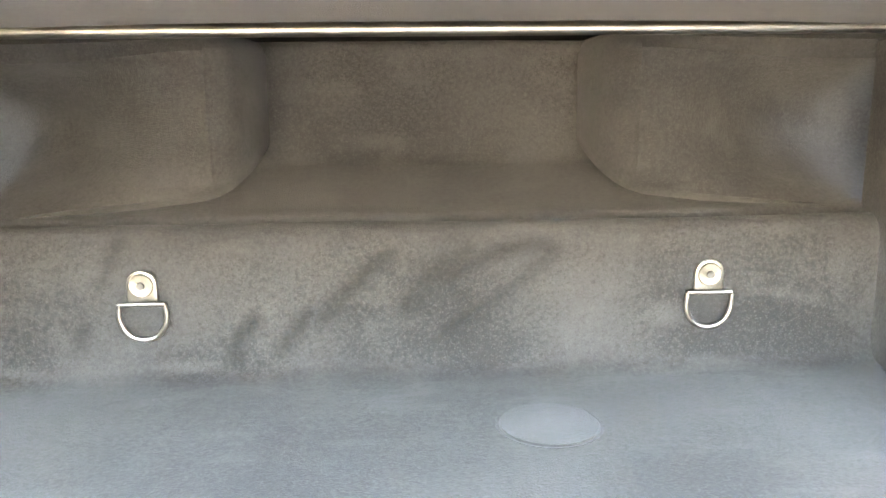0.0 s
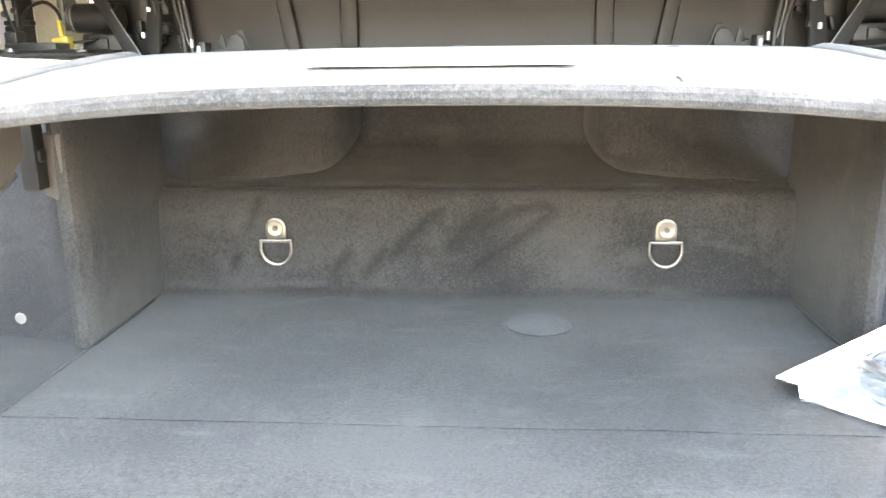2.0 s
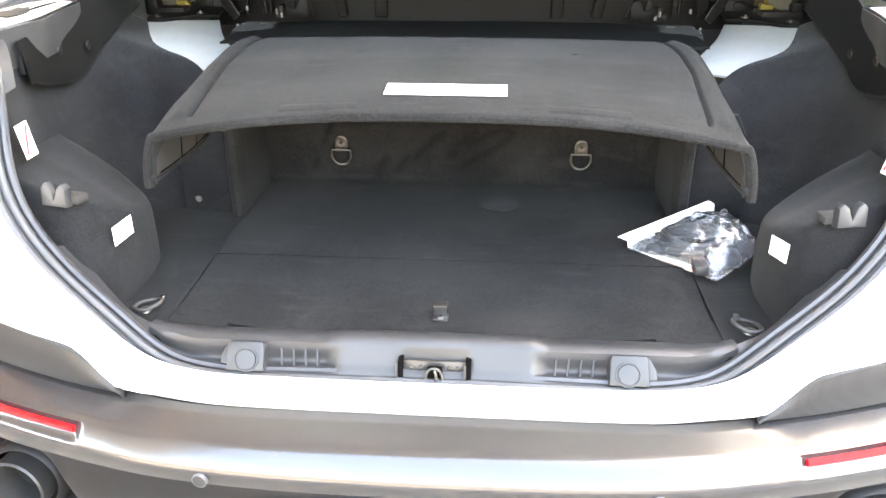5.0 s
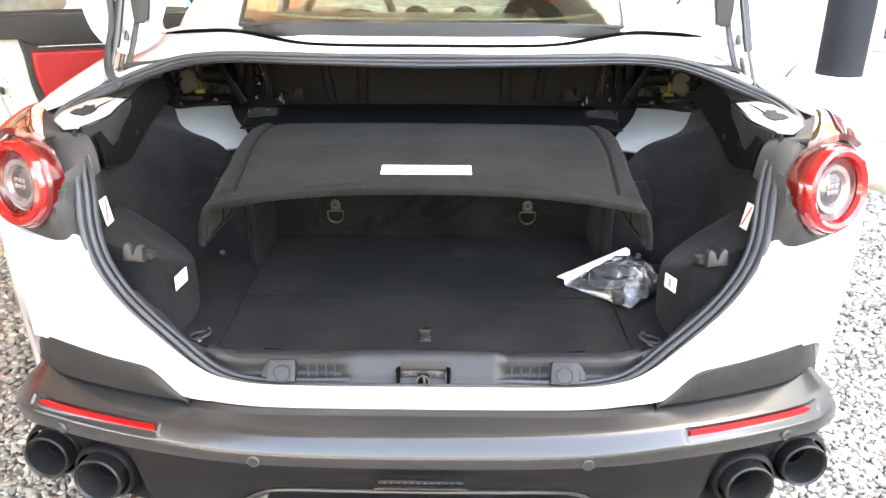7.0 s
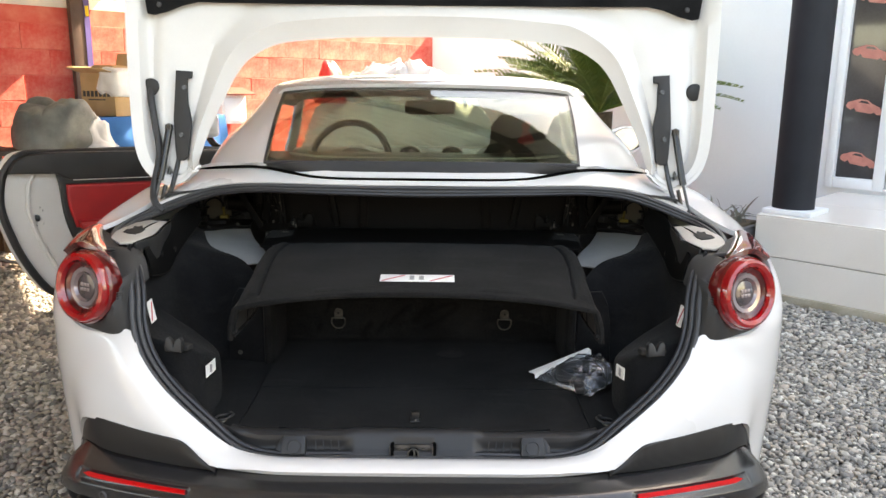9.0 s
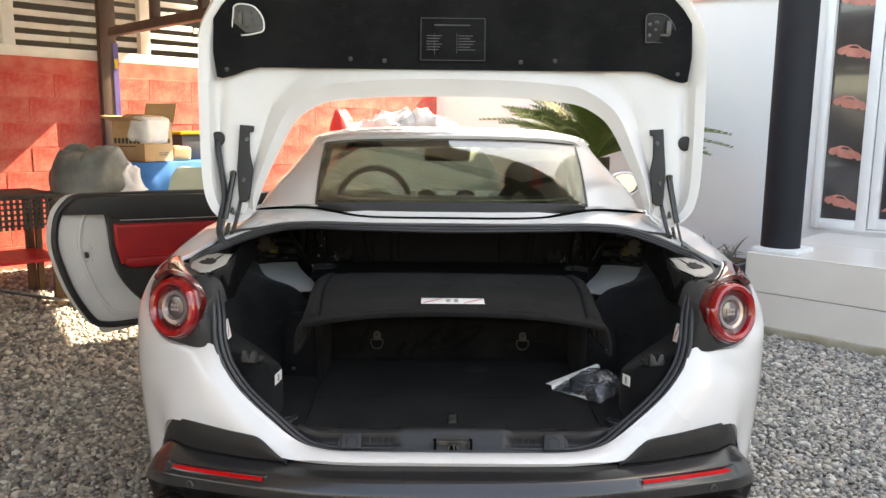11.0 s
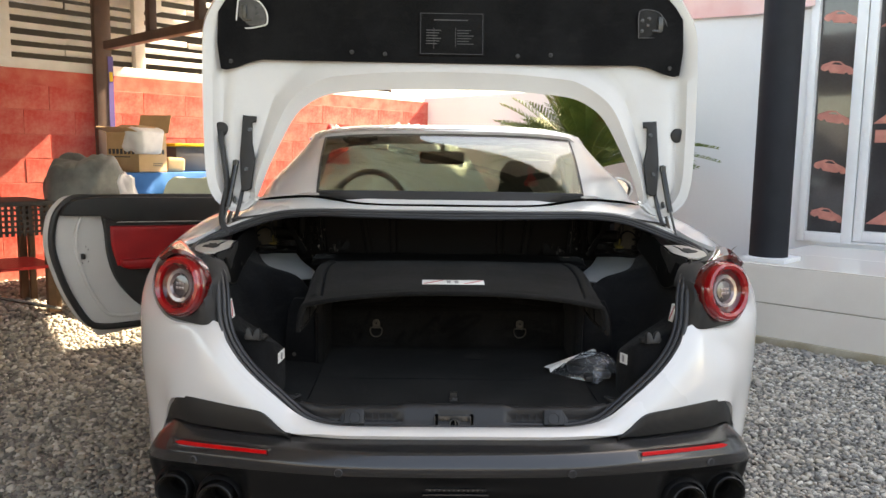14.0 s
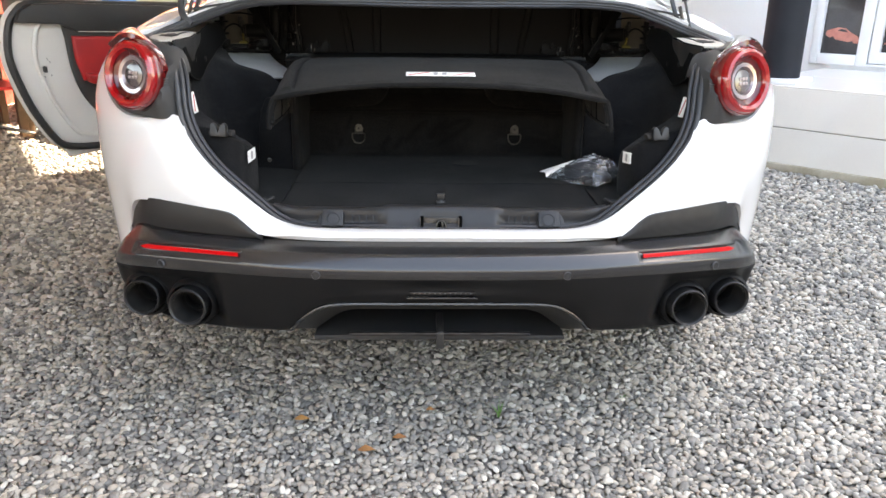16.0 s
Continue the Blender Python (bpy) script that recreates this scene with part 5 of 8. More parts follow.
# black linings round the sides
for s in (1, -1):
    lin = [
        [(.520, .085, .590), (.575, .18, .590), (.610, .32, .590), (.600, .46, .590), (.54, .520, .590), (.42, .505, .590)],
        [(.585, .118, .690), (.612, .22, .690), (.640, .34, .690), (.630, .50, .690), (.56, .555, .690), (.42, .525, .690)],
        [(.618, .150, .800), (.640, .24, .800), (.668, .36, .800), (.660, .53, .800), (.59, .590, .800), (.44, .560, .800)],
        [(.628, .180, .880), (.655, .27, .880), (.685, .38, .880), (.680, .54, .870), (.63, .612, .862), (.490, .604, .848)],
        [(.648, .225, .935), (.675, .30, .940), (.695, .40, .945), (.692, .54, .935), (.670, .640, .908), (.607, .684, .873)],
        [(.672, .265, .962), (.690, .32, .965), (.705, .41, .972), (.704, .53, .975), (.694, .63, .962), (.660, .775, .905)],
    ]
    part("side_lining", sided(shell(loft(lin, 34, 40), .006, -1), s), FELT, car, "black felt side lining of the boot")
    # painted inner metal showing over the lining
    duct = [[(.664, .790, .900), (.61, .842, .894), (.545, .890, .888)], [(.613, .692, .878), (.565, .745, .875), (.505, .79, .873)], [(.530, .623, .859), (.500, .665, .857), (.455, .70, .857)], [(.482, .600, .843), (.465, .62, .842), (.43, .64, .840)]]
    part("inner_panel", sided(shell(loft(duct, 20, 20), .004), s), SHADEDWHITE, car, "white painted inner body metal, greyed for the shade under the deck")
    # black trim that covers the lining's upper edge
    low = [(.640, .712, .949), (.655, .640, .915), (.662, .565, .885), (.663, .49, .855), (.655, .40, .864), (.640, .31, .886)]
    high = [(.655, .710, .995), (.668, .640, .995), (.674, .560, .978), (.670, .49, .954), (.662, .40, .952), (.650, .31, .948)]
    cap = part("upper_trim", sided(shell(loft([low, [tuple((np.array(a) + np.array(b)) / 2 - [.002, 0, 0]) for a, b in zip(low, high)], high], 30, 10), .003), s), TRIMBLACK, car, "black plastic trim over the boot lining", angle=50)
    part("trim_edge", sided(tube([(x - .002, y, z) for x, y, z in low], .0022, 8, smooth=30), s), MECH, cap)
    for x, y, z in ((.653, .52, .905), (.655, .43, .912)):
        part("trim_plug", sided(lathe([(.0001, .003), (.006, .0025), (.008, 0)], Matrix.Translation((x, y, z)) @ Matrix.Rotation(radians(-90), 4, "Y"), 16), s), MECH, cap)
    # catch plate with a hole beside the opening
    pl = [(.672, .300), (.700, .290), (.745, .345), (.762, .42), (.752, .520), (.730, .556), (.676, .540), (.668, .47), (.655, .380)]
    plate = part("catch_plate", sided(slab(pl, Matrix.Translation((0, 0, .956)) @ Matrix.Rotation(radians(1.5), 4, "X"), .006, .002), s), CREAM, car, "painted steel plate with a ragged hole")
    # the hole is a black patch laid on the plate
    hp = [(.690, .392), (.700, .378), (.718, .384), (.736, .40), (.738, .43), (.728, .44), (.735, .47), (.722, .462), (.716, .475), (.706, .45), (.692, .43)]
    part("plate_hole", sided(slab(hp, Matrix.Translation((0, 0, .9625)) @ Matrix.Rotation(radians(1.5), 4, "X"), .0015), s), SOOT_HOLE, plate)
    edge_ = [(.668, .296, .966), (.650, .380, .970), (.664, .470, .972), (.672, .545, .974)]
    box_ = [[(x, y, z) for x, y, z in edge_], [(x + .002, y, z - .03) for x, y, z in edge_], [(x + .006, y, z - .06) for x, y, z in edge_]]
    part("plate_skirt", sided(shell(np.array([cr(r, 12) for r in box_]), .005), s), MATTE, plate, angle=50)
    part("plate_edge", sided(tube(edge_, .0035, 8, smooth=16), s), GLOSSY, plate)
    part("skirt_tab", sided(block(.655, .668, .325, .345, .895, .925, .003), s), MATTE, plate)
    # side bin with its clip and label
    ring_b = [(.615, .128, .778), (.560, .104, .772), (.515, .100, .764), (.485, .112, .752), (.469, .140, .742), (.463, .195, .732), (.466, .260, .712), (.488, .325, .702), (.555, .365, .728), (.640, .385, .765)]
    rows = []
    for f_, inset in ((0, 0), (.25, .000), (.55, .002), (.80, .005), (.93, .009), (1.0, .018)):
        rows.append([(x + inset * (.56 - x) / .1 + .006 * (1 - f_), y + (z - .59) * .26 * f_ * max(0, 1 - (y - .10) / .14) - .012 * max(0, .30 - y) * (1 - f_) + inset * (.23 - y) * 2, .590 + (z - .590) * f_) for x, y, z in ring_b])
    for k in (.25, .6, 1.0):
        rows.append([tuple(np.array(p) * (1 - k) + np.array((.640, .19 + .018 * i, .790 + .004 * k)) * k) for i, p in enumerate(rows[5])])
    bin_ = part("side_bin", sided(shell(loft(rows, 40, 50), .004), s), FELT, car, "felt-covered side bin", angle=50)
    clip = [(-.020, 0), (-.020, .026), (-.014, .032), (-.006, .026), (0, .010), (.006, .026), (.014, .032), (.020, .026), (.020, 0)]
    m = Matrix.Translation((.530 * s, .142, .757)) @ Matrix.Rotation(radians(12 * s), 4, "Z") @ Matrix.Rotation(radians(82), 4, "X")
    part("bin_clip", slab(clip, m, .014, .002), SILL, bin_, "grey plastic W-shaped clip")
    part("clip_well", sided(turned(block(-.030, .030, -.004, .020, -.006, .006, .003), Matrix.Translation((.530, .146, .764)) @ Matrix.Rotation(radians(12), 4, "Z")), s), SOOT_HOLE, bin_)
    m = Matrix.Translation((.4655 * s, .172, .706)) @ Matrix.Rotation(radians(-78 * s), 4, "Z") @ Matrix.Rotation(radians(90), 4, "X")
    tag = part("bin_label", slab([(-.021, -.016), (.021, -.012), (.021, .016), (-.021, .012)], m, .0015), PAPER, bin_, "small white label")
    part("label_mark", slab([(-.006, -.008), (.004, -.010), (.005, .008), (-.005, .010)], m @ Matrix.Translation((0, 0, .0015)), .0006), GREYINK, tag)
    m = Matrix.Translation((.607 * s, .214, .826)) @ Matrix.Rotation(radians(-85 * s), 4, "Z") @ Matrix.Rotation(radians(80), 4, "X")
    tag = part("warning_label", slab([(-.013, -.026), (.013, -.024), (.013, .026), (-.013, .024)], m, .0015), PAPER, car, "white warning label with a red stroke")
    part("label_stroke", slab([(-.010, -.020), (-.006, -.021), (.010, .020), (.006, .021)], m @ Matrix.Translation((0, 0, .0015)), .0006), REDINK, tag)
    # floor ring by the sill
    loop_ = [(.424, .122, .604), (.412, .134, .607), (.413, .150, .605), (.428, .158, .600), (.445, .146, .601), (.447, .128, .603), (.437, .119, .604)]
    eye = part("sill_eye", lathe([(.0001, .006), (.008, .005), (.010, 0)], Matrix.Translation((.432 * s, .130, .596)), 16), STEEL, car, "tie-down eye with a loop")
    part("eye_loop", sided(tube(cr(loop_ + loop_[:1], 30)[:-1], .003, 8, closed=True), s), MATTE, eye)
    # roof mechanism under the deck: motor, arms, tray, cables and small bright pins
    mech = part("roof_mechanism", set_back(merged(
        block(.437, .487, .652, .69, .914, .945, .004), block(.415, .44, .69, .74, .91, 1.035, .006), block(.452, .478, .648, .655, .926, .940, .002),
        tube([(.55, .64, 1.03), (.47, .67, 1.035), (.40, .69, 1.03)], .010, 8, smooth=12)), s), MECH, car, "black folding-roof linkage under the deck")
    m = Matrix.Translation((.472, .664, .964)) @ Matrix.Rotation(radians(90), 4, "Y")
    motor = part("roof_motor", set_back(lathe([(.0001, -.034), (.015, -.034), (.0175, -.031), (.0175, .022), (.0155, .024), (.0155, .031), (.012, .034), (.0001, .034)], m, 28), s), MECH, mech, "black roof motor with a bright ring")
    for z, r in ((.0235, .0182), (.0285, .0172)):
        part("motor_ring", set_back(lathe([(r - .002, z - .0012), (r, z - .0008), (r, z + .0008), (r - .002, z + .0012)], m, 28), s), DULLZINC, motor)
    part("motor_cap", set_back(merged(block(.504, .511, .650, .684, .948, .990, .003), block(.506, .516, .655, .672, .975, 1.000, .003)), s), DULLZINC, motor, "pale cast end cap")
    arm = [(.482, 1.020), (.462, 1.030), (.436, .972), (.414, .935), (.402, .914), (.413, .906), (.424, .917), (.438, .945), (.452, .972)]
    rot = Matrix.Translation((0, .640, 0)) @ Matrix.Rotation(radians(90), 4, "X")
    link = part("linkage_arm", set_back(slab(arm, rot, .005, .0015), s), TRIMBLACK, mech, "pressed steel arm")
    part("arm_edge", set_back(tube([(.436, .634, .972), (.414, .634, .935), (.403, .634, .915)], .0009, 6), s), DULLZINC, link)
    beam = [(.381, 1.04), (.399, 1.04), (.404, .98), (.413, .925), (.395, .912), (.389, .96)]
    part("linkage_arm", set_back(slab(beam, Matrix.Translation((0, .672, 0)) @ Matrix.Rotation(radians(90), 4, "X"), .010, .003), s), TRIMBLACK, mech)
    for x, bend in ((.362, .004), (.372, .007)):
        part("linkage_bar", set_back(tube([(x + .004, .688, 1.04), (x + bend, .684, .985), (x - .002, .682, .945), (x - .004, .680, .912)], .0042, 8, smooth=14), s), MECH, mech)
    part("bar_edge", set_back(tube([(.367, .679, 1.03), (.369, .678, .985), (.365, .677, .950), (.360, .676, .930)], .0011, 6, smooth=14), s), DULLZINC, mech)
    # flat tray over the painted metal, with a wavy front edge
    tf = np.linspace(0, 1, 26)
    front_edge = np.array([(.545 + .12 * t, .888 - .10 * t + .004 * math.sin(5.2 * t), .898 + .006 * t + .002 * math.sin(5.2 * t)) for t in tf])
    tray = part("mechanism_tray", sided(shell(np.array([front_edge, front_edge + [0, .02, .005], front_edge * [1, 0, 0] + [.01, 1.0, .908]]), .005), s), MECH, mech, "black tray below the linkage")
    part("tray_edge", sided(tube(front_edge, .0020, 6), s), TRIMBLACK, tray)
    part("tray_box", sided(merged(block(.610, .690, .86, .90, .906, .922, .003), block(.665, .685, .855, .88, .92, .938, .003)), s), MECH, tray)
    for x, y in ((.652, .815), (.58, .875)):
        part("tray_bolt", sided(lathe([(.0001, .006), (.003, .006), (.0032, .003), (.0085, .003), (.009, 0)], Matrix.Translation((x, y, .908)), 16), s), DULLZINC, tray)
    # pins take a paler grey than the zinc; their glints are put into colour
    for x, y, z, h in ((.413, .638, .905, .009), (.402, .638, .906, .009), (.397, .655, .935, .007), (.352, .690, .925, .010), (.344, .690, .918, .008), (.390, .660, .965, .005), (.380, .662, .985, .004)):
        part("linkage_pin", set_back(lathe([(.0001, h * .5), (.0022, h * .5), (.0026, h * .3), (.0026, -h * .5), (.0001, -h * .5)], Matrix.Translation((x, y, z)), 12), s, 1.14), PLATEGREY, mech)
    part("linkage_pin", set_back(block(.355, .373, .640, .652, .905, .910, .001), s, 1.14), PLATEGREY, mech)
    rng = random.Random(40 + s)
    for k in range(16):
        x, y, z = rng.uniform(.375, .43), rng.uniform(.66, .70), rng.uniform(.93, 1.035)
        w, h = rng.uniform(.002, .006), rng.uniform(.003, .010)
        part("linkage_part", set_back(turned(block(-w, w, -.006, .006, -h, h, .0015), Matrix.Translation((x, y, z)) @ Matrix.Rotation(rng.uniform(-.4, .4), 4, "Y")), s), (MECH, TRIMBLACK, MECH, MECH)[k % 4], mech)
    part("connector", set_back(turned(merged(block(-.0105, .0105, -.008, .008, -.0065, .0065, .002), block(-.004, .001, -.004, .004, .005, .026, .0015)), Matrix.Translation((.497, .628, .934)) @ Matrix.Rotation(.12, 4, "Y")), s), CONNECTOR, mech, "dark yellow cable connector")
    for a in ([(.497, .630, .955), (.503, .632, .972), (.520, .634, .982), (.541, .632, .972), (.549, .628, .950), (.552, .625, .930)], [(.488, .632, .934), (.474, .640, .936), (.462, .650, .940)], [(.556, .61, .99), (.553, .615, .960), (.540, .62, .935)], [(.57, .615, 1.035), (.54, .64, 1.01), (.50, .65, 1.008), (.46, .655, 1.0)]):
        part("cable", set_back(tube(a, .0022, 6, smooth=20), s), TRIMBLACK, mech)
    # bare beige frame behind the motor, with dark brackets at its outer end
    pad = [[(.500, .706, 1.03), (.515, .703, 1.03), (.53, .700, 1.03), (.565, .690, 1.01)], [(.500, .704, .98), (.515, .701, .98), (.53, .698, .98), (.565, .688, .97)], [(.500, .702, .914), (.515, .699, .914), (.53, .695, .914), (.563, .684, .914)]]
    part("inner_frame", set_back(shell(loft(pad, 10, 16), .004), s), BEIGE, mech, "bare beige inner frame")
    br = part("frame_bracket", set_back(merged(block(.548, .555, .625, .66, .915, 1.0, .003), block(.535, .570, .628, .64, .955, .961, .002), block(.535, .570, .628, .64, .985, .990, .002), block(.556, .566, .622, .634, .915, .955, .003)), s), MECH, mech)
    for x, z in ((.551, .972), (.563, .968), (.551, .940)):
        part("bracket_screw", set_back(lathe([(.0001, .003), (.0035, .002), (.004, 0)], Matrix.Translation((x, .623, z)) @ Matrix.Rotation(radians(90), 4, "X"), 12), s), DULLZINC, br)

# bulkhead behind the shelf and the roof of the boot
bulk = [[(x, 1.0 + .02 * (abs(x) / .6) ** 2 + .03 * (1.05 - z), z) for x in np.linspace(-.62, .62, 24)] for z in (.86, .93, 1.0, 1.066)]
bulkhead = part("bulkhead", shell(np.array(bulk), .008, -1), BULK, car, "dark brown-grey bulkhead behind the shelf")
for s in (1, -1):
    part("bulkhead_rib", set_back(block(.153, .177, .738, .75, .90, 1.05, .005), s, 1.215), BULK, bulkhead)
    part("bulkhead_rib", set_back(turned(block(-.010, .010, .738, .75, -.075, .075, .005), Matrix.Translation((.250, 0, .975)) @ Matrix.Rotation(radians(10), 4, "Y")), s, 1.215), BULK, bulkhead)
    hook = [(.352, .906), (.352, .922), (.338, .925), (.330, .920), (.322, .922), (.319, .932), (.314, .938), (.306, .939), (.300, .934), (.298, .926), (.300, .906)]
    catch = part("bulkhead_latch", set_back(slab(hook, Matrix.Translation((0, .722, 0)) @ Matrix.Rotation(radians(90), 4, "X"), .003, .0008), s, 1.19), BRACKET, bulkhead, "grey hooked latch bracket")
    part("latch_prong", set_back(slab([(.291, .908), (.303, .945), (.311, .945), (.312, .938), (.304, .936), (.297, .908)], Matrix.Translation((0, .736, 0)) @ Matrix.Rotation(radians(90), 4, "X"), .003, .0008), s, 1.19), MECH, catch)
    part("latch_prong", set_back(slab([(.326, .915), (.331, .940), (.337, .934), (.342, .918)], Matrix.Translation((0, .738, 0)) @ Matrix.Rotation(radians(90), 4, "X"), .004, .0008), s, 1.19), MECH, catch)
    part("latch_lug", set_back(merged(block(.343, .352, .700, .722, .906, .930, .002), block(.352, .362, .704, .722, .906, .918, .002)), s, 1.19), MECH, catch)
under = [[(x, y, 1.062 - .16 * max(0, abs(x) - .52)) for x in np.linspace(-.70, .70, 20)] for y in (.600, .70, 1.04)]
part("deck_underside", shell(np.array(under), .006), MATTE, car)

# sill plate with its latch well, ribs and two capped blocks
def sill_row(x):
    a = abs(x)
    rise = .020 * max(0, (a - .33) / .07) ** 1.5
    tub = float(np.interp(a, [0, .128, .150, .4], [1, 1, 0, 0]))
    deep = float(np.interp(a, [0, .044, .047, .4], [1, 1, 0, 0]))
    crest = .592 + .006 * tub
    return [(x, .040 + .5 * rise, .557 + rise), (x, .044 + .5 * rise, .560 + rise + .004 * tub), (x, .050 + .012 * (1 - tub) + .006 * deep + .5 * rise, .570 - .008 * (1 - tub) + rise),
            (x, .058 + .009 * (1 - tub) + .004 * deep + .5 * rise, .584 - .012 * (1 - tub) + rise * .8), (x, .066 + .5 * rise, crest + rise * .5), (x, .073 + .5 * rise, crest + .004 + rise * .4), (x, .086 + .5 * rise, crest + .003 + rise * .3), (x, .096 + .5 * rise, .592)]


sill_plate = part("sill_plate", shell(np.array([cr(sill_row(x), 18) for x in np.linspace(-.40, .40, 181)]), .004, -1), SILL, car, "dark grey plastic sill plate of the boot", angle=45)
for s in (1, -1):
    wing_ = [[(.385, .050, .567), (.392, .066, .580), (.394, .085, .600)], [(.44, .056, .606), (.442, .072, .612), (.44, .100, .612)], [(.50, .078, .660), (.498, .094, .660), (.488, .122, .650)], [(.545, .098, .706), (.540, .112, .704), (.53, .142, .690)]]
    part("sill_end", sided(shell(loft(wing_, 16, 10), .004, -1), s), SILL, sill_plate)
    m = Matrix.Translation((.256 * s, .038, .563)) @ Matrix.Rotation(radians(57), 4, "X")
    cap = part("sill_block", slab([(-.026, 0), (.026, 0), (.025, .034), (.022, .040), (-.022, .040), (-.025, .034)], m @ Matrix.Translation((0, 0, -.016)), .026, .003), SILL, sill_plate)
    part("block_wing", turned(merged(slab([(.024, 0), (.040, .003), (.038, .022), (.030, .036), (.024, .040)], Matrix.Translation((0, 0, -.018)), .014, .003)), m @ Matrix.Diagonal((s, 1, 1, 1))), SILL, cap)
    part("round_cap", lathe([(.0001, .0022), (.0130, .002), (.0138, -.001), (.0148, -.001), (.0152, .0022), (.0166, .002), (.0168, -.002)], m @ Matrix.Translation((-.002 * s, .015, .0102)), 32), SILL, cap)
    part("cap_groove", lathe([(.0136, .0006), (.0150, .0008), (.0152, -.002)], m @ Matrix.Translation((-.002 * s, .015, .0102)), 32), MATTE, cap)
    for i in range(4):
        x = .160 + i * .0165
        part("sill_rib", sided(tube([(x, .049, .567), (x + .002, .060, .580), (x + .004, .068, .594), (x + .004, .076, .5985)], .0016, 6), s), SILL, sill_plate)
latch = part("boot_latch", merged(block(-.045, .045, .030, .064, .5575, .560, .0008), block(-.044, .044, .0475, .0515, .559, .5835, .001)), DARKSTEEL, sill_plate, "steel boot latch in a well")
for x in (-.0455, .0455):
    part("latch_cheek", merged(block(x - .0035, x + .0035, .036, .060, .557, .586, .0012)), GROOVE, latch)
    part("cheek_edge", merged(block(x - .0055, x - .0030, .0335, .0365, .557, .587, .0006)), DARKSTEEL, latch)
part("latch_bar", block(-.044, .044, .0335, .0362, .5575, .5615, .0006), STEEL, latch)
part("latch_mouth", block(-.0105, .0105, .0365, .0480, .5578, .5775, .004), GROOVE, latch)
part("latch_claw", tube([(.001, .034, .5585), (.003, .033, .569), (.001, .036, .577)], .0022, 8, smooth=10), STEEL, latch)
part("latch_collar", tube([(-.0105, .033, .5585), (-.0105, .034, .571), (-.005, .0355, .579), (.005, .0355, .579), (.0105, .034, .571), (.0105, .033, .5585)], .0019, 8, smooth=20), STEEL, latch)
for x in (-.030, -.018, .020, .032):
    part("latch_rivet", lathe([(.0001, .002), (.0035, .0015), (.004, 0)], Matrix.Translation((x, .0475, .573)) @ Matrix.Rotation(radians(90), 4, "X"), 10), STEEL, latch)
stk = part("floor_hook", merged(block(-.010, .012, .130, .148, .596, .600, .001), block(-.008, .010, .140, .143, .599, .616, .001), block(-.009, .011, .136, .150, .615, .618, .001)), DARKSTEEL, floor, "small bent steel floor hook")
part("hook_bolt", lathe([(.0001, .003), (.004, .003), (.005, 0)], Matrix.Translation((.001, .136, .600)), 12), DARKSTEEL, stk)

# bag of leads lying in the boot
def bag_sheet(top):
    q = [(.283, .390), (.452, .490), (.505, .330), (.418, .262)]
    g = np.zeros((66, 66, 3))
    for i, u in enumerate(np.linspace(0, 1, 66)):
        for j, v in enumerate(np.linspace(0, 1, 66)):
            x = (1 - u) * ((1 - v) * q[0][0] + v * q[1][0]) + u * ((1 - v) * q[3][0] + v * q[2][0])
            y = (1 - u) * ((1 - v) * q[0][1] + v * q[1][1]) + u * ((1 - v) * q[3][1] + v * q[2][1])
            bulge = (math.sin(math.pi * min(1, max(0, (u * 1.15 - .13)))) * math.sin(math.pi * v)) ** .6 if u * 1.15 > .13 else 0
            n_ = noise.noise(Vector((x * 22, y * 22, 1))) * .010 + noise.noise(Vector((x * 55, y * 55, 4))) * .006 + abs(noise.noise(Vector((x * 105 + y * 30, y * 90, 2)))) * .006
            edge = min(u, 1 - u, v, 1 - v)
            z = .606 + (.046 * bulge + n_ * min(1, edge * 10 + .2) * (1 if u > .1 else .4) if top else .001) + .03 * v
            g[i, j] = (x, y, max(z, .605) + (.012 if u < .12 else 0))
    return g


bag = thing("plastic_bag", (.40, .37, .603), "clear plastic bag of coiled black leads lying in the boot", "bag")
top_sheet = bag_sheet(True)
film = part("bag_film", merged(shell(top_sheet, .0006), shell(bag_sheet(False), .0006)), BAG, bag, "crumpled clear plastic film", angle=80)
strip = np.array([[p + np.array([0, -.002, .003]) for p in top_sheet[i]] for i in range(0, 9)])
part("bag_header", shell(strip, .0012), PAPER, bag, "opaque white bag header", angle=80)
for k in range(5):
    cx, cy, r = .408 + .012 * noise.noise(Vector((k, 1, 0))), .372 + .012 * noise.noise(Vector((k, 5, 0))), .052 + .008 * noise.noise(Vector((k, 9, 2)))
    pts = [(cx + r * 1.05 * math.cos(a), cy + r * .75 * math.sin(a), .618 + .006 * k * .7 + .004 * math.sin(3 * a + k) + .022 * (cy + r * .75 * math.sin(a) - .30)) for a in np.linspace(0, 2 * math.pi, 30, endpoint=False)]
    part("coiled_lead", tube(pts, .0045, 8, closed=True), RUBBER, bag)
part("lead_plug", crumple(block(.42, .465, .30, .34, .610, .632, .006), .003, 40), RUBBER, bag)
part("lead_plug", crumple(block(.385, .41, .275, .315, .608, .625, .005), .003, 40), RUBBER, bag)
part("red_tie", tube([(.385, .288, .612), (.394, .284, .614), (.402, .281, .612)], .0014, 6, smooth=10), REDINK, bag)

# ---- cabin seen through the glass, and the open door ----
part("cabin_floor", block(-.80, .80, 1.0, 2.9, .22, .26, .01), MATTE, car)
part("cabin_bulkhead", merged(block(-.72, .72, 1.335, 1.37, .30, 1.085, .01), block(-.925, .925, 1.36, 1.38, .22, .965, .01)), BLACKHIDE, car)
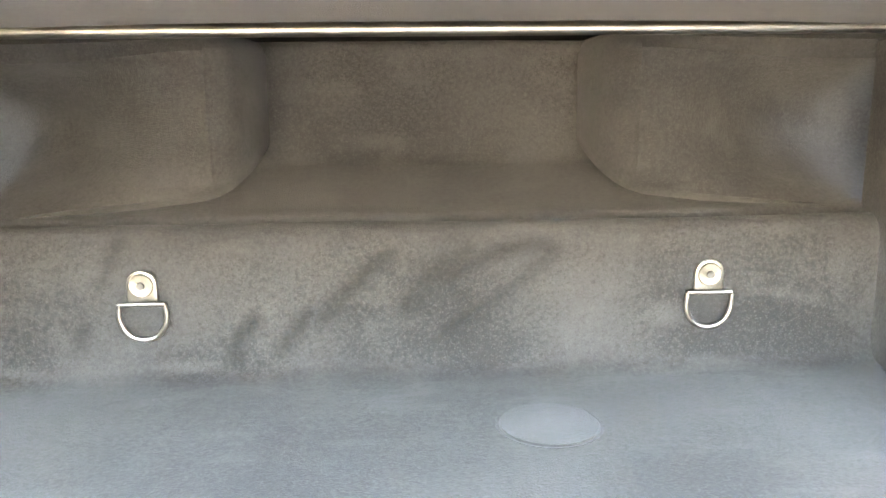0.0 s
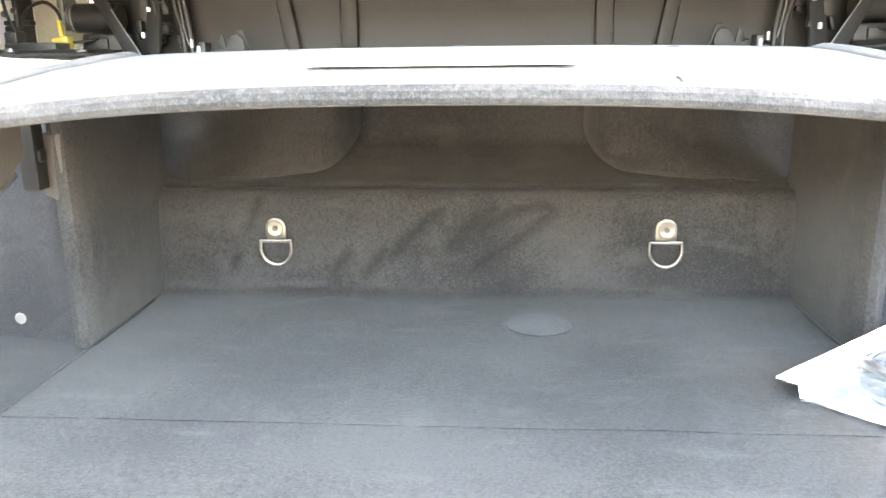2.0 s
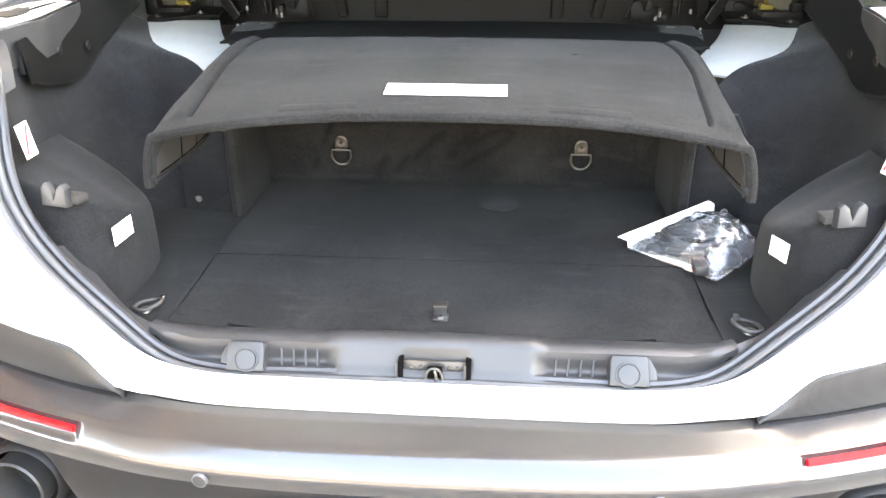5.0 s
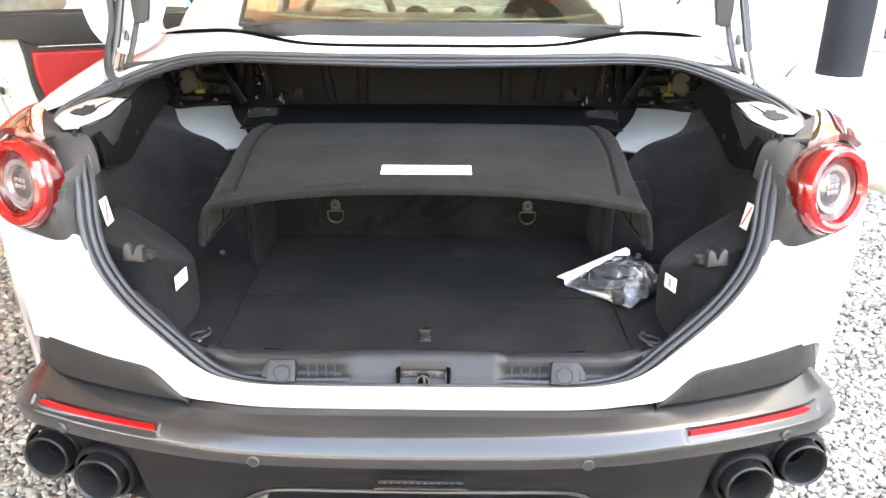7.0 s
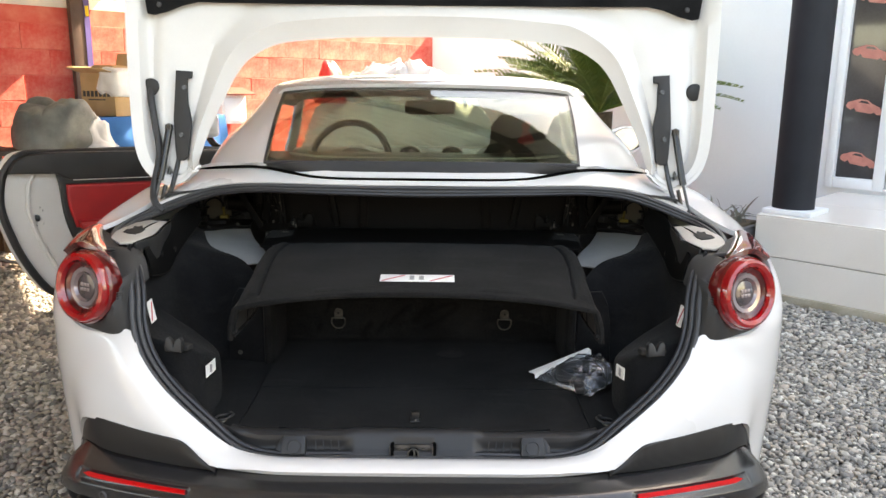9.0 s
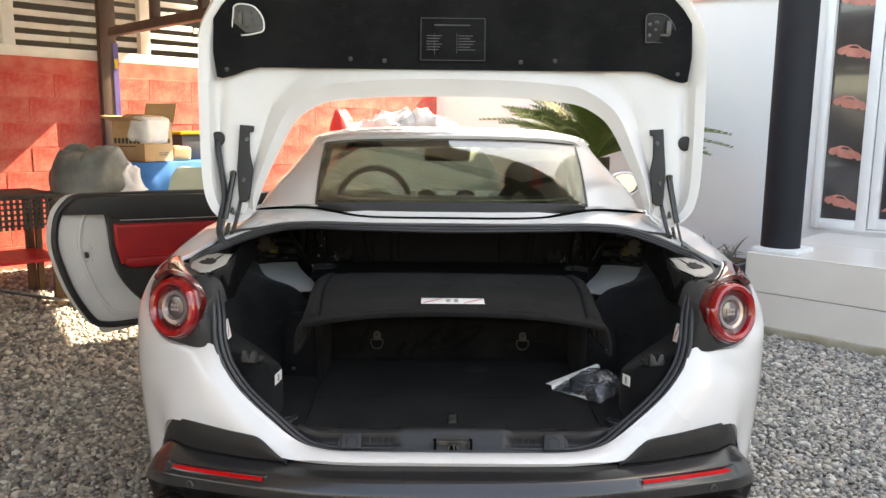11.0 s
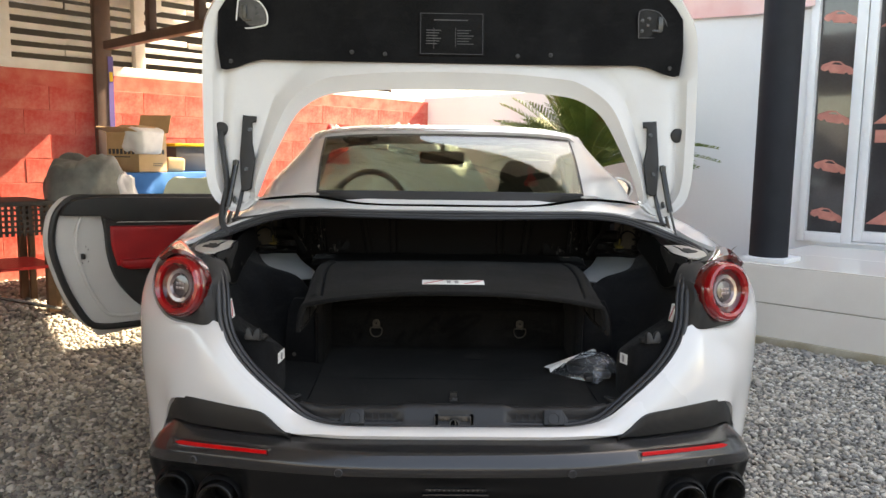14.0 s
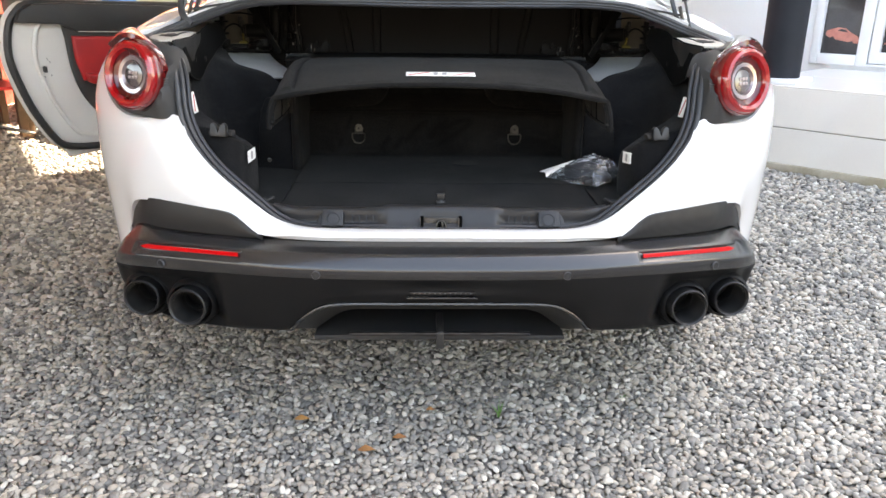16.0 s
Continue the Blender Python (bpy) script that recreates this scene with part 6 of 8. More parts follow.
ledge = [[(x * w, y, z) for x in np.linspace(-1, 1, 12)] for y, z, w in ((.66, 1.112, .40), (.80, 1.112, .44), (1.0, 1.10, .52), (1.35, 1.085, .62))]
part("parcel_shelf", shell(np.array(ledge), .01), BLACKHIDE, car, "black shelf behind the seats")


part("shelf_trim", tube([(-.42, .93, 1.125), (-.30, .90, 1.118), (0, .885, 1.115), (.30, .90, 1.118), (.42, .93, 1.125)], .004, 8, smooth=30), CREAM, car, "pale trim line behind the seats")


def seat(s):
    x = .37 * s
    rows = []
    for z, w, y, d in ((.42, .22, 1.75, .05), (.55, .25, 1.70, .07), (.75, .26, 1.62, .08), (.95, .24, 1.55, .07), (1.06, .17, 1.51, .055), (1.12, .13, 1.495, .045), (1.19, .125, 1.49, .04), (1.225, .09, 1.49, .02)):
        z, y = (z, y) if s > 0 else (.42 + (z - .42) * .80, y + .12)
        rows.append([(x + w * math.cos(a), y + d * math.sin(a) - .03 * abs(math.cos(a)), z) for a in np.linspace(0, 2 * math.pi, 25)])
    back = part("seat", shell(loft(rows, 30, 25), .01), BLACKHIDE, car, "black and red leather bucket seat")
    part("seat_cushion", crumple(block(x - .25, x + .25, 1.72, 2.22, .38, .54, .06, 4), .004, 8), LEATHER, back)
    part("headrest_insert", turned(block(-.085, .085, -.012, .012, -.05, .05, .02, 3), Matrix.Translation((x, 1.448 if s > 0 else 1.565, 1.165 if s > 0 else 1.015)) @ Matrix.Rotation(radians(-6), 4, "X")), LEATHER, back)


seat(1)
seat(-1)
dash_prof = [(2.42, .70), (2.36, .80), (2.35, .90), (2.38, .965), (2.45, .985), (2.60, .990), (2.80, .985)]
dash = part("dashboard", shell(np.array([cr([(x, y + .05 * (x / .7) ** 2, z) for y, z in dash_prof], 20) for x in np.linspace(-.72, .72, 24)]), .01, -1), BLACKHIDE, car, "black dashboard with two round vents")
band = np.array([cr([(x, 2.345 + .05 * (x / .7) ** 2, .88), (x, 2.340 + .05 * (x / .7) ** 2, .925), (x, 2.362 + .05 * (x / .7) ** 2, .962)], 6) for x in np.linspace(-.70, .70, 24)])
part("dash_band", shell(band, .006, -1), CREAM, dash, "pale leather dashboard band")
for x in (-.105, .105):
    m = Matrix.Translation((x, 2.325, .985)) @ Matrix.Rotation(radians(90), 4, "X")
    vent = part("round_vent", lathe([(.0001, -.02), (.040, -.015), (.044, .01), (.055, .014), (.060, .008), (.060, -.04)], m, 30), STEEL, dash, "round silver air vent")
    part("vent_core", lathe([(.0001, .004), (.020, .002), (.039, -.008)], m, 24), GLOSSY, vent)
hood = loft([[(-.55, 2.36, .96), (-.37, 2.33, 1.02), (-.20, 2.36, .96)], [(-.55, 2.46, .98), (-.37, 2.45, 1.03), (-.20, 2.46, .98)], [(-.52, 2.56, .985), (-.37, 2.56, 1.005), (-.22, 2.56, .985)]], 8, 12)
part("dial_hood", shell(hood, .008), BLACKHIDE, dash)
m = Matrix.Translation((-.37, 2.10, .995)) @ Matrix.Rotation(radians(68), 4, "X")
wheel_rim = [tuple(m @ Vector((.178 * math.cos(a), .178 * math.sin(a), 0))) for a in np.linspace(0, 2 * math.pi, 48, endpoint=False)]
steer = part("steering_wheel", tube(wheel_rim, .016, 10, closed=True), BLACKHIDE, car, "black leather steering wheel")
part("wheel_boss", turned(merged(lathe([(.0001, .02), (.05, .018), (.06, -.01)], Matrix.Identity(4), 24), block(-.165, .165, -.014, .014, -.008, .008, .003), block(-.014, .014, -.165, 0, -.008, .008, .003)), m), BLACKHIDE, steer)
part("wheel_badge", lathe([(.0001, .024), (.016, .023), (.017, .018)], m, 18), YELLOW, steer)
mir = part("rear_view_mirror", crumple(turned(block(-.115, .115, -.014, .014, -.033, .033, .020, 3), Matrix.Translation((0, 2.03, 1.238)) @ Matrix.Rotation(radians(8), 4, "Z")), .001, 10), GLOSSY, car, "black rear-view mirror")
part("mirror_glass", turned(block(-.100, .100, -.0155, -.0145, -.024, .024, 0), Matrix.Translation((0, 2.03, 1.238)) @ Matrix.Rotation(radians(8), 4, "Z")), GLOSSY, mir)
part("mirror_stem", tube([(0, 2.04, 1.265), (0, 2.03, 1.30), (0, 2.02, 1.315)], .012, 8), GLOSSY, mir)
part("headlining", shell(rf * [1, 1, 1] - np.array([0, 0, .03]), .004), MATTE, car)
part("headlining", mirrored(shell(rf * [1, 1, 1] - np.array([0, 0, .03]), .004)), MATTE, car)

# door mirror on the closed side
wing_mirror = part("door_mirror", sided(shell(loft([[(.985 + .09 * math.cos(a) * k, 2.42 + y, 1.075 + .062 * math.sin(a) * k) for a in np.linspace(0, 2 * math.pi, 21)] for k, y in ((.25, .13), (.75, .11), (1.0, .05), (1.02, .0), (.96, -.012), (.90, -.008))], 18, 24), .003), 1), WHITE, car, "white door mirror")
part("mirror_glass", slab([(.079 * math.cos(a), .055 * math.sin(a)) for a in np.linspace(0, 2 * math.pi, 28, endpoint=False)], Matrix.Translation((.985, 2.418, 1.075)) @ Matrix.Rotation(radians(10), 4, "Z") @ Matrix.Rotation(radians(90), 4, "X"), .003), MIRROR, wing_mirror)
part("mirror_arm", tube([(.82, 2.48, .985), (.88, 2.47, 1.01), (.95, 2.46, 1.035)], .018, 8, smooth=8), GLOSSY, wing_mirror)

# open door on the other side; its own frame: u from the hinge back to the latch edge, w towards the cabin
HINGE = Vector((-.915, 2.80, 0))
ANGLE = radians(47)
du_ = Vector((-math.sin(ANGLE), -math.cos(ANGLE), 0))
dw_ = Vector((math.cos(ANGLE), -math.sin(ANGLE), 0))


def dpt(u, w, z):
    return tuple(HINGE + du_ * u + dw_ * w + Vector((0, 0, z)))


# outline of the door seen square on: (u, z) from the front foot round by the latch edge to the front head
DOOR = [(.0, .36), (.45, .335), (.80, .335), (1.02, .335), (1.14, .345), (1.20, .375), (1.285, .52), (1.335, .66), (1.362, .79), (1.345, .92), (1.305, .985), (1.25, 1.022), (1.10, 1.022), (.50, 1.01), (.0, .97)]
dl = cr([(u, 0, z) for u, z in DOOR], 120)
ctr = np.array([.62, 0, .69])


def door_ring(k, w, dz=0.0):
    return [dpt(*(lambda q: (q[0], w, q[2] + dz))(ctr + (p - ctr) * k)) for p in dl]


outer_g = np.array([door_ring(k, -.075 - .045 * (1 - k * k)) for k in np.linspace(0, 1.0, 12)])
door = part("open_door", shell(outer_g, .006), WHITE, car, "open white door with red and black leather trim")
rim_g = np.array([door_ring(1.0, -.075), door_ring(1.006, -.06), door_ring(1.0, -.045), door_ring(.994, -.03), door_ring(.985, -.02), door_ring(.955, -.015), door_ring(.93, -.010)])
part("door_edge", shell(rim_g, .004), WHITE_IN, door, "white painted door edge")
part("door_seal", tube(np.array(door_ring(.975, -.006)), .017, 8, closed=True), RUBBER, door, "black rubber door seal")
inner_g = np.array([door_ring(k, .0 - .012 * (k > .9)) for k in np.linspace(0, .945, 12)])
part("door_inner_panel", shell(inner_g, .005, -1), WHITE_IN, door)
part("panel_bead", tube(np.array(door_ring(.83, .004))[14:84], .010, 8), WHITE_IN, door, "pressed bead in the door panel")


def trim(name, outline, w0, w1, mat_, lab="", bevel=.008):
    m = Matrix((Vector((*du_, 0)), Vector((0, 0, 1, 0)), Vector((*dw_, 0)), Vector((0, 0, 0, 1)))).transposed()
    m.translation = HINGE + dw_ * w0
    return part(name, slab([tuple(p[:2]) for p in outline], m, w1 - w0, bevel, 3), mat_, door, lab)


curve2 = lambda pts, n: [(p[0], p[1]) for p in cr([(a, b, 0) for a, b in pts], n)]
trim("lower_trim", curve2([(1.10, .86), (1.085, .70), (1.04, .575), (.93, .445), (.82, .395), (.60, .375), (.30, .375), (.05, .40)], 34) + [(.05, .92), (1.11, .92)], .000, .030, BLACKHIDE, "black leather lower door trim")
trim("upper_trim", [(.02, .855), (.95, .888), (1.06, .893), (1.12, .925), (1.31, .935), (1.285, .985), (1.235, 1.014), (1.10, 1.02), (.02, .985)], .004, .055, BLACKHIDE, "black leather door top")
trim("red_panel", curve2([(1.075, .872), (1.072, .77), (1.045, .665)], 8) + [(.60, .630), (.10, .61), (.05, .835)], .010, .046, LEATHER, "red leather door panel", .014)
trim("armrest", curve2([(1.04, .700), (1.03, .660), (.99, .645)], 6) + [(.45, .63), (.10, .625), (.10, .665), (.5, .685)], .020, .085, LEATHER, "red leather armrest", .016)
trim("door_pocket", [(.90, .51), (.84, .485), (.30, .46), (.10, .46), (.10, .54), (.88, .565)], .012, .05, BLACKHIDE, "", .012)
part("pocket_trim", tube([dpt(.90, .052, .567), dpt(.5, .054, .553), dpt(.12, .052, .542)], .0022, 6), STEEL, door)
part("trim_stitch", tube([dpt(1.05, .058, .892), dpt(.5, .058, .873), dpt(.05, .058, .858)], .0016, 6), PAPER, door, "pale stitching")
trim("skin_corner", [(.70, .322), (1.06, .300), (1.105, .294), (1.128, .300), (1.165, .362), (1.05, .348), (.70, .345)], -.080, -.050, WHITE_IN, "white lower corner of the door skin", .006)
mm = Matrix((Vector((*du_, 0)), Vector((*dw_, 0)), Vector((0, 0, 1, 0)), Vector((0, 0, 0, 1)))).transposed()
mm.translation = Vector(dpt(.30, -.15, 1.115))
left_mirror = part("door_mirror", turned(crumple(block(-.055, .075, -.115, .095, -.068, .068, .030, 4), .003, 9), mm), WHITE, door, "white door mirror on the open door")
part("mirror_glass", turned(block(.0755, .0785, -.098, .078, -.052, .052, .012, 2), mm), GLOSSY, left_mirror, "dark mirror glass")
part("mirror_arm", tube([dpt(.26, -.05, .99), dpt(.28, -.09, 1.02), dpt(.29, -.12, 1.06)], .018, 8, smooth=8), GLOSSY, left_mirror)
striker = part("door_latch", turned(merged(block(-.028, .028, -.006, .006, -.014, .014, .003), block(-.05, -.038, -.004, .004, .02, .03, .001), block(-.05, -.04, -.004, .004, -.03, -.02, .001)), Matrix.Translation(dpt(1.205, .002, .725)) @ Matrix.Rotation(-ANGLE, 4, "Z")), DARKSTEEL, door, "dark door latch")
for du2, dz in ((-.03, .03), (-.03, -.03), (.0, -.035), (-.02, .045)):
    part("latch_screw", lathe([(.0001, .003), (.005, .002), (.006, 0)], Matrix.Translation(dpt(1.205 + du2, -.003, .725 + dz)) @ Matrix.Rotation(-ANGLE, 4, "Z") @ Matrix.Rotation(radians(90), 4, "X"), 10), DARKSTEEL, striker)

# ---- the yard ----
R2 = math.sqrt(2)


def yard(a, b, z):
    """Yard metres: a along the red wall (towards the building), b towards the red wall."""
    return ((a - b) / R2, (a + b) / R2, z)


YARD = Matrix.Rotation(radians(45), 4, "Z")          # x axis -> a, y axis -> b


def ground_z(x, y):
    t = min(1, max(0, ((y - x) - 4.0) / 2.6))
    return .20 * t * t * (3 - 2 * t) + .010 * noise.noise(Vector((x * .8, y * .8, 0)))


PAINT_RED = material("red_wall_paint", (0.58, 0.052, 0.038), (0.64, 0.175, 0.135), rough=0.8, scale=5, fine=40, bump=0.8, bump_scale=70, per_piece=0.05)
MORTAR = material("red_painted_mortar", (0.60, 0.09, 0.065), (0.66, 0.18, 0.14), rough=0.85, scale=8, fine=120, bump=0.8, bump_scale=120)
PLASTER = material("white_plaster", (0.80, 0.81, 0.82), (0.74, 0.75, 0.76), rough=0.8, scale=1.2, fine=60, bump=0.25, bump_scale=60, mix=0.7)
TILE = material("pale_porch_tile", (0.80, 0.76, 0.70), (0.73, 0.685, 0.63), rough=0.25, scale=2.0, fine=120, mix=0.8, per_piece=0.04)
KERB = material("stained_concrete", (0.48, 0.43, 0.34), (0.36, 0.31, 0.22), rough=0.85, scale=6, fine=90, bump=0.5, bump_scale=80)
COLUMN = material("navy_black_paint", (0.013, 0.0145, 0.019), (0.018, 0.020, 0.026), spec=0.3, rough=0.7, scale=5, fine=200, bump=0.1)
FRAME = material("white_door_frame", (0.78, 0.79, 0.80), (0.72, 0.73, 0.74), rough=0.35, scale=5, fine=200, mix=0.6)
DARKGLASS = material("dark_printed_glass", (0.040, 0.036, 0.038), (0.065, 0.060, 0.062), rough=0.12, scale=2.0, fine=60, coat=0.6)
PINK = material("faded_pink_cloth", (0.86, 0.58, 0.56), (0.80, 0.47, 0.45), rough=0.8, scale=4, fine=300, bump=0.2)
PINKPRINT = material("salmon_print", (0.62, 0.24, 0.19), (0.48, 0.16, 0.13), rough=0.4, scale=14, fine=100)
YELLOWCLOTH = material("yellow_cloth", (0.86, 0.74, 0.16), (0.80, 0.66, 0.14), rough=0.8, scale=6, fine=300)
BROWN = material("brown_painted_steel", (0.10, 0.055, 0.04), (0.07, 0.04, 0.032), rough=0.55, scale=6, fine=120, bump=0.2)
PURPLE = material("purple_paint", (0.11, 0.08, 0.30), (0.085, 0.06, 0.22), rough=0.55, scale=6, fine=120)
SHEETMETAL = material("weathered_roof_sheet", (0.86, 0.80, 0.72), (0.78, 0.70, 0.61), rough=0.45, scale=2.5, fine=80, bump=0.2, bump_scale=40)
def see_through(mt, share, colour):
    """A thin sheet that passes a share of the light scattered."""
    n, l = mt.node_tree.nodes, mt.node_tree.links
    tl, mx = n.new("ShaderNodeBsdfTranslucent"), n.new("ShaderNodeMixShader")
    tl.inputs["Color"].default_value = (*colour, 1)
    mx.inputs[0].default_value = share
    l.new(n["Principled BSDF"].outputs[0], mx.inputs[1])
    l.new(tl.outputs[0], mx.inputs[2])
    l.new(mx.outputs[0], n["Material Output"].inputs["Surface"])


see_through(SHEETMETAL, 0.045, (.92, .87, .80))
SLAT = material("white_fence_paint", (0.84, 0.82, 0.78), (0.74, 0.71, 0.66), rough=0.65, scale=6, fine=120, bump=0.2)
# near-black without gloss: stands for shade behind the fence and the glass door
SHADEBLACK = material("near_black_for_shade", (0.012, 0.011, 0.010), (0.02, 0.018, 0.016), rough=1.0, spec=0.0, scale=3, fine=60)
CARDBOARD = material("brown_cardboard", (0.48, 0.32, 0.17), (0.40, 0.26, 0.13), rough=0.8, scale=7, fine=160, bump=0.15)
BLUECLOTH = material("blue_tablecloth", (0.012, 0.16, 0.46), (0.008, 0.11, 0.36), rough=0.7, scale=5, fine=400, bump=0.2)
TARP = material("grey_green_tarp", (0.19, 0.205, 0.19), (0.085, 0.093, 0.088), rough=0.55, scale=6, fine=200, bump=0.2)
WHITESHEET = material("white_plastic_sheet", (0.70, 0.70, 0.70), (0.52, 0.52, 0.53), rough=0.5, scale=6, fine=200)
CHAIR = material("pale_green_plastic", (0.50, 0.55, 0.46), (0.44, 0.49, 0.41), rough=0.45, scale=6, fine=200)
RATTAN = material("dark_woven_rattan", (0.030, 0.024, 0.020), (0.05, 0.04, 0.033), rough=0.6, scale=40, fine=300, bump=0.5, bump_scale=160)
TIMBER = material("brown_timber", (0.16, 0.085, 0.045), (0.11, 0.06, 0.03), rough=0.65, scale=10, fine=90, bump=0.3)
REDPLASTIC = material("red_plastic", (0.60, 0.03, 0.03), (0.5, 0.03, 0.03), rough=0.4)
DARKBIN = material("dark_grey_plastic", (0.05, 0.05, 0.055), (0.07, 0.07, 0.075), rough=0.5)
LEAF = material("palm_leaf", (0.10, 0.17, 0.04), (0.20, 0.24, 0.06), rough=0.5, scale=9, fine=80, spec=0.4)
LEAFDRY = material("dry_frond", (0.30, 0.19, 0.06), (0.22, 0.13, 0.05), rough=0.7, scale=9, fine=80)
AGAVE = material("purple_grey_leaf", (0.10, 0.10, 0.075), (0.16, 0.13, 0.11), rough=0.5, scale=9, fine=80)
TRUNK = material("fibrous_trunk", (0.10, 0.07, 0.04), (0.06, 0.04, 0.025), rough=0.9, scale=20, fine=120, bump=1.0, bump_scale=60)
GRASS = material("grass_blade", (0.07, 0.20, 0.03), (0.10, 0.24, 0.04), rough=0.5)
DRYLEAF = material("dry_leaf", (0.32, 0.12, 0.05), (0.42, 0.22, 0.07), rough=0.7)


def gravel_material(name):
    mt = material(name, (0.36, 0.34, 0.31), (0.24, 0.23, 0.22), rough=0.75, scale=60, fine=400, bump=0.3)
    n, l = mt.node_tree.nodes, mt.node_tree.links
    p = n["Principled BSDF"]
    geo, rp = n.new("ShaderNodeNewGeometry"), n.new("ShaderNodeValToRGB")
    e = rp.color_ramp.elements
    for i, (pos, c) in enumerate(((0, (.170, .162, .152)), (.25, (.30, .283, .258)), (.5, (.42, .382, .332)), (.7, (.50, .435, .362)), (.88, (.60, .555, .485)), (1, (.76, .72, .64)))):
        el = e[i] if i < 2 else e.new(pos)
        el.position, el.color = pos, (*c, 1)
    l.new(geo.outputs["Random Per Island"], rp.inputs["Fac"])
    old = p.inputs["Base Color"].links[0].from_socket
    mx = n.new("ShaderNodeMix")
    mx.data_type, mx.blend_type = "RGBA", "MULTIPLY"
    mx.inputs["Factor"].default_value = 0.22
    l.new(rp.outputs["Color"], mx.inputs["A"])
    l.new(old, mx.inputs["B"])
    l.new(mx.outputs["Result"], p.inputs["Base Color"])
    return mt


GRAVEL = gravel_material("river_gravel")
GRIT = material("gravel_bed", (0.30, 0.275, 0.245), (0.13, 0.12, 0.11), rough=0.9, scale=9, fine=55, bump=3.0, bump_scale=45, speck=1.2)

# ground sheet
axis = lambda c: np.unique(np.round(np.r_[np.linspace(-400, -14, 10), np.linspace(-12, -5, 8), np.linspace(-4.6, 4.6, 42), np.linspace(5, 12, 8), np.linspace(14, 400, 10)] + c, 4))
gx, gy = axis(-.5), axis(2.5)
gv = [(x, y, ground_z(x, y) - .006) for y in gy for x in gx]
gf = [(j * len(gx) + i, j * len(gx) + i + 1, (j + 1) * len(gx) + i + 1, (j + 1) * len(gx) + i) for j in range(len(gy) - 1) for i in range(len(gx) - 1)]
me = bpy.data.meshes.new("ground")
me.from_pydata(gv, [], gf)
me.materials.append(GRIT)
ground = tagged(new("ground", me), "bed of grey gravel under the car", "ground", kind="structure")


def stones(name, boxes, label, seed, subdiv):
    """Loose pebbles over the ground, one sheet of many small lumps."""
    rng = np.random.default_rng(seed)
    bm = bmesh.new()
    bmesh.ops.create_icosphere(bm, subdivisions=subdiv, radius=1)
    base = np.array([v.co[:] for v in bm.verts])
    tri = np.array([[v.index for v in q.verts] for q in bm.faces])
    bm.free()
    pos, size = [], []
    for x0, x1, y0, y1, step, keep in boxes:
        xs, ys = np.meshgrid(np.arange(x0, x1, step), np.arange(y0, y1, step * .82))
        xs = xs + (np.arange(xs.shape[0])[:, None] % 2) * step * .5
        p = np.stack([xs.ravel(), ys.ravel()], 1) + rng.uniform(-.42, .42, (xs.size, 2)) * step
        ok = np.array([keep(x, y) for x, y in p])
        pos.append(p[ok])
        size.append(np.full(ok.sum(), step))
    pos, size = np.vstack(pos), np.concatenate(size)
    n = len(pos)
    r = size * np.clip(rng.lognormal(-.50, .26, n), .34, 1.0)
    sc = np.stack([r * rng.uniform(.85, 1.3, n), r * rng.uniform(.6, .95, n), r * rng.uniform(.38, .68, n)], 1)
    an = rng.uniform(0, 2 * math.pi, n)
    tx, ty = rng.normal(0, .35, n), rng.normal(0, .35, n)
    lump = 1 + rng.uniform(-.16, .16, (n, len(base)))
    v = base[None] * lump[:, :, None] * sc[:, None, :]
    c, s_ = np.cos(tx)[:, None], np.sin(tx)[:, None]
    v = np.stack([v[..., 0], v[..., 1] * c - v[..., 2] * s_, v[..., 1] * s_ + v[..., 2] * c], 2)
    c, s_ = np.cos(ty)[:, None], np.sin(ty)[:, None]
    v = np.stack([v[..., 0] * c + v[..., 2] * s_, v[..., 1], -v[..., 0] * s_ + v[..., 2] * c], 2)
    c, s_ = np.cos(an)[:, None], np.sin(an)[:, None]
    v = np.stack([v[..., 0] * c - v[..., 1] * s_, v[..., 0] * s_ + v[..., 1] * c, v[..., 2]], 2)
    z = np.array([ground_z(x, y) for x, y in pos]) + rng.uniform(-.004, .006, n)
    v += np.stack([pos[:, 0], pos[:, 1], z], 1)[:, None, :]
    f = (tri[None] + (np.arange(n) * len(base))[:, None, None]).reshape(-1, 3)
    me = bpy.data.meshes.new(name)
    me.vertices.add(n * len(base))
    me.vertices.foreach_set("co", v.reshape(-1).astype(np.float32))
    me.loops.add(len(f) * 3)
    me.loops.foreach_set("vertex_index", f.reshape(-1).astype(np.int32))
    me.polygons.add(len(f))
    me.polygons.foreach_set("loop_start", np.arange(0, len(f) * 3, 3, dtype=np.int32))
    me.polygons.foreach_set("use_smooth", np.ones(len(f), dtype=bool))
    me.update(calc_edges=True)
    me.materials.append(GRAVEL)
    return tagged(new(name, me), label, "gravel", kind="stuff")


on_yard = lambda x, y: x + y < 5.42 and y - x < 7.7
stones("gravel_near", [(-1.75, 1.75, -.62, .92, .0148, lambda x, y: abs(x) < 1.05 + .35 * (y + .6))], "grey and tan river gravel behind the car", 3, 2)
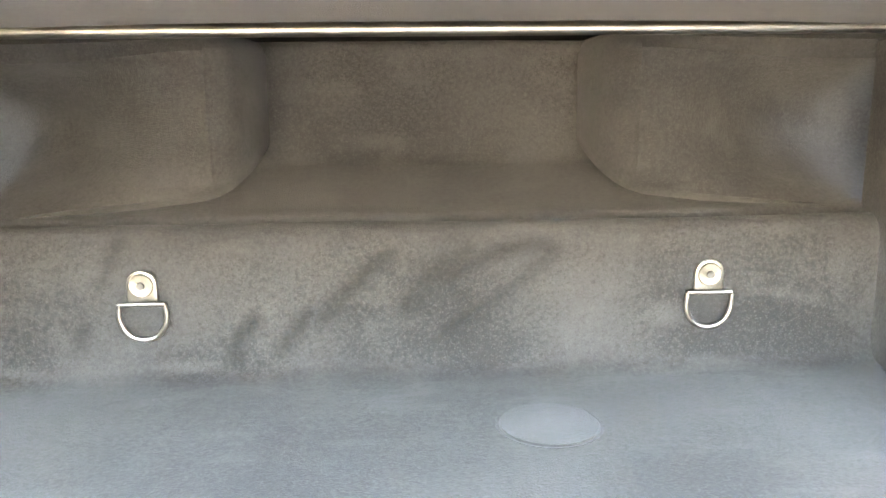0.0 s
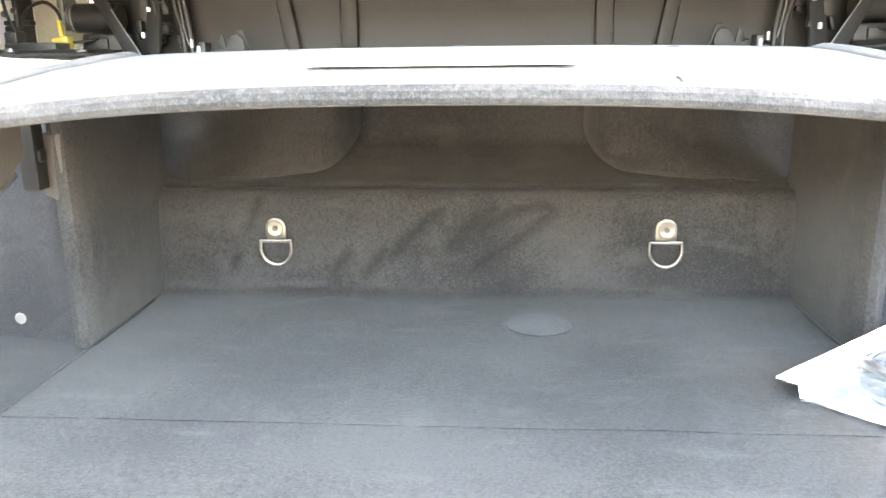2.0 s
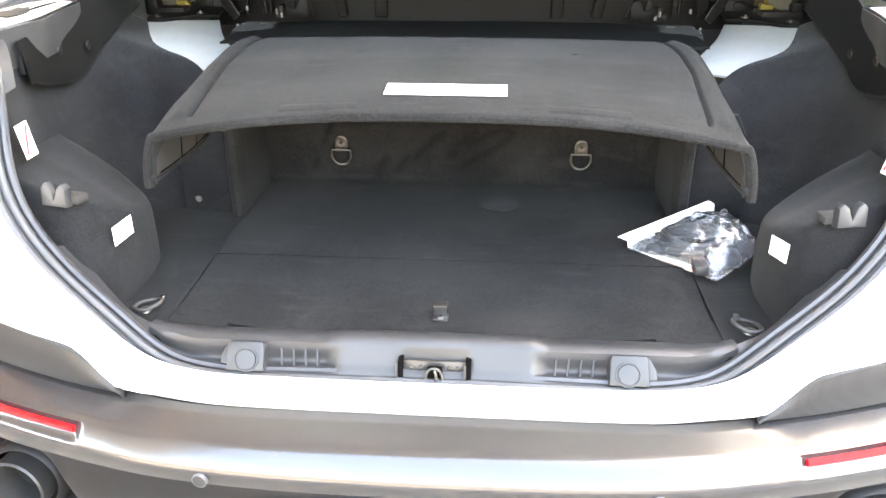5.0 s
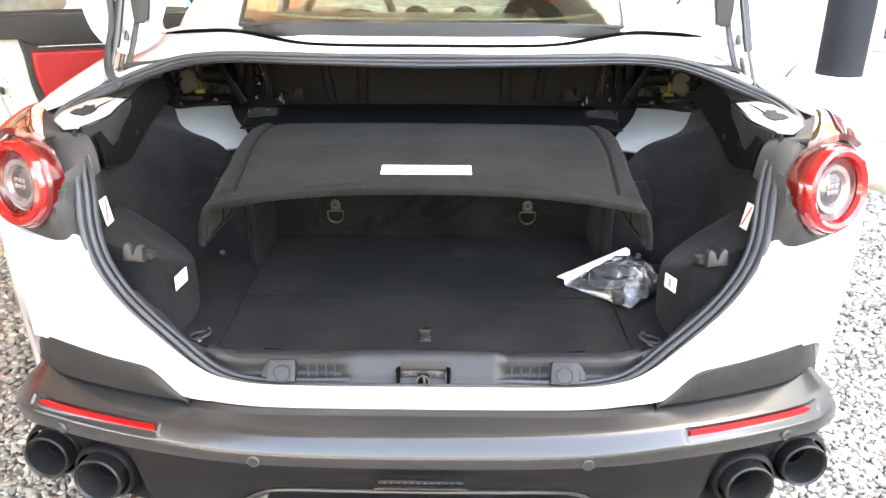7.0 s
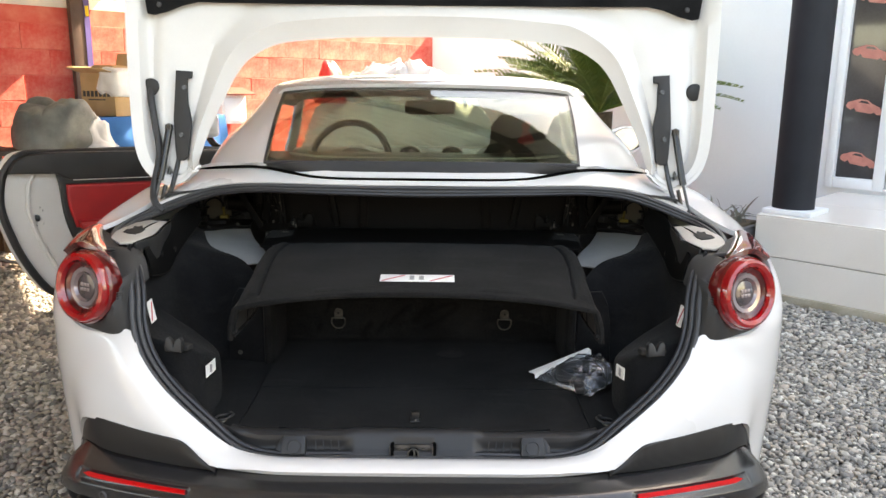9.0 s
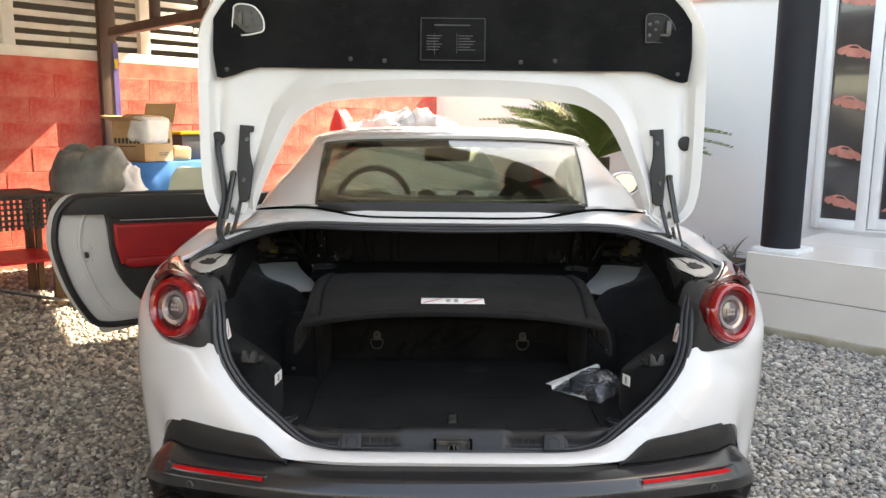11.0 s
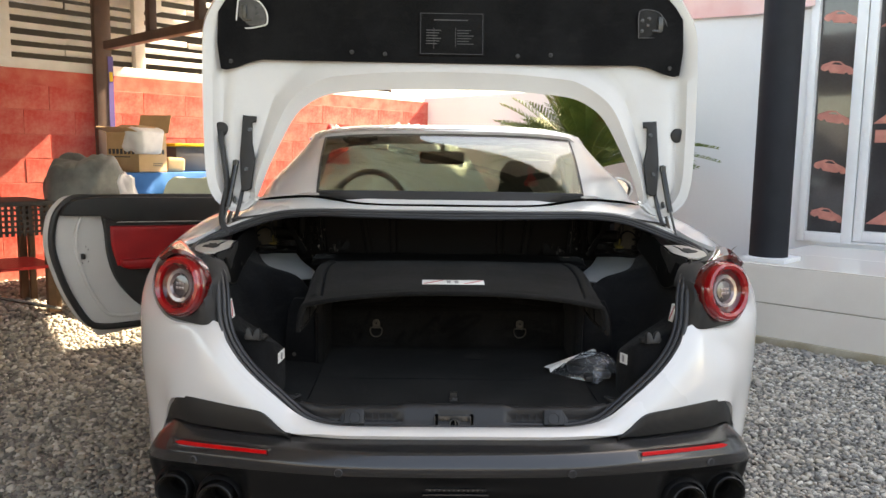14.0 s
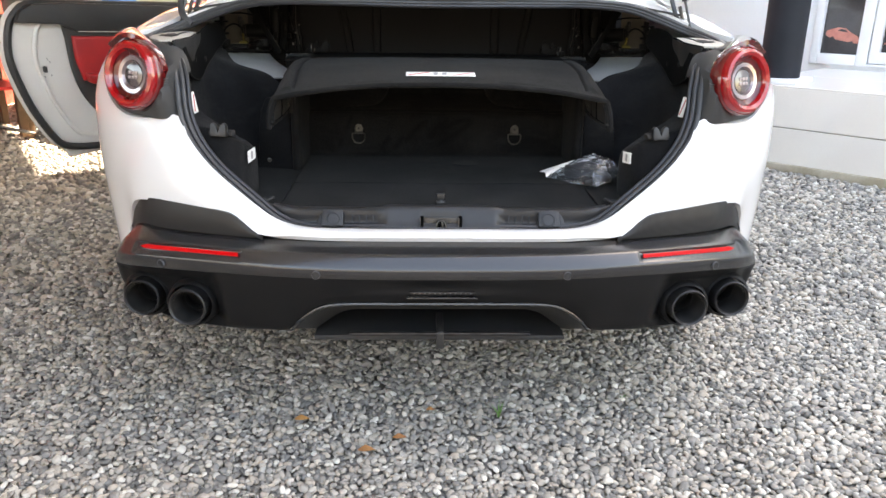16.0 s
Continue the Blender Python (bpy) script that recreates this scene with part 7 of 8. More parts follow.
stones("gravel", [(-2.6, -.60, .92, 2.2, .0215, on_yard), (.60, 2.6, .92, 2.2, .0215, on_yard), (-3.9, -.7, 2.2, 5.4, .029, on_yard), (.7, 3.6, 2.2, 4.6, .0265, on_yard), (1.05, 1.9, -.3, .92, .018, lambda x, y: x > 1.02 + .35 * (y + .6)), (-1.9, -1.05, -.3, .92, .018, lambda x, y: -x > 1.02 + .35 * (y + .6)),
                   (-.65, .65, .92, 2.0, .05, on_yard), (-4.2, -2.6, .9, 2.2, .06, on_yard), (2.6, 4.2, 0, 2.2, .06, on_yard)], "grey gravel covering the yard", 5, 1)

# unseen walls added behind and beside the car; they bounce light into the boot
BOUNCEWALL = material("grey_bounce_wall", (0.20, 0.205, 0.215), (0.15, 0.155, 0.16), rough=0.8, scale=3, fine=25, bump=3.0, bump_scale=14)
for nm, x0, x1, y0, y1, h in (("bounce_wall_back", -12, 12, -6.4, -6.0, 2.3), ("bounce_wall_side", -9.4, -9.0, -6.0, 2.0, 2.3)):
    solo(nm, block(x0, x1, y0, y1, -.1, h, 0), BOUNCEWALL, "unseen grey wall added to bounce light onto the car", "wall", kind="structure")

# tufts and dry leaves on the gravel
def tuft(x, y, n, h, seed):
    rng = random.Random(seed)
    t = thing("grass_tuft", (x, y, 0), "small green grass tuft growing through gravel", "grass", "tufts in the gravel")
    for i in range(n):
        a, l = rng.uniform(0, 6.3), h * rng.uniform(.6, 1)
        dx, dy = math.cos(a), math.sin(a)
        g = np.array([[(x + dx * l * .5 * t_ ** 1.5 - dy * w * (1 - t_), y + dy * l * .5 * t_ ** 1.5 + dx * w * (1 - t_), .005 + l * .9 * t_) for w in (-.003, .003)] for t_ in np.linspace(0, 1, 5)])
        part("blade", shell(g, .0006), GRASS, t)


tuft(.163, .108, 9, .055, 1)
tuft(.52, .20, 6, .03, 2)
for i, (x, y, sz) in enumerate(((-.36, .085, .020), (-.10, -.005, .018), (-.18, -.06, .022), (-.02, .13, .012))):
    g = loft([[(x - sz, y, .016), (x - sz, y + .001, .017)], [(x - sz * .2, y - sz * .45, .020), (x - sz * .2, y + sz * .5, .024)], [(x + sz, y, .018), (x + sz, y + .001, .018)]], 8, 6)
    solo("dry_leaf", shell(g, .0006), DRYLEAF, "dry brown leaf lying on gravel", "leaf", "leaves on the gravel")

# red block wall
WALL_B = 5.52
wall = solo("wall_left", turned(block(-4.6, 5.42, WALL_B + .0015, WALL_B + .16, 0, 1.90, 0), YARD), MORTAR, "red painted block wall", "wall", kind="structure")
# fence of white boards on the wall
fence = thing("slat_fence", yard(0, WALL_B + .08, 1.90), "white board fence on top of the red wall", "fence")
part("bottom_rail", turned(block(-4.4, 4.9, WALL_B + .02, WALL_B + .15, 1.90, 1.985, .006), YARD), SLAT, fence)
for a in np.arange(-3.7, 4.9, 1.10):
    part("fence_post", turned(block(a - .045, a + .045, WALL_B + .02, WALL_B + .10, 1.985, 2.72, .004), YARD), SLAT, fence)
rng = random.Random(4)
for k in range(7):
    z = 2.035 + k * .098
    a = -4.3
    while a < 4.8:
        ln = rng.choice((2.2, 3.3, 2.2))
        cut = rng.choice((0, 0, 0, 0, 0, .45)) if a < 1 else 0
        part("slat", turned(block(a + cut, min(a + ln - .01, 4.9), WALL_B + .10, WALL_B + .118, z, z + .048, .003), YARD @ Matrix.Rotation(radians(rng.uniform(-.25, .25)), 4, "Y")), SLAT, fence)
        a += ln
# added sheet, its dark colour gives the shade seen between the slats
solo("fence_shade_backdrop", turned(block(-7, 6, WALL_B + 1.3, WALL_B + 1.45, 0, 3.6, .01), YARD), SHADEBLACK, "near-black sheet standing for the shade behind the fence", "shed", kind="structure")

# lean-to roof: post, truss, beams, ribbed sheets
roof_t = thing("lean_to_roof", yard(1.45, 5.3, 0), "ribbed metal lean-to roof on brown steel trusses", "shelter")
part("post", turned(merged(block(1.36, 1.50, 5.44, 5.512, .15, 2.62, .006)), YARD), BROWN, roof_t, "brown steel post")
part("post_flank", turned(block(1.462, 1.506, 5.434, 5.439, .2, 2.05, 0), YARD), PURPLE, roof_t, "purple painted side")
part("post_tag", turned(block(1.470, 1.498, 5.430, 5.433, 1.84, 1.92, 0), YARD), YELLOW, roof_t)
part("top_chord", turned(block(1.38, 1.48, -.3, 5.5, 2.62, 2.70, .004), YARD), BROWN, roof_t)
part("bottom_chord", turned(block(1.395, 1.465, 1.6, 5.36, -.035, .035, .004), YARD @ Matrix.Translation((0, 0, 2.13))), BROWN, roof_t)
for b in (2.2, 2.95, 3.80, 4.55):
    part("truss_strut", turned(block(1.40, 1.46, b - .035, b + .035, 2.16, 2.62, .003), YARD), BROWN, roof_t)
for b in (5.42, 3.95, 2.4, .8):
    part("purlin", turned(block(-6.5, 2.5 if b > 5 else 3.5 if b > 2 else 1.9, b - .035, b + .035, 2.70, 2.78, .004), YARD), BROWN, roof_t)
part("second_chord", turned(block(-2.62, -2.52, -.3, 5.5, 2.62, 2.70, .004), YARD), BROWN, roof_t)
part("wall_plate", turned(block(-4.4, 2.05, 5.62, 5.72, 2.52, 2.64, .004), YARD), SLAT, roof_t)


def ribbed(a0, a1, b0, b1, z):
    """One ribbed sheet; the ribs run along b, the sheet rises slightly with -b."""
    aa = np.arange(a0, a1 + .001, .0095)
    g = np.array([[yard(a, b, z + .014 * math.sin(2 * math.pi * a / .076) + .01 * (b1 - b)) for a in aa] for b in np.linspace(b0, b1, 3)])
    return shell(g, .0015)


for i, b in enumerate(np.arange(-.30, 5.5, .95)):
    for a0, a1 in ((-6.6, -2.1), (-2.2, 1.45), (1.35, 1.95 if b < 1.8 else 3.30 if b < 3.8 else 2.55)):
        part("roof_sheet", ribbed(a0, a1, b, b + 1.0, 2.80 + .003 * (i % 2)), SHEETMETAL, roof_t)

# things by the red wall
def table(a0, a1, b0, b1, h):
    c = yard((a0 + a1) / 2, (b0 + b1) / 2, 0)
    z0 = ground_z(*c[:2])
    t = thing("table", (c[0], c[1], z0), "tall trestle table against the red wall", "table")
    part("tabletop", turned(block(a0, a1, b0, b1, h - .03, h, .005), YARD), TIMBER, t)
    for a in (a0 + .05, a1 - .05):
        for b in (b0 + .05, b1 - .05):
            part("leg", turned(block(a - .02, a + .02, b - .02, b + .02, z0 - .01, h - .03, .003), YARD), TIMBER, t)
    return t


TABLE_Z = 1.085
table(1.05, 2.05, 4.45, 5.15, TABLE_Z)
cloth_rows = []
ring_pts = []
for t in np.linspace(0, 1, 97):
    per = t * 4
    k, f_ = int(per) % 4, per - int(per)
    cs = [(1.02, 4.42), (2.08, 4.42), (2.08, 5.18), (1.02, 5.18), (1.02, 4.42)]
    ring_pts.append((cs[k][0] * (1 - f_) + cs[k + 1][0] * f_, cs[k][1] * (1 - f_) + cs[k + 1][1] * f_))
for h, sp in ((TABLE_Z + .004, 0), (TABLE_Z - .01, .006), (TABLE_Z - .10, .014), (TABLE_Z - .30, .022), (.55, .03)):
    cloth_rows.append([yard(a + (a - 1.55) * sp * 2 + (sp and .018 * math.sin(i * 1.3) * (TABLE_Z - h) * 2), b + (b - 4.8) * sp * 2 + (sp and .02 * math.sin(i * 1.7 + 1) * (TABLE_Z - h) * 2), h) for i, (a, b) in enumerate(ring_pts)])
top_c = [[yard(1.55 + (a - 1.55) * k, 4.8 + (b - 4.8) * k, TABLE_Z + .004) for a, b in ring_pts] for k in (.02, .5)]
solo("tablecloth", shell(np.array(top_c + cloth_rows), .002), BLUECLOTH, "bright blue cloth draped over the table", "cloth", angle=60)


def carton(a, b, z):
    w, d, h = .31, .30, .30
    m = Matrix.Translation(yard(a, b, z)) @ Matrix.Rotation(radians(-23), 4, "Z")
    t = thing("cardboard_box", yard(a, b, z), "open cardboard box with printed sides on the table", "box")
    walls = merged(block(-w / 2, w / 2, -d / 2, -d / 2 + .005, 0, h, 0), block(-w / 2, w / 2, d / 2 - .005, d / 2, 0, h, 0), block(-w / 2, -w / 2 + .005, -d / 2, d / 2, 0, h, 0), block(w / 2 - .005, w / 2, -d / 2, d / 2, 0, h, 0), block(-w / 2, w / 2, -d / 2, d / 2, 0, .005, 0))
    part("box_body", turned(walls, m), CARDBOARD, t)
    part("flap", turned(block(-w / 2, w / 2, 0, .005, 0, .15, 0), m @ Matrix.Translation((.02, d / 2, h)) @ Matrix.Rotation(radians(-15), 4, "X")), CARDBOARD, t)
    part("flap", turned(block(0, .005, -d / 2, d / 2, 0, .12, 0), m @ Matrix.Translation((-w / 2, 0, h)) @ Matrix.Rotation(radians(-70), 4, "Y")), CARDBOARD, t)
    part("flap", turned(block(-w / 2, w / 2, 0, .005, 0, .12, 0), m @ Matrix.Translation((0, -d / 2, h)) @ Matrix.Rotation(radians(75), 4, "X")), CARDBOARD, t)
    pr = [block(-.14 + i * .038, -.14 + i * .038 + .026, -d / 2 - .0012, -d / 2, .135, .175, 0) for i in range(7)]
    for bar_ in pr + [block(-.09, .07, -d / 2 - .0012, -d / 2, .11, .118, 0)]:
        part("print_bar", turned(bar_, m), DARKINK, t)
    pr = [block(w / 2, w / 2 + .0012, -.12 + i * .036, -.12 + i * .036 + .026, .135, .172, 0) for i in range(7)]
    for bar_ in pr + [block(w / 2, w / 2 + .0012, .0, .10, .06, .066, 0), block(w / 2, w / 2 + .0012, .0, .08, .045, .051, 0)]:
        part("print_bar", turned(bar_, m), DARKINK, t)
    stuff_ = crumple(turned(block(-w / 2 + .02, w / 2 - .02, -d / 2 + .02, d / 2 - .02, .18, .36, .05, 4), m), .03, 12)
    part("contents", stuff_, CARDBOARD, t)
    part("white_bag", crumple(turned(block(.02, w / 2 + .035, -d / 2 - .03, d / 2 - .05, .13, .345, .05, 5), m), .035, 13, 4.0), WHITESHEET, t, "white plastic bag hanging out of the box")


carton(1.32, 4.62, TABLE_Z + .008)
crate = thing("storage_crate", yard(1.86, 4.85, TABLE_Z + .008), "dark plastic crate with a yellow lid on the table", "crate")
part("crate_body", turned(block(1.68, 2.05, 4.70, 5.05, TABLE_Z + .008, TABLE_Z + .21, .012), YARD), DARKBIN, crate)
part("crate_lid", turned(block(1.665, 2.065, 4.685, 5.065, TABLE_Z + .21, TABLE_Z + .235, .008), YARD), YELLOW, crate)
small = thing("paper_bag", yard(1.60, 4.62, TABLE_Z + .008), "crumpled brown paper bag beside the box", "bag")
part("paper", crumple(turned(block(1.52, 1.68, 4.55, 4.70, TABLE_Z + .008, TABLE_Z + .12, .03, 4), YARD), .02, 14), CARDBOARD, small)


def heap(name, cx, cy, z0, rx, ry, h, mat_, label, category, seed, amp=.06, freq=5, ridge=.04):
    g = []
    for i, t in enumerate(np.linspace(0, 1, 34)):
        row = []
        for a in np.linspace(0, 2 * math.pi, 65):
            k = math.sin(t * math.pi / 2)
            v = Vector((cx + rx * k * math.cos(a), cy + ry * k * math.sin(a), z0 + h * math.cos(t * math.pi / 2) ** .8))
            d = noise.noise_vector(v * freq + Vector((seed, 0, 0))) * amp + Vector((0, 0, 1)) * ridge * abs(noise.noise(v * freq * 2.2 + Vector((0, seed, 0))))
            v += d * (.35 + .65 * math.cos(t * math.pi / 2)) if t < .98 else Vector((d.x, d.y, 0))
            row.append((v.x, v.y, max(v.z, z0)))
        row[-1] = row[0]
        g.append(row)
    return solo(name, shell(np.array(g), .003), mat_, label, category, angle=40)


bench = table(.45, 1.02, 4.05, 4.6, .90)
heap("grey_tarp", *yard(.80, 4.32, 0)[:2], .905, .27, .30, .30, TARP, "crumpled grey-green tarpaulin heaped on a table", "tarpaulin", 3.0, .10, 5, .06)
heap("plastic_sheet", *yard(.98, 4.22, 0)[:2], .905, .13, .12, .22, WHITESHEET, "crumpled white plastic sheet on the table", "sheeting", 8.0, .07, 10, .06)


def plastic_chair(a, b, turn):
    c = yard(a, b, 0)
    z0 = ground_z(*c[:2])
    m = Matrix.Translation((c[0], c[1], z0)) @ Matrix.Rotation(radians(turn), 4, "Z") @ Matrix.Scale(1.10, 4)
    t = thing("plastic_chair", (c[0], c[1], z0), "pale green moulded plastic chair", "chair", "chairs by the wall")
    back = loft([[(x * w, -.21 - .03 * (1 - (x / 1.0) ** 2) - lean, z) for x in np.linspace(-1, 1, 9)] for z, w, lean in ((.44, .20, 0), (.60, .21, .02), (.74, .20, .05), (.81, .17, .065), (.83, .12, .07))], 16, 18)
    part("backrest", turned(shell(back, .012), m), CHAIR, t)
    part("seat_pan", turned(shell(loft([[(x, y, .43 - .02 * math.cos(x * 6)) for x in np.linspace(-.22, .22, 7)] for y in (-.21, 0, .21)], 10, 12), .012), m), CHAIR, t)
    for x in (-.19, .19):
        for y in (-.19, .19):
            part("leg", turned(tube([(x * .95, y * .95, .43), (x * 1.15, y * 1.15, 0)], [.022, .016], 8), m), CHAIR, t)


plastic_chair(1.24, 3.98, 165)


def rattan_table(a, b, w, d, h):
    c = yard(a, b, 0)
    z0 = ground_z(*c[:2])
    t = thing("rattan_table", (c[0], c[1], z0), "dark woven rattan table with timber legs", "table")
    m = Matrix.Translation((c[0], c[1], z0)) @ Matrix.Rotation(radians(45), 4, "Z")
    part("tabletop", turned(block(-w / 2, w / 2, -d / 2, d / 2, h - .03, h, .005), m), RATTAN, t)
    strips = [block(-w / 2 + i * .035, -w / 2 + i * .035 + .020, -d / 2 - .004, -d / 2 + .004, h - .22, h - .03, 0) for i in range(int(w / .035))] + [block(-w / 2, w / 2, -d / 2 - .006, -d / 2 + .006, h - .20 + k * .035, h - .185 + k * .035, 0) for k in range(5)]
    part("woven_apron", turned(merged(*strips), m), RATTAN, t)
    for i in range(int(d / .05)):
        part("shelf_slat", turned(block(-w / 2, w / 2, -d / 2 + i * .05, -d / 2 + i * .05 + .03, .30, .32, 0), m), REDPLASTIC, t, "red plastic slat")
    for x in (-w / 2 + .04, w / 2 - .04):
        for y in (-d / 2 + .04, d / 2 - .04):
            part("leg", turned(block(x - .025, x + .025, y - .025, y + .025, 0, h - .03, .004), m), TIMBER, t)
    part("stretcher", turned(tube([(-w / 2, -d / 2, .28), (w / 2, -d / 2, .02)], .012, 6), m), DARKSTEEL, t)
    return c, z0


c, z0 = rattan_table(.10, 4.35, .80, .60, .74)
c, z0 = rattan_table(-.75, 4.40, .75, .60, .72)
heap("cloth_scraps", c[0] + .1, c[1] - .05, z0 + .725, .24, .2, .14, CARDBOARD, "brown paper scraps on the rattan table", "paper", 9.0, .04, 8, .03)
heap("plastic_sheeting", -.36, 6.15, .10, 1.05, .35, 1.40, WHITESHEET, "white plastic sheeting draped over a tall pile by the wall", "sheeting", 5.0, .10, 7, .14)
heap("red_sack", -1.02, 6.00, 1.15, .15, .10, .36, REDPLASTIC, "red sack resting on the white stack", "sack", 6.0, .06, 5, .05)

# small white box on the red wall
box_t = thing("meter_box", yard(2.72, WALL_B - .01, .96), "white metal box with a brown hood on the red wall", "box")
part("box_body", turned(block(2.60, 2.85, WALL_B - .14, WALL_B - .022, .96, 1.22, .006), YARD), SLAT, box_t)
part("box_door", turned(block(2.625, 2.825, WALL_B - .152, WALL_B - .141, .98, 1.20, .004), YARD), FRAME, box_t, "white box door")
part("box_hood", turned(slab([(-.17, 0), (.17, 0), (.17, .012), (-.17, .012)], Matrix.Translation((2.725, WALL_B - .24, 1.225)) @ Matrix.Rotation(radians(14), 4, "X") @ Matrix.Rotation(radians(90), 4, "X") @ Matrix.Translation((0, 0, -.23)), .23, .003), YARD), BROWN, box_t, "brown sheet hood")

# building with porch
BA = 5.42
TALL = 7.6
for nm, b0, b1, z0, z1 in (("wall_building", 1.04, 2.3, 0, TALL), ("wall_building_upper", -9.5, 1.04, 2.80, TALL), ("wall_building_far", -9.5, -1.6, 0, 2.80), ("wall_building_foot", -1.6, 1.04, 0, .58)):
    solo(nm, turned(block(BA, BA + .2, b0, b1, z0, z1, 0), YARD), PLASTER, "white plastered building wall", "wall", kind="structure")
solo("wall_low", turned(block(BA, BA + .18, 2.3, 5.60, 0, 1.95, 0), YARD), PLASTER, "lower white plastered yard wall", "wall", kind="structure")
solo("wall_building_side", turned(block(BA + .2, BA + .34, 2.1, 2.3, 0, TALL, 0), YARD), PLASTER, "white plastered building side", "wall", kind="structure")
solo("roof_building", turned(block(BA + .2, BA + 1.5, -9.5, 1.9, TALL - .2, TALL, 0), YARD), PLASTER, "flat roof of the white building", "roof", kind="structure")
solo("room_dark", turned(block(BA + 1.2, BA + 1.3, -9.4, 1.8, 0, 5.0, 0), YARD), SHADEBLACK, "near-black sheet standing for the unlit room behind the glass door", "wall", kind="structure")
PA, PZ = 3.865, .548
porch = solo("porch", turned(merged(block(PA + .02, BA, -6.5, .93, 0, PZ - .012, 0)), YARD), KERB, "raised porch faced with pale tiles", "porch", kind="structure")
solo("porch_kerb", crumple(turned(block(PA - .03, PA + .05, -6.5, 1.0, -.02, .055, .01), YARD), .006, 6), KERB, "low stained concrete kerb along the porch", "kerb", kind="structure")
col = thing("column", yard(4.09, .785, PZ), "round column painted near black on the porch", "column")
part("shaft", lathe([(.128, 0), (.128, 3.4), (.0001, 3.4)], Matrix.Translation(yard(4.09, .785, PZ + .03)), 40), COLUMN, col)
part("plinth", turned(block(4.09 - .16, 4.09 + .16, .785 - .17, .785 + .135, PZ, PZ + .032, .005), YARD), PLASTER, col)

# glass door and side light
door_b0 = 1.04
gd = thing("door_1", yard(BA, .3, .58), "white framed glass door with dark printed film", "door", kind="structure")


def pane(b0, b1, z0, z1, name="pane"):
    return part(name, turned(block(BA + .03, BA + .04, b0, b1, z0, z1, 0), YARD), DARKGLASS, gd)


for b0, b1, z0, z1 in ((.985, 1.045, .58, 2.80), (.62, .70, .58, 2.80), (-.45, -.36, .58, 2.80), (.70, .985, .58, .66), (.70, .985, 2.74, 2.80), (-.36, .62, 2.74, 2.80), (-.36, .62, .58, .60)):
    part("door_frame", turned(block(BA - .03, BA + .06, b0, b1, z0, z1, .004), YARD), FRAME, gd)
for b0, b1, z0, z1 in ((.545, .612, .605, 2.735), (-.352, -.28, .605, 2.735), (-.28, .545, .605, .69), (-.28, .545, 2.66, 2.735)):
    part("leaf_frame", turned(block(BA - .02, BA + .05, b0, b1, z0, z1, .004), YARD), FRAME, gd)
pane(.70, .985, .66, 2.74)
pane(-.28, .545, .69, 2.66)
part("door_handle", tube([yard(BA - .02, -.20, 1.45), yard(BA - .07, -.20, 1.45), yard(BA - .07, -.20, 1.85), yard(BA - .02, -.20, 1.85)], .012, 8), STEEL, gd)


def car_print(b, z, w):
    """Flat picture of a low coupe, as on the film."""
    body = [(-.5, .10), (-.48, .20), (-.36, .27), (-.20, .36), (.02, .38), (.18, .30), (.40, .25), (.50, .16), (.49, .05), (.38, .02), (.30, .08), (.22, .02), (-.18, 0), (-.26, .08), (-.34, .01), (-.46, .04)]
    m = YARD @ Matrix.Translation((BA + .0295, b, z)) @ Matrix.Rotation(radians(-90), 4, "Z") @ Matrix.Rotation(radians(12), 4, "Y") @ Matrix.Rotation(radians(90), 4, "X")
    c_ = part("car_picture", slab([(x * w, y * w) for x, y in body], m, .0015), PINKPRINT, gd, "salmon printed picture of a sports car")
    part("picture_window", slab([(x * w, y * w) for x, y in ((-.20, .26), (-.12, .33), (.02, .34), (.12, .28))], m @ Matrix.Translation((0, 0, .0015)), .001), DARKGLASS, c_)


for z in (.76, 1.16, 1.56, 1.96, 2.36, 2.66):
    car_print(.845, z, .26)
for z in (.75, 1.55, 2.30):
    m = YARD @ Matrix.Translation((BA + .0295, .12, z)) @ Matrix.Rotation(radians(-90), 4, "Z") @ Matrix.Rotation(radians(90), 4, "X")
    part("printed_wedge", slab([(-.42, 0), (.40, 0), (.40, .30), (-.05, .30)], m, .0015), PINKPRINT, gd)
part("printed_band", turned(block(BA + .028, BA + .0295, -.20, .52, 1.40, 1.50, 0), YARD), PINKPRINT, gd)

# cloth banner and checked flag on the wall
def cloth(b0, b1, low, high, nb=30, nz=16, off=.04):
    g = np.zeros((nz, nb, 3))
    for i, t in enumerate(np.linspace(0, 1, nz)):
        for j, u in enumerate(np.linspace(0, 1, nb)):
            b = b0 * (1 - u) + b1 * u
            z = low(u) * (1 - t) + high(u) * t
            g[i, j] = yard(BA - off - .012 * math.sin(u * 9 + t * 3) * (1 - t * .7), b, z)
    return g


banner = solo("banner", shell(cloth(3.1, 1.02, lambda u: 2.42 + .14 * u + .05 * math.sin(u * 5), lambda u: 3.35 - .05 * math.sin(u * 3.1)), .002), PINK, "faded pink cloth banner with yellow letters", "banner")
word_m = YARD @ Matrix.Translation((BA - .058, 2.02, 2.84)) @ Matrix.Rotation(radians(-90), 4, "Z") @ Matrix.Rotation(radians(90), 4, "X") @ Matrix.Rotation(radians(6), 4, "Z")
part("banner_word", letters("CARS", .345, .003, word_m @ Matrix.Diagonal((1.5, 1, 1, 1))), YELLOWCLOTH, banner)
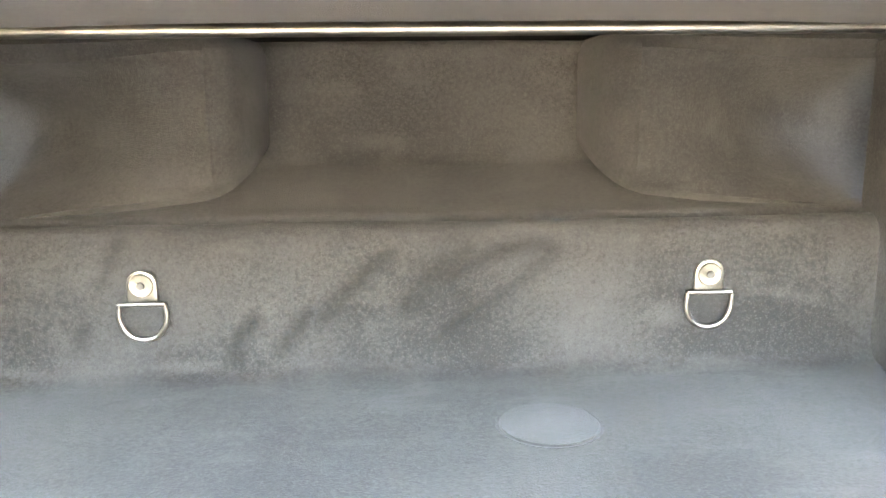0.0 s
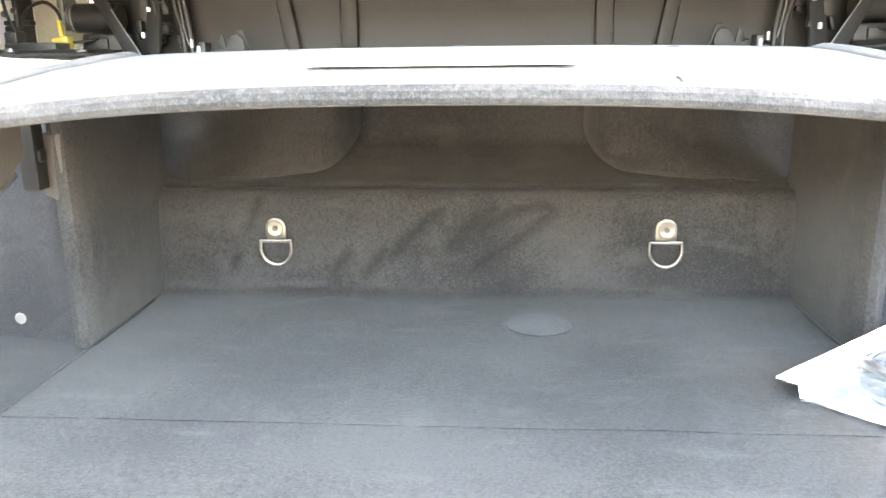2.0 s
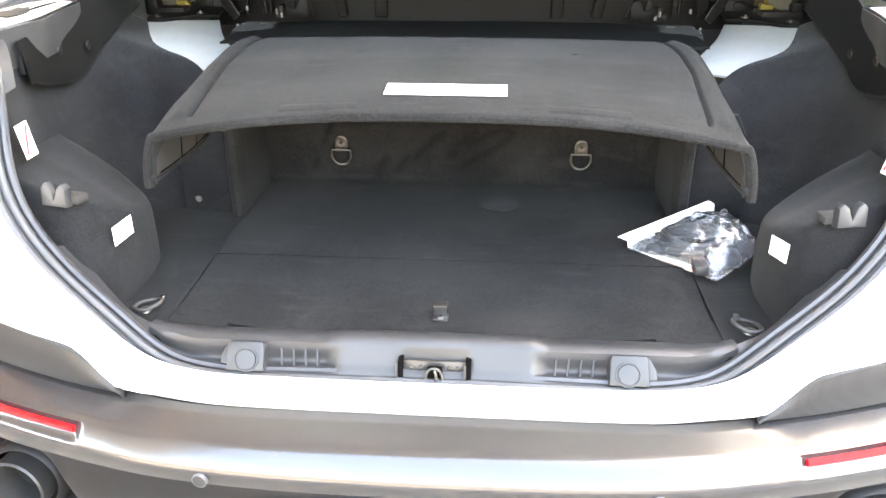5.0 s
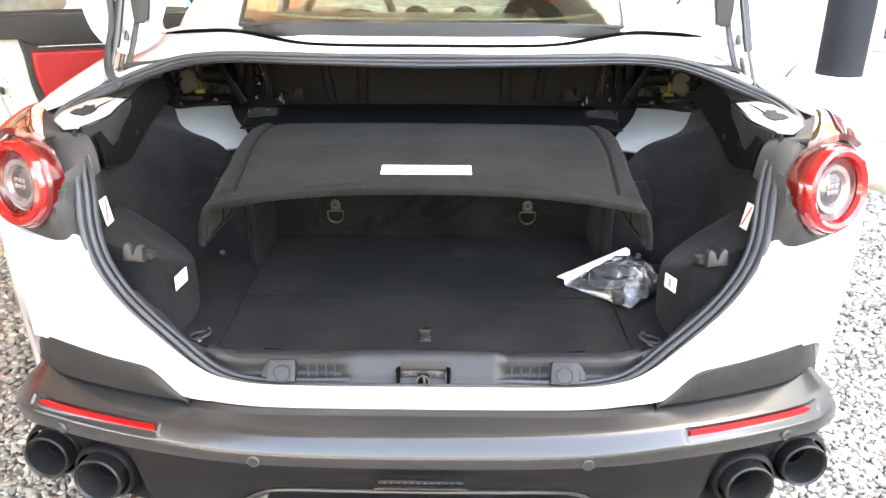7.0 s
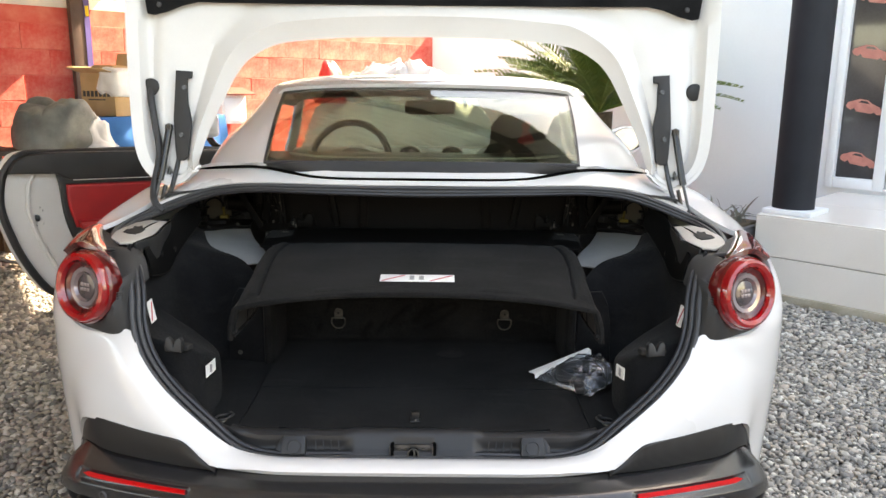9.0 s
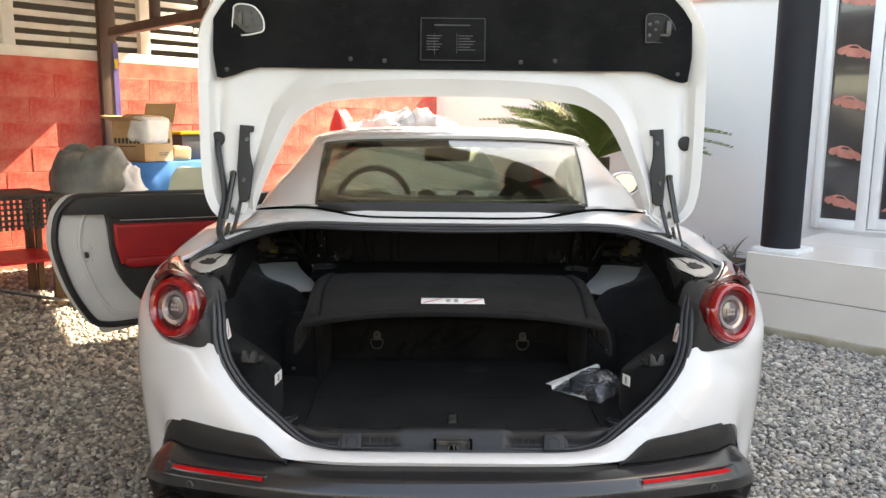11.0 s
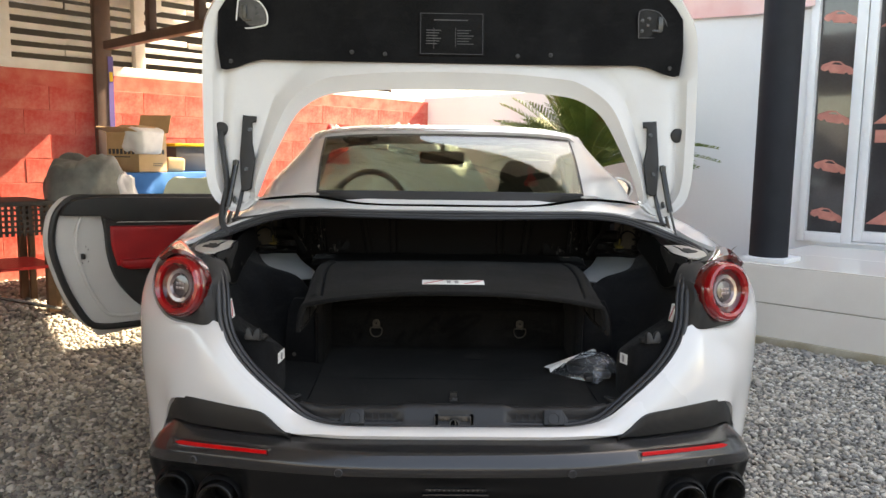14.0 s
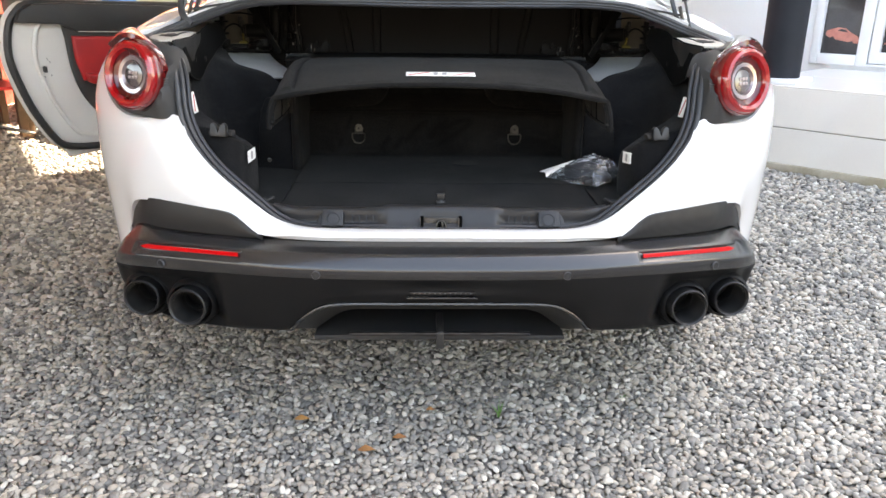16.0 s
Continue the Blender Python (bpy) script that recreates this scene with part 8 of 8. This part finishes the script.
for i, (b, z, r) in enumerate(((2.00, 3.10, .078), (1.70, 3.15, .085))):
    star = [((r if k % 2 == 0 else r * .42) * math.sin(k * math.pi / 5), (r if k % 2 == 0 else r * .42) * math.cos(k * math.pi / 5)) for k in range(10)]
    part("banner_star", slab(star, YARD @ Matrix.Translation((BA - .060, b, z)) @ Matrix.Rotation(radians(-90), 4, "Z") @ Matrix.Rotation(radians(90), 4, "X"), .003), YELLOWCLOTH, banner)
part("banner_letter", letters("Y", .20, .003, YARD @ Matrix.Translation((BA - .058, 2.30, 3.02)) @ Matrix.Rotation(radians(-90), 4, "Z") @ Matrix.Rotation(radians(90), 4, "X") @ Matrix.Rotation(radians(14), 4, "Z")), YELLOWCLOTH, banner)
FLAGGREY = material("grey_flag_cloth", (0.15, 0.16, 0.185), (0.11, 0.12, 0.14), rough=0.8)
flag = thing("checked_flag", yard(BA - .05, .9, 2.7), "grey and white checked flag on the wall", "flag")
for i in range(7):
    for j in range(9):
        b, z = 1.03 - i * .053, 2.66 + j * .062 + .018 * i
        m = YARD @ Matrix.Translation((BA - .045 - .008 * math.sin(i * 1.1), b, z)) @ Matrix.Rotation(radians(-90), 4, "Z") @ Matrix.Rotation(radians(90), 4, "X")
        part("flag_square", slab([(0, 0), (.053, .018), (.053, .080), (0, .062)], m, .002), FLAGGREY if (i + j) % 2 else PAPER, flag)

# sago palm in front of the wall, and a planter by the porch
def frond(bm_list, root, yaw, lift, length, rng, width=.16):
    pts = []
    for t in np.linspace(0, 1, 22):
        r = length * t * math.cos(lift) * (1 - .06 * t)
        z = length * (math.sin(lift) * t - .42 * t * t * (1 - lift / 2.2))
        pts.append(np.array([root[0] + r * math.cos(yaw), root[1] + r * math.sin(yaw), root[2] + z]))
    v, f = [], []
    up = np.array([0, 0, 1.0])
    for i in range(2, 21):
        d = pts[i + 1] - pts[i] if i < 21 else pts[i] - pts[i - 1]
        d /= np.linalg.norm(d)
        sd = np.cross(d, up)
        sd /= max(np.linalg.norm(sd), 1e-6)
        ln = width * math.sin(min(1, (i + 2) / 7) * math.pi / 2) * (1 - (i / 22) ** 3) * rng.uniform(.85, 1.1)
        for sub in (0, .5):
            p0 = pts[i] + d * length / 22 * sub
            for sgn in (1, -1):
                tip = p0 + sd * sgn * ln * .8 + d * ln * .75 + up * ln * rng.uniform(.12, .34)
                k = len(v)
                v += [p0 - d * .006, p0 + d * .006, (p0 + tip) / 2 + d * .006 + up * .012, (p0 + tip) / 2 - d * .005 + up * .012, tip]
                f += [(k, k + 1, k + 2, k + 3), (k + 3, k + 2, k + 4)]
    bm = from_arrays(v, f)
    return merged(bm, tube(pts, [.008, .002], 5))


def palm(x, y, z, n, length, seed, h):
    rng = random.Random(seed)
    t = thing("sago_palm", (x, y, 0), "green sago palm against the white wall", "palm")
    part("trunk", crumple(tube([(x, y, 0), (x + .02, y, h * .5), (x, y, h)], [.13, .11, .12], 14, smooth=16), .02, 20), TRUNK, t)
    for i in range(n):
        lift = radians(rng.uniform(22, 84))
        part("frond", frond([], (x, y, h), rng.uniform(0, 2 * math.pi), lift, length * rng.uniform(.8, 1.1), rng), LEAFDRY if rng.random() < .07 else LEAF, t)


palm(1.36, 5.05, 0, 130, 1.26, 7, 1.12)
pl_c = (1.93, 3.55)
planter = thing("planter", (pl_c[0], pl_c[1], 0), "dark planter with spiky purple-grey leaves", "planter")
part("pot", turned(block(-.20, .20, -.20, .20, 0, .46, .02), Matrix.Translation((*pl_c, 0)) @ YARD), DARKBIN, planter)
part("soil", turned(block(-.17, .17, -.17, .17, .44, .475, .01), Matrix.Translation((*pl_c, 0)) @ YARD), TRUNK, planter)
rng = random.Random(12)
for i in range(46):
    yaw, lift, ln = rng.uniform(0, 6.3), radians(rng.uniform(15, 80)), rng.uniform(.16, .30)
    ox, oy = rng.uniform(-.13, .13), rng.uniform(-.13, .13)
    g = np.array([[(pl_c[0] + ox + ln * t * math.cos(lift) * math.cos(yaw) - math.sin(yaw) * w * (1 - t ** 1.5), pl_c[1] + oy + ln * t * math.cos(lift) * math.sin(yaw) + math.cos(yaw) * w * (1 - t ** 1.5), .47 + ln * t * math.sin(lift) - .10 * t * t) for w in (-.014, 0, .014)] for t in np.linspace(0, 1, 6)])
    part("leaf", shell(g, .002), AGAVE, planter)

# pieces of the wall and porch
blk = mesh_of("concrete_block", block(-.1990, .1990, -.003, .03, -.0980, .0980, .0025, 1), PAINT_RED)
variants = [blk]
for k in range(5):
    bm = bmesh.new()
    bm.from_mesh(blk)
    bmesh.ops.subdivide_edges(bm, edges=bm.edges, cuts=1)
    crumple(bm, .004, 9, k * 3.7)
    variants.append(mesh_of("concrete_block", bm, PAINT_RED))
rng = random.Random(8)
for r in range(10):
    z = .0 + r * .198 + .09
    if z + .09 > 1.90:
        break
    for i in range(25):
        a = -4.4 + i * .40 + (.20 if r % 2 else 0)
        if a > 5.25:
            continue
        ob = new("concrete_block", rng.choice(variants))
        ob.parent = wall
        ob.matrix_basis = YARD @ Matrix.Translation((a, WALL_B + .0015 * rng.uniform(-1, 1), z)) @ Matrix.Rotation(radians(rng.uniform(-.4, .4)), 4, "Z")
tile_face = mesh_of("tile", block(-.006, .014, -.597, .597, -.125, .125, .003, 1), TILE)
tile_top = mesh_of("tile", block(-.385, .385, -.597, .597, -.012, 0, .003, 1), TILE)
for k in range(6):
    for r in range(2):
        ob = new("tile", tile_face)
        ob.parent = porch
        ob.matrix_basis = YARD @ Matrix.Translation((PA + .006, .325 - k * 1.2, .155 + r * .256))
    for r in range(2):
        ob = new("tile", tile_top)
        ob.parent = porch
        ob.matrix_basis = YARD @ Matrix.Translation((PA + .385 + r * .775, .325 - k * 1.2, PZ))
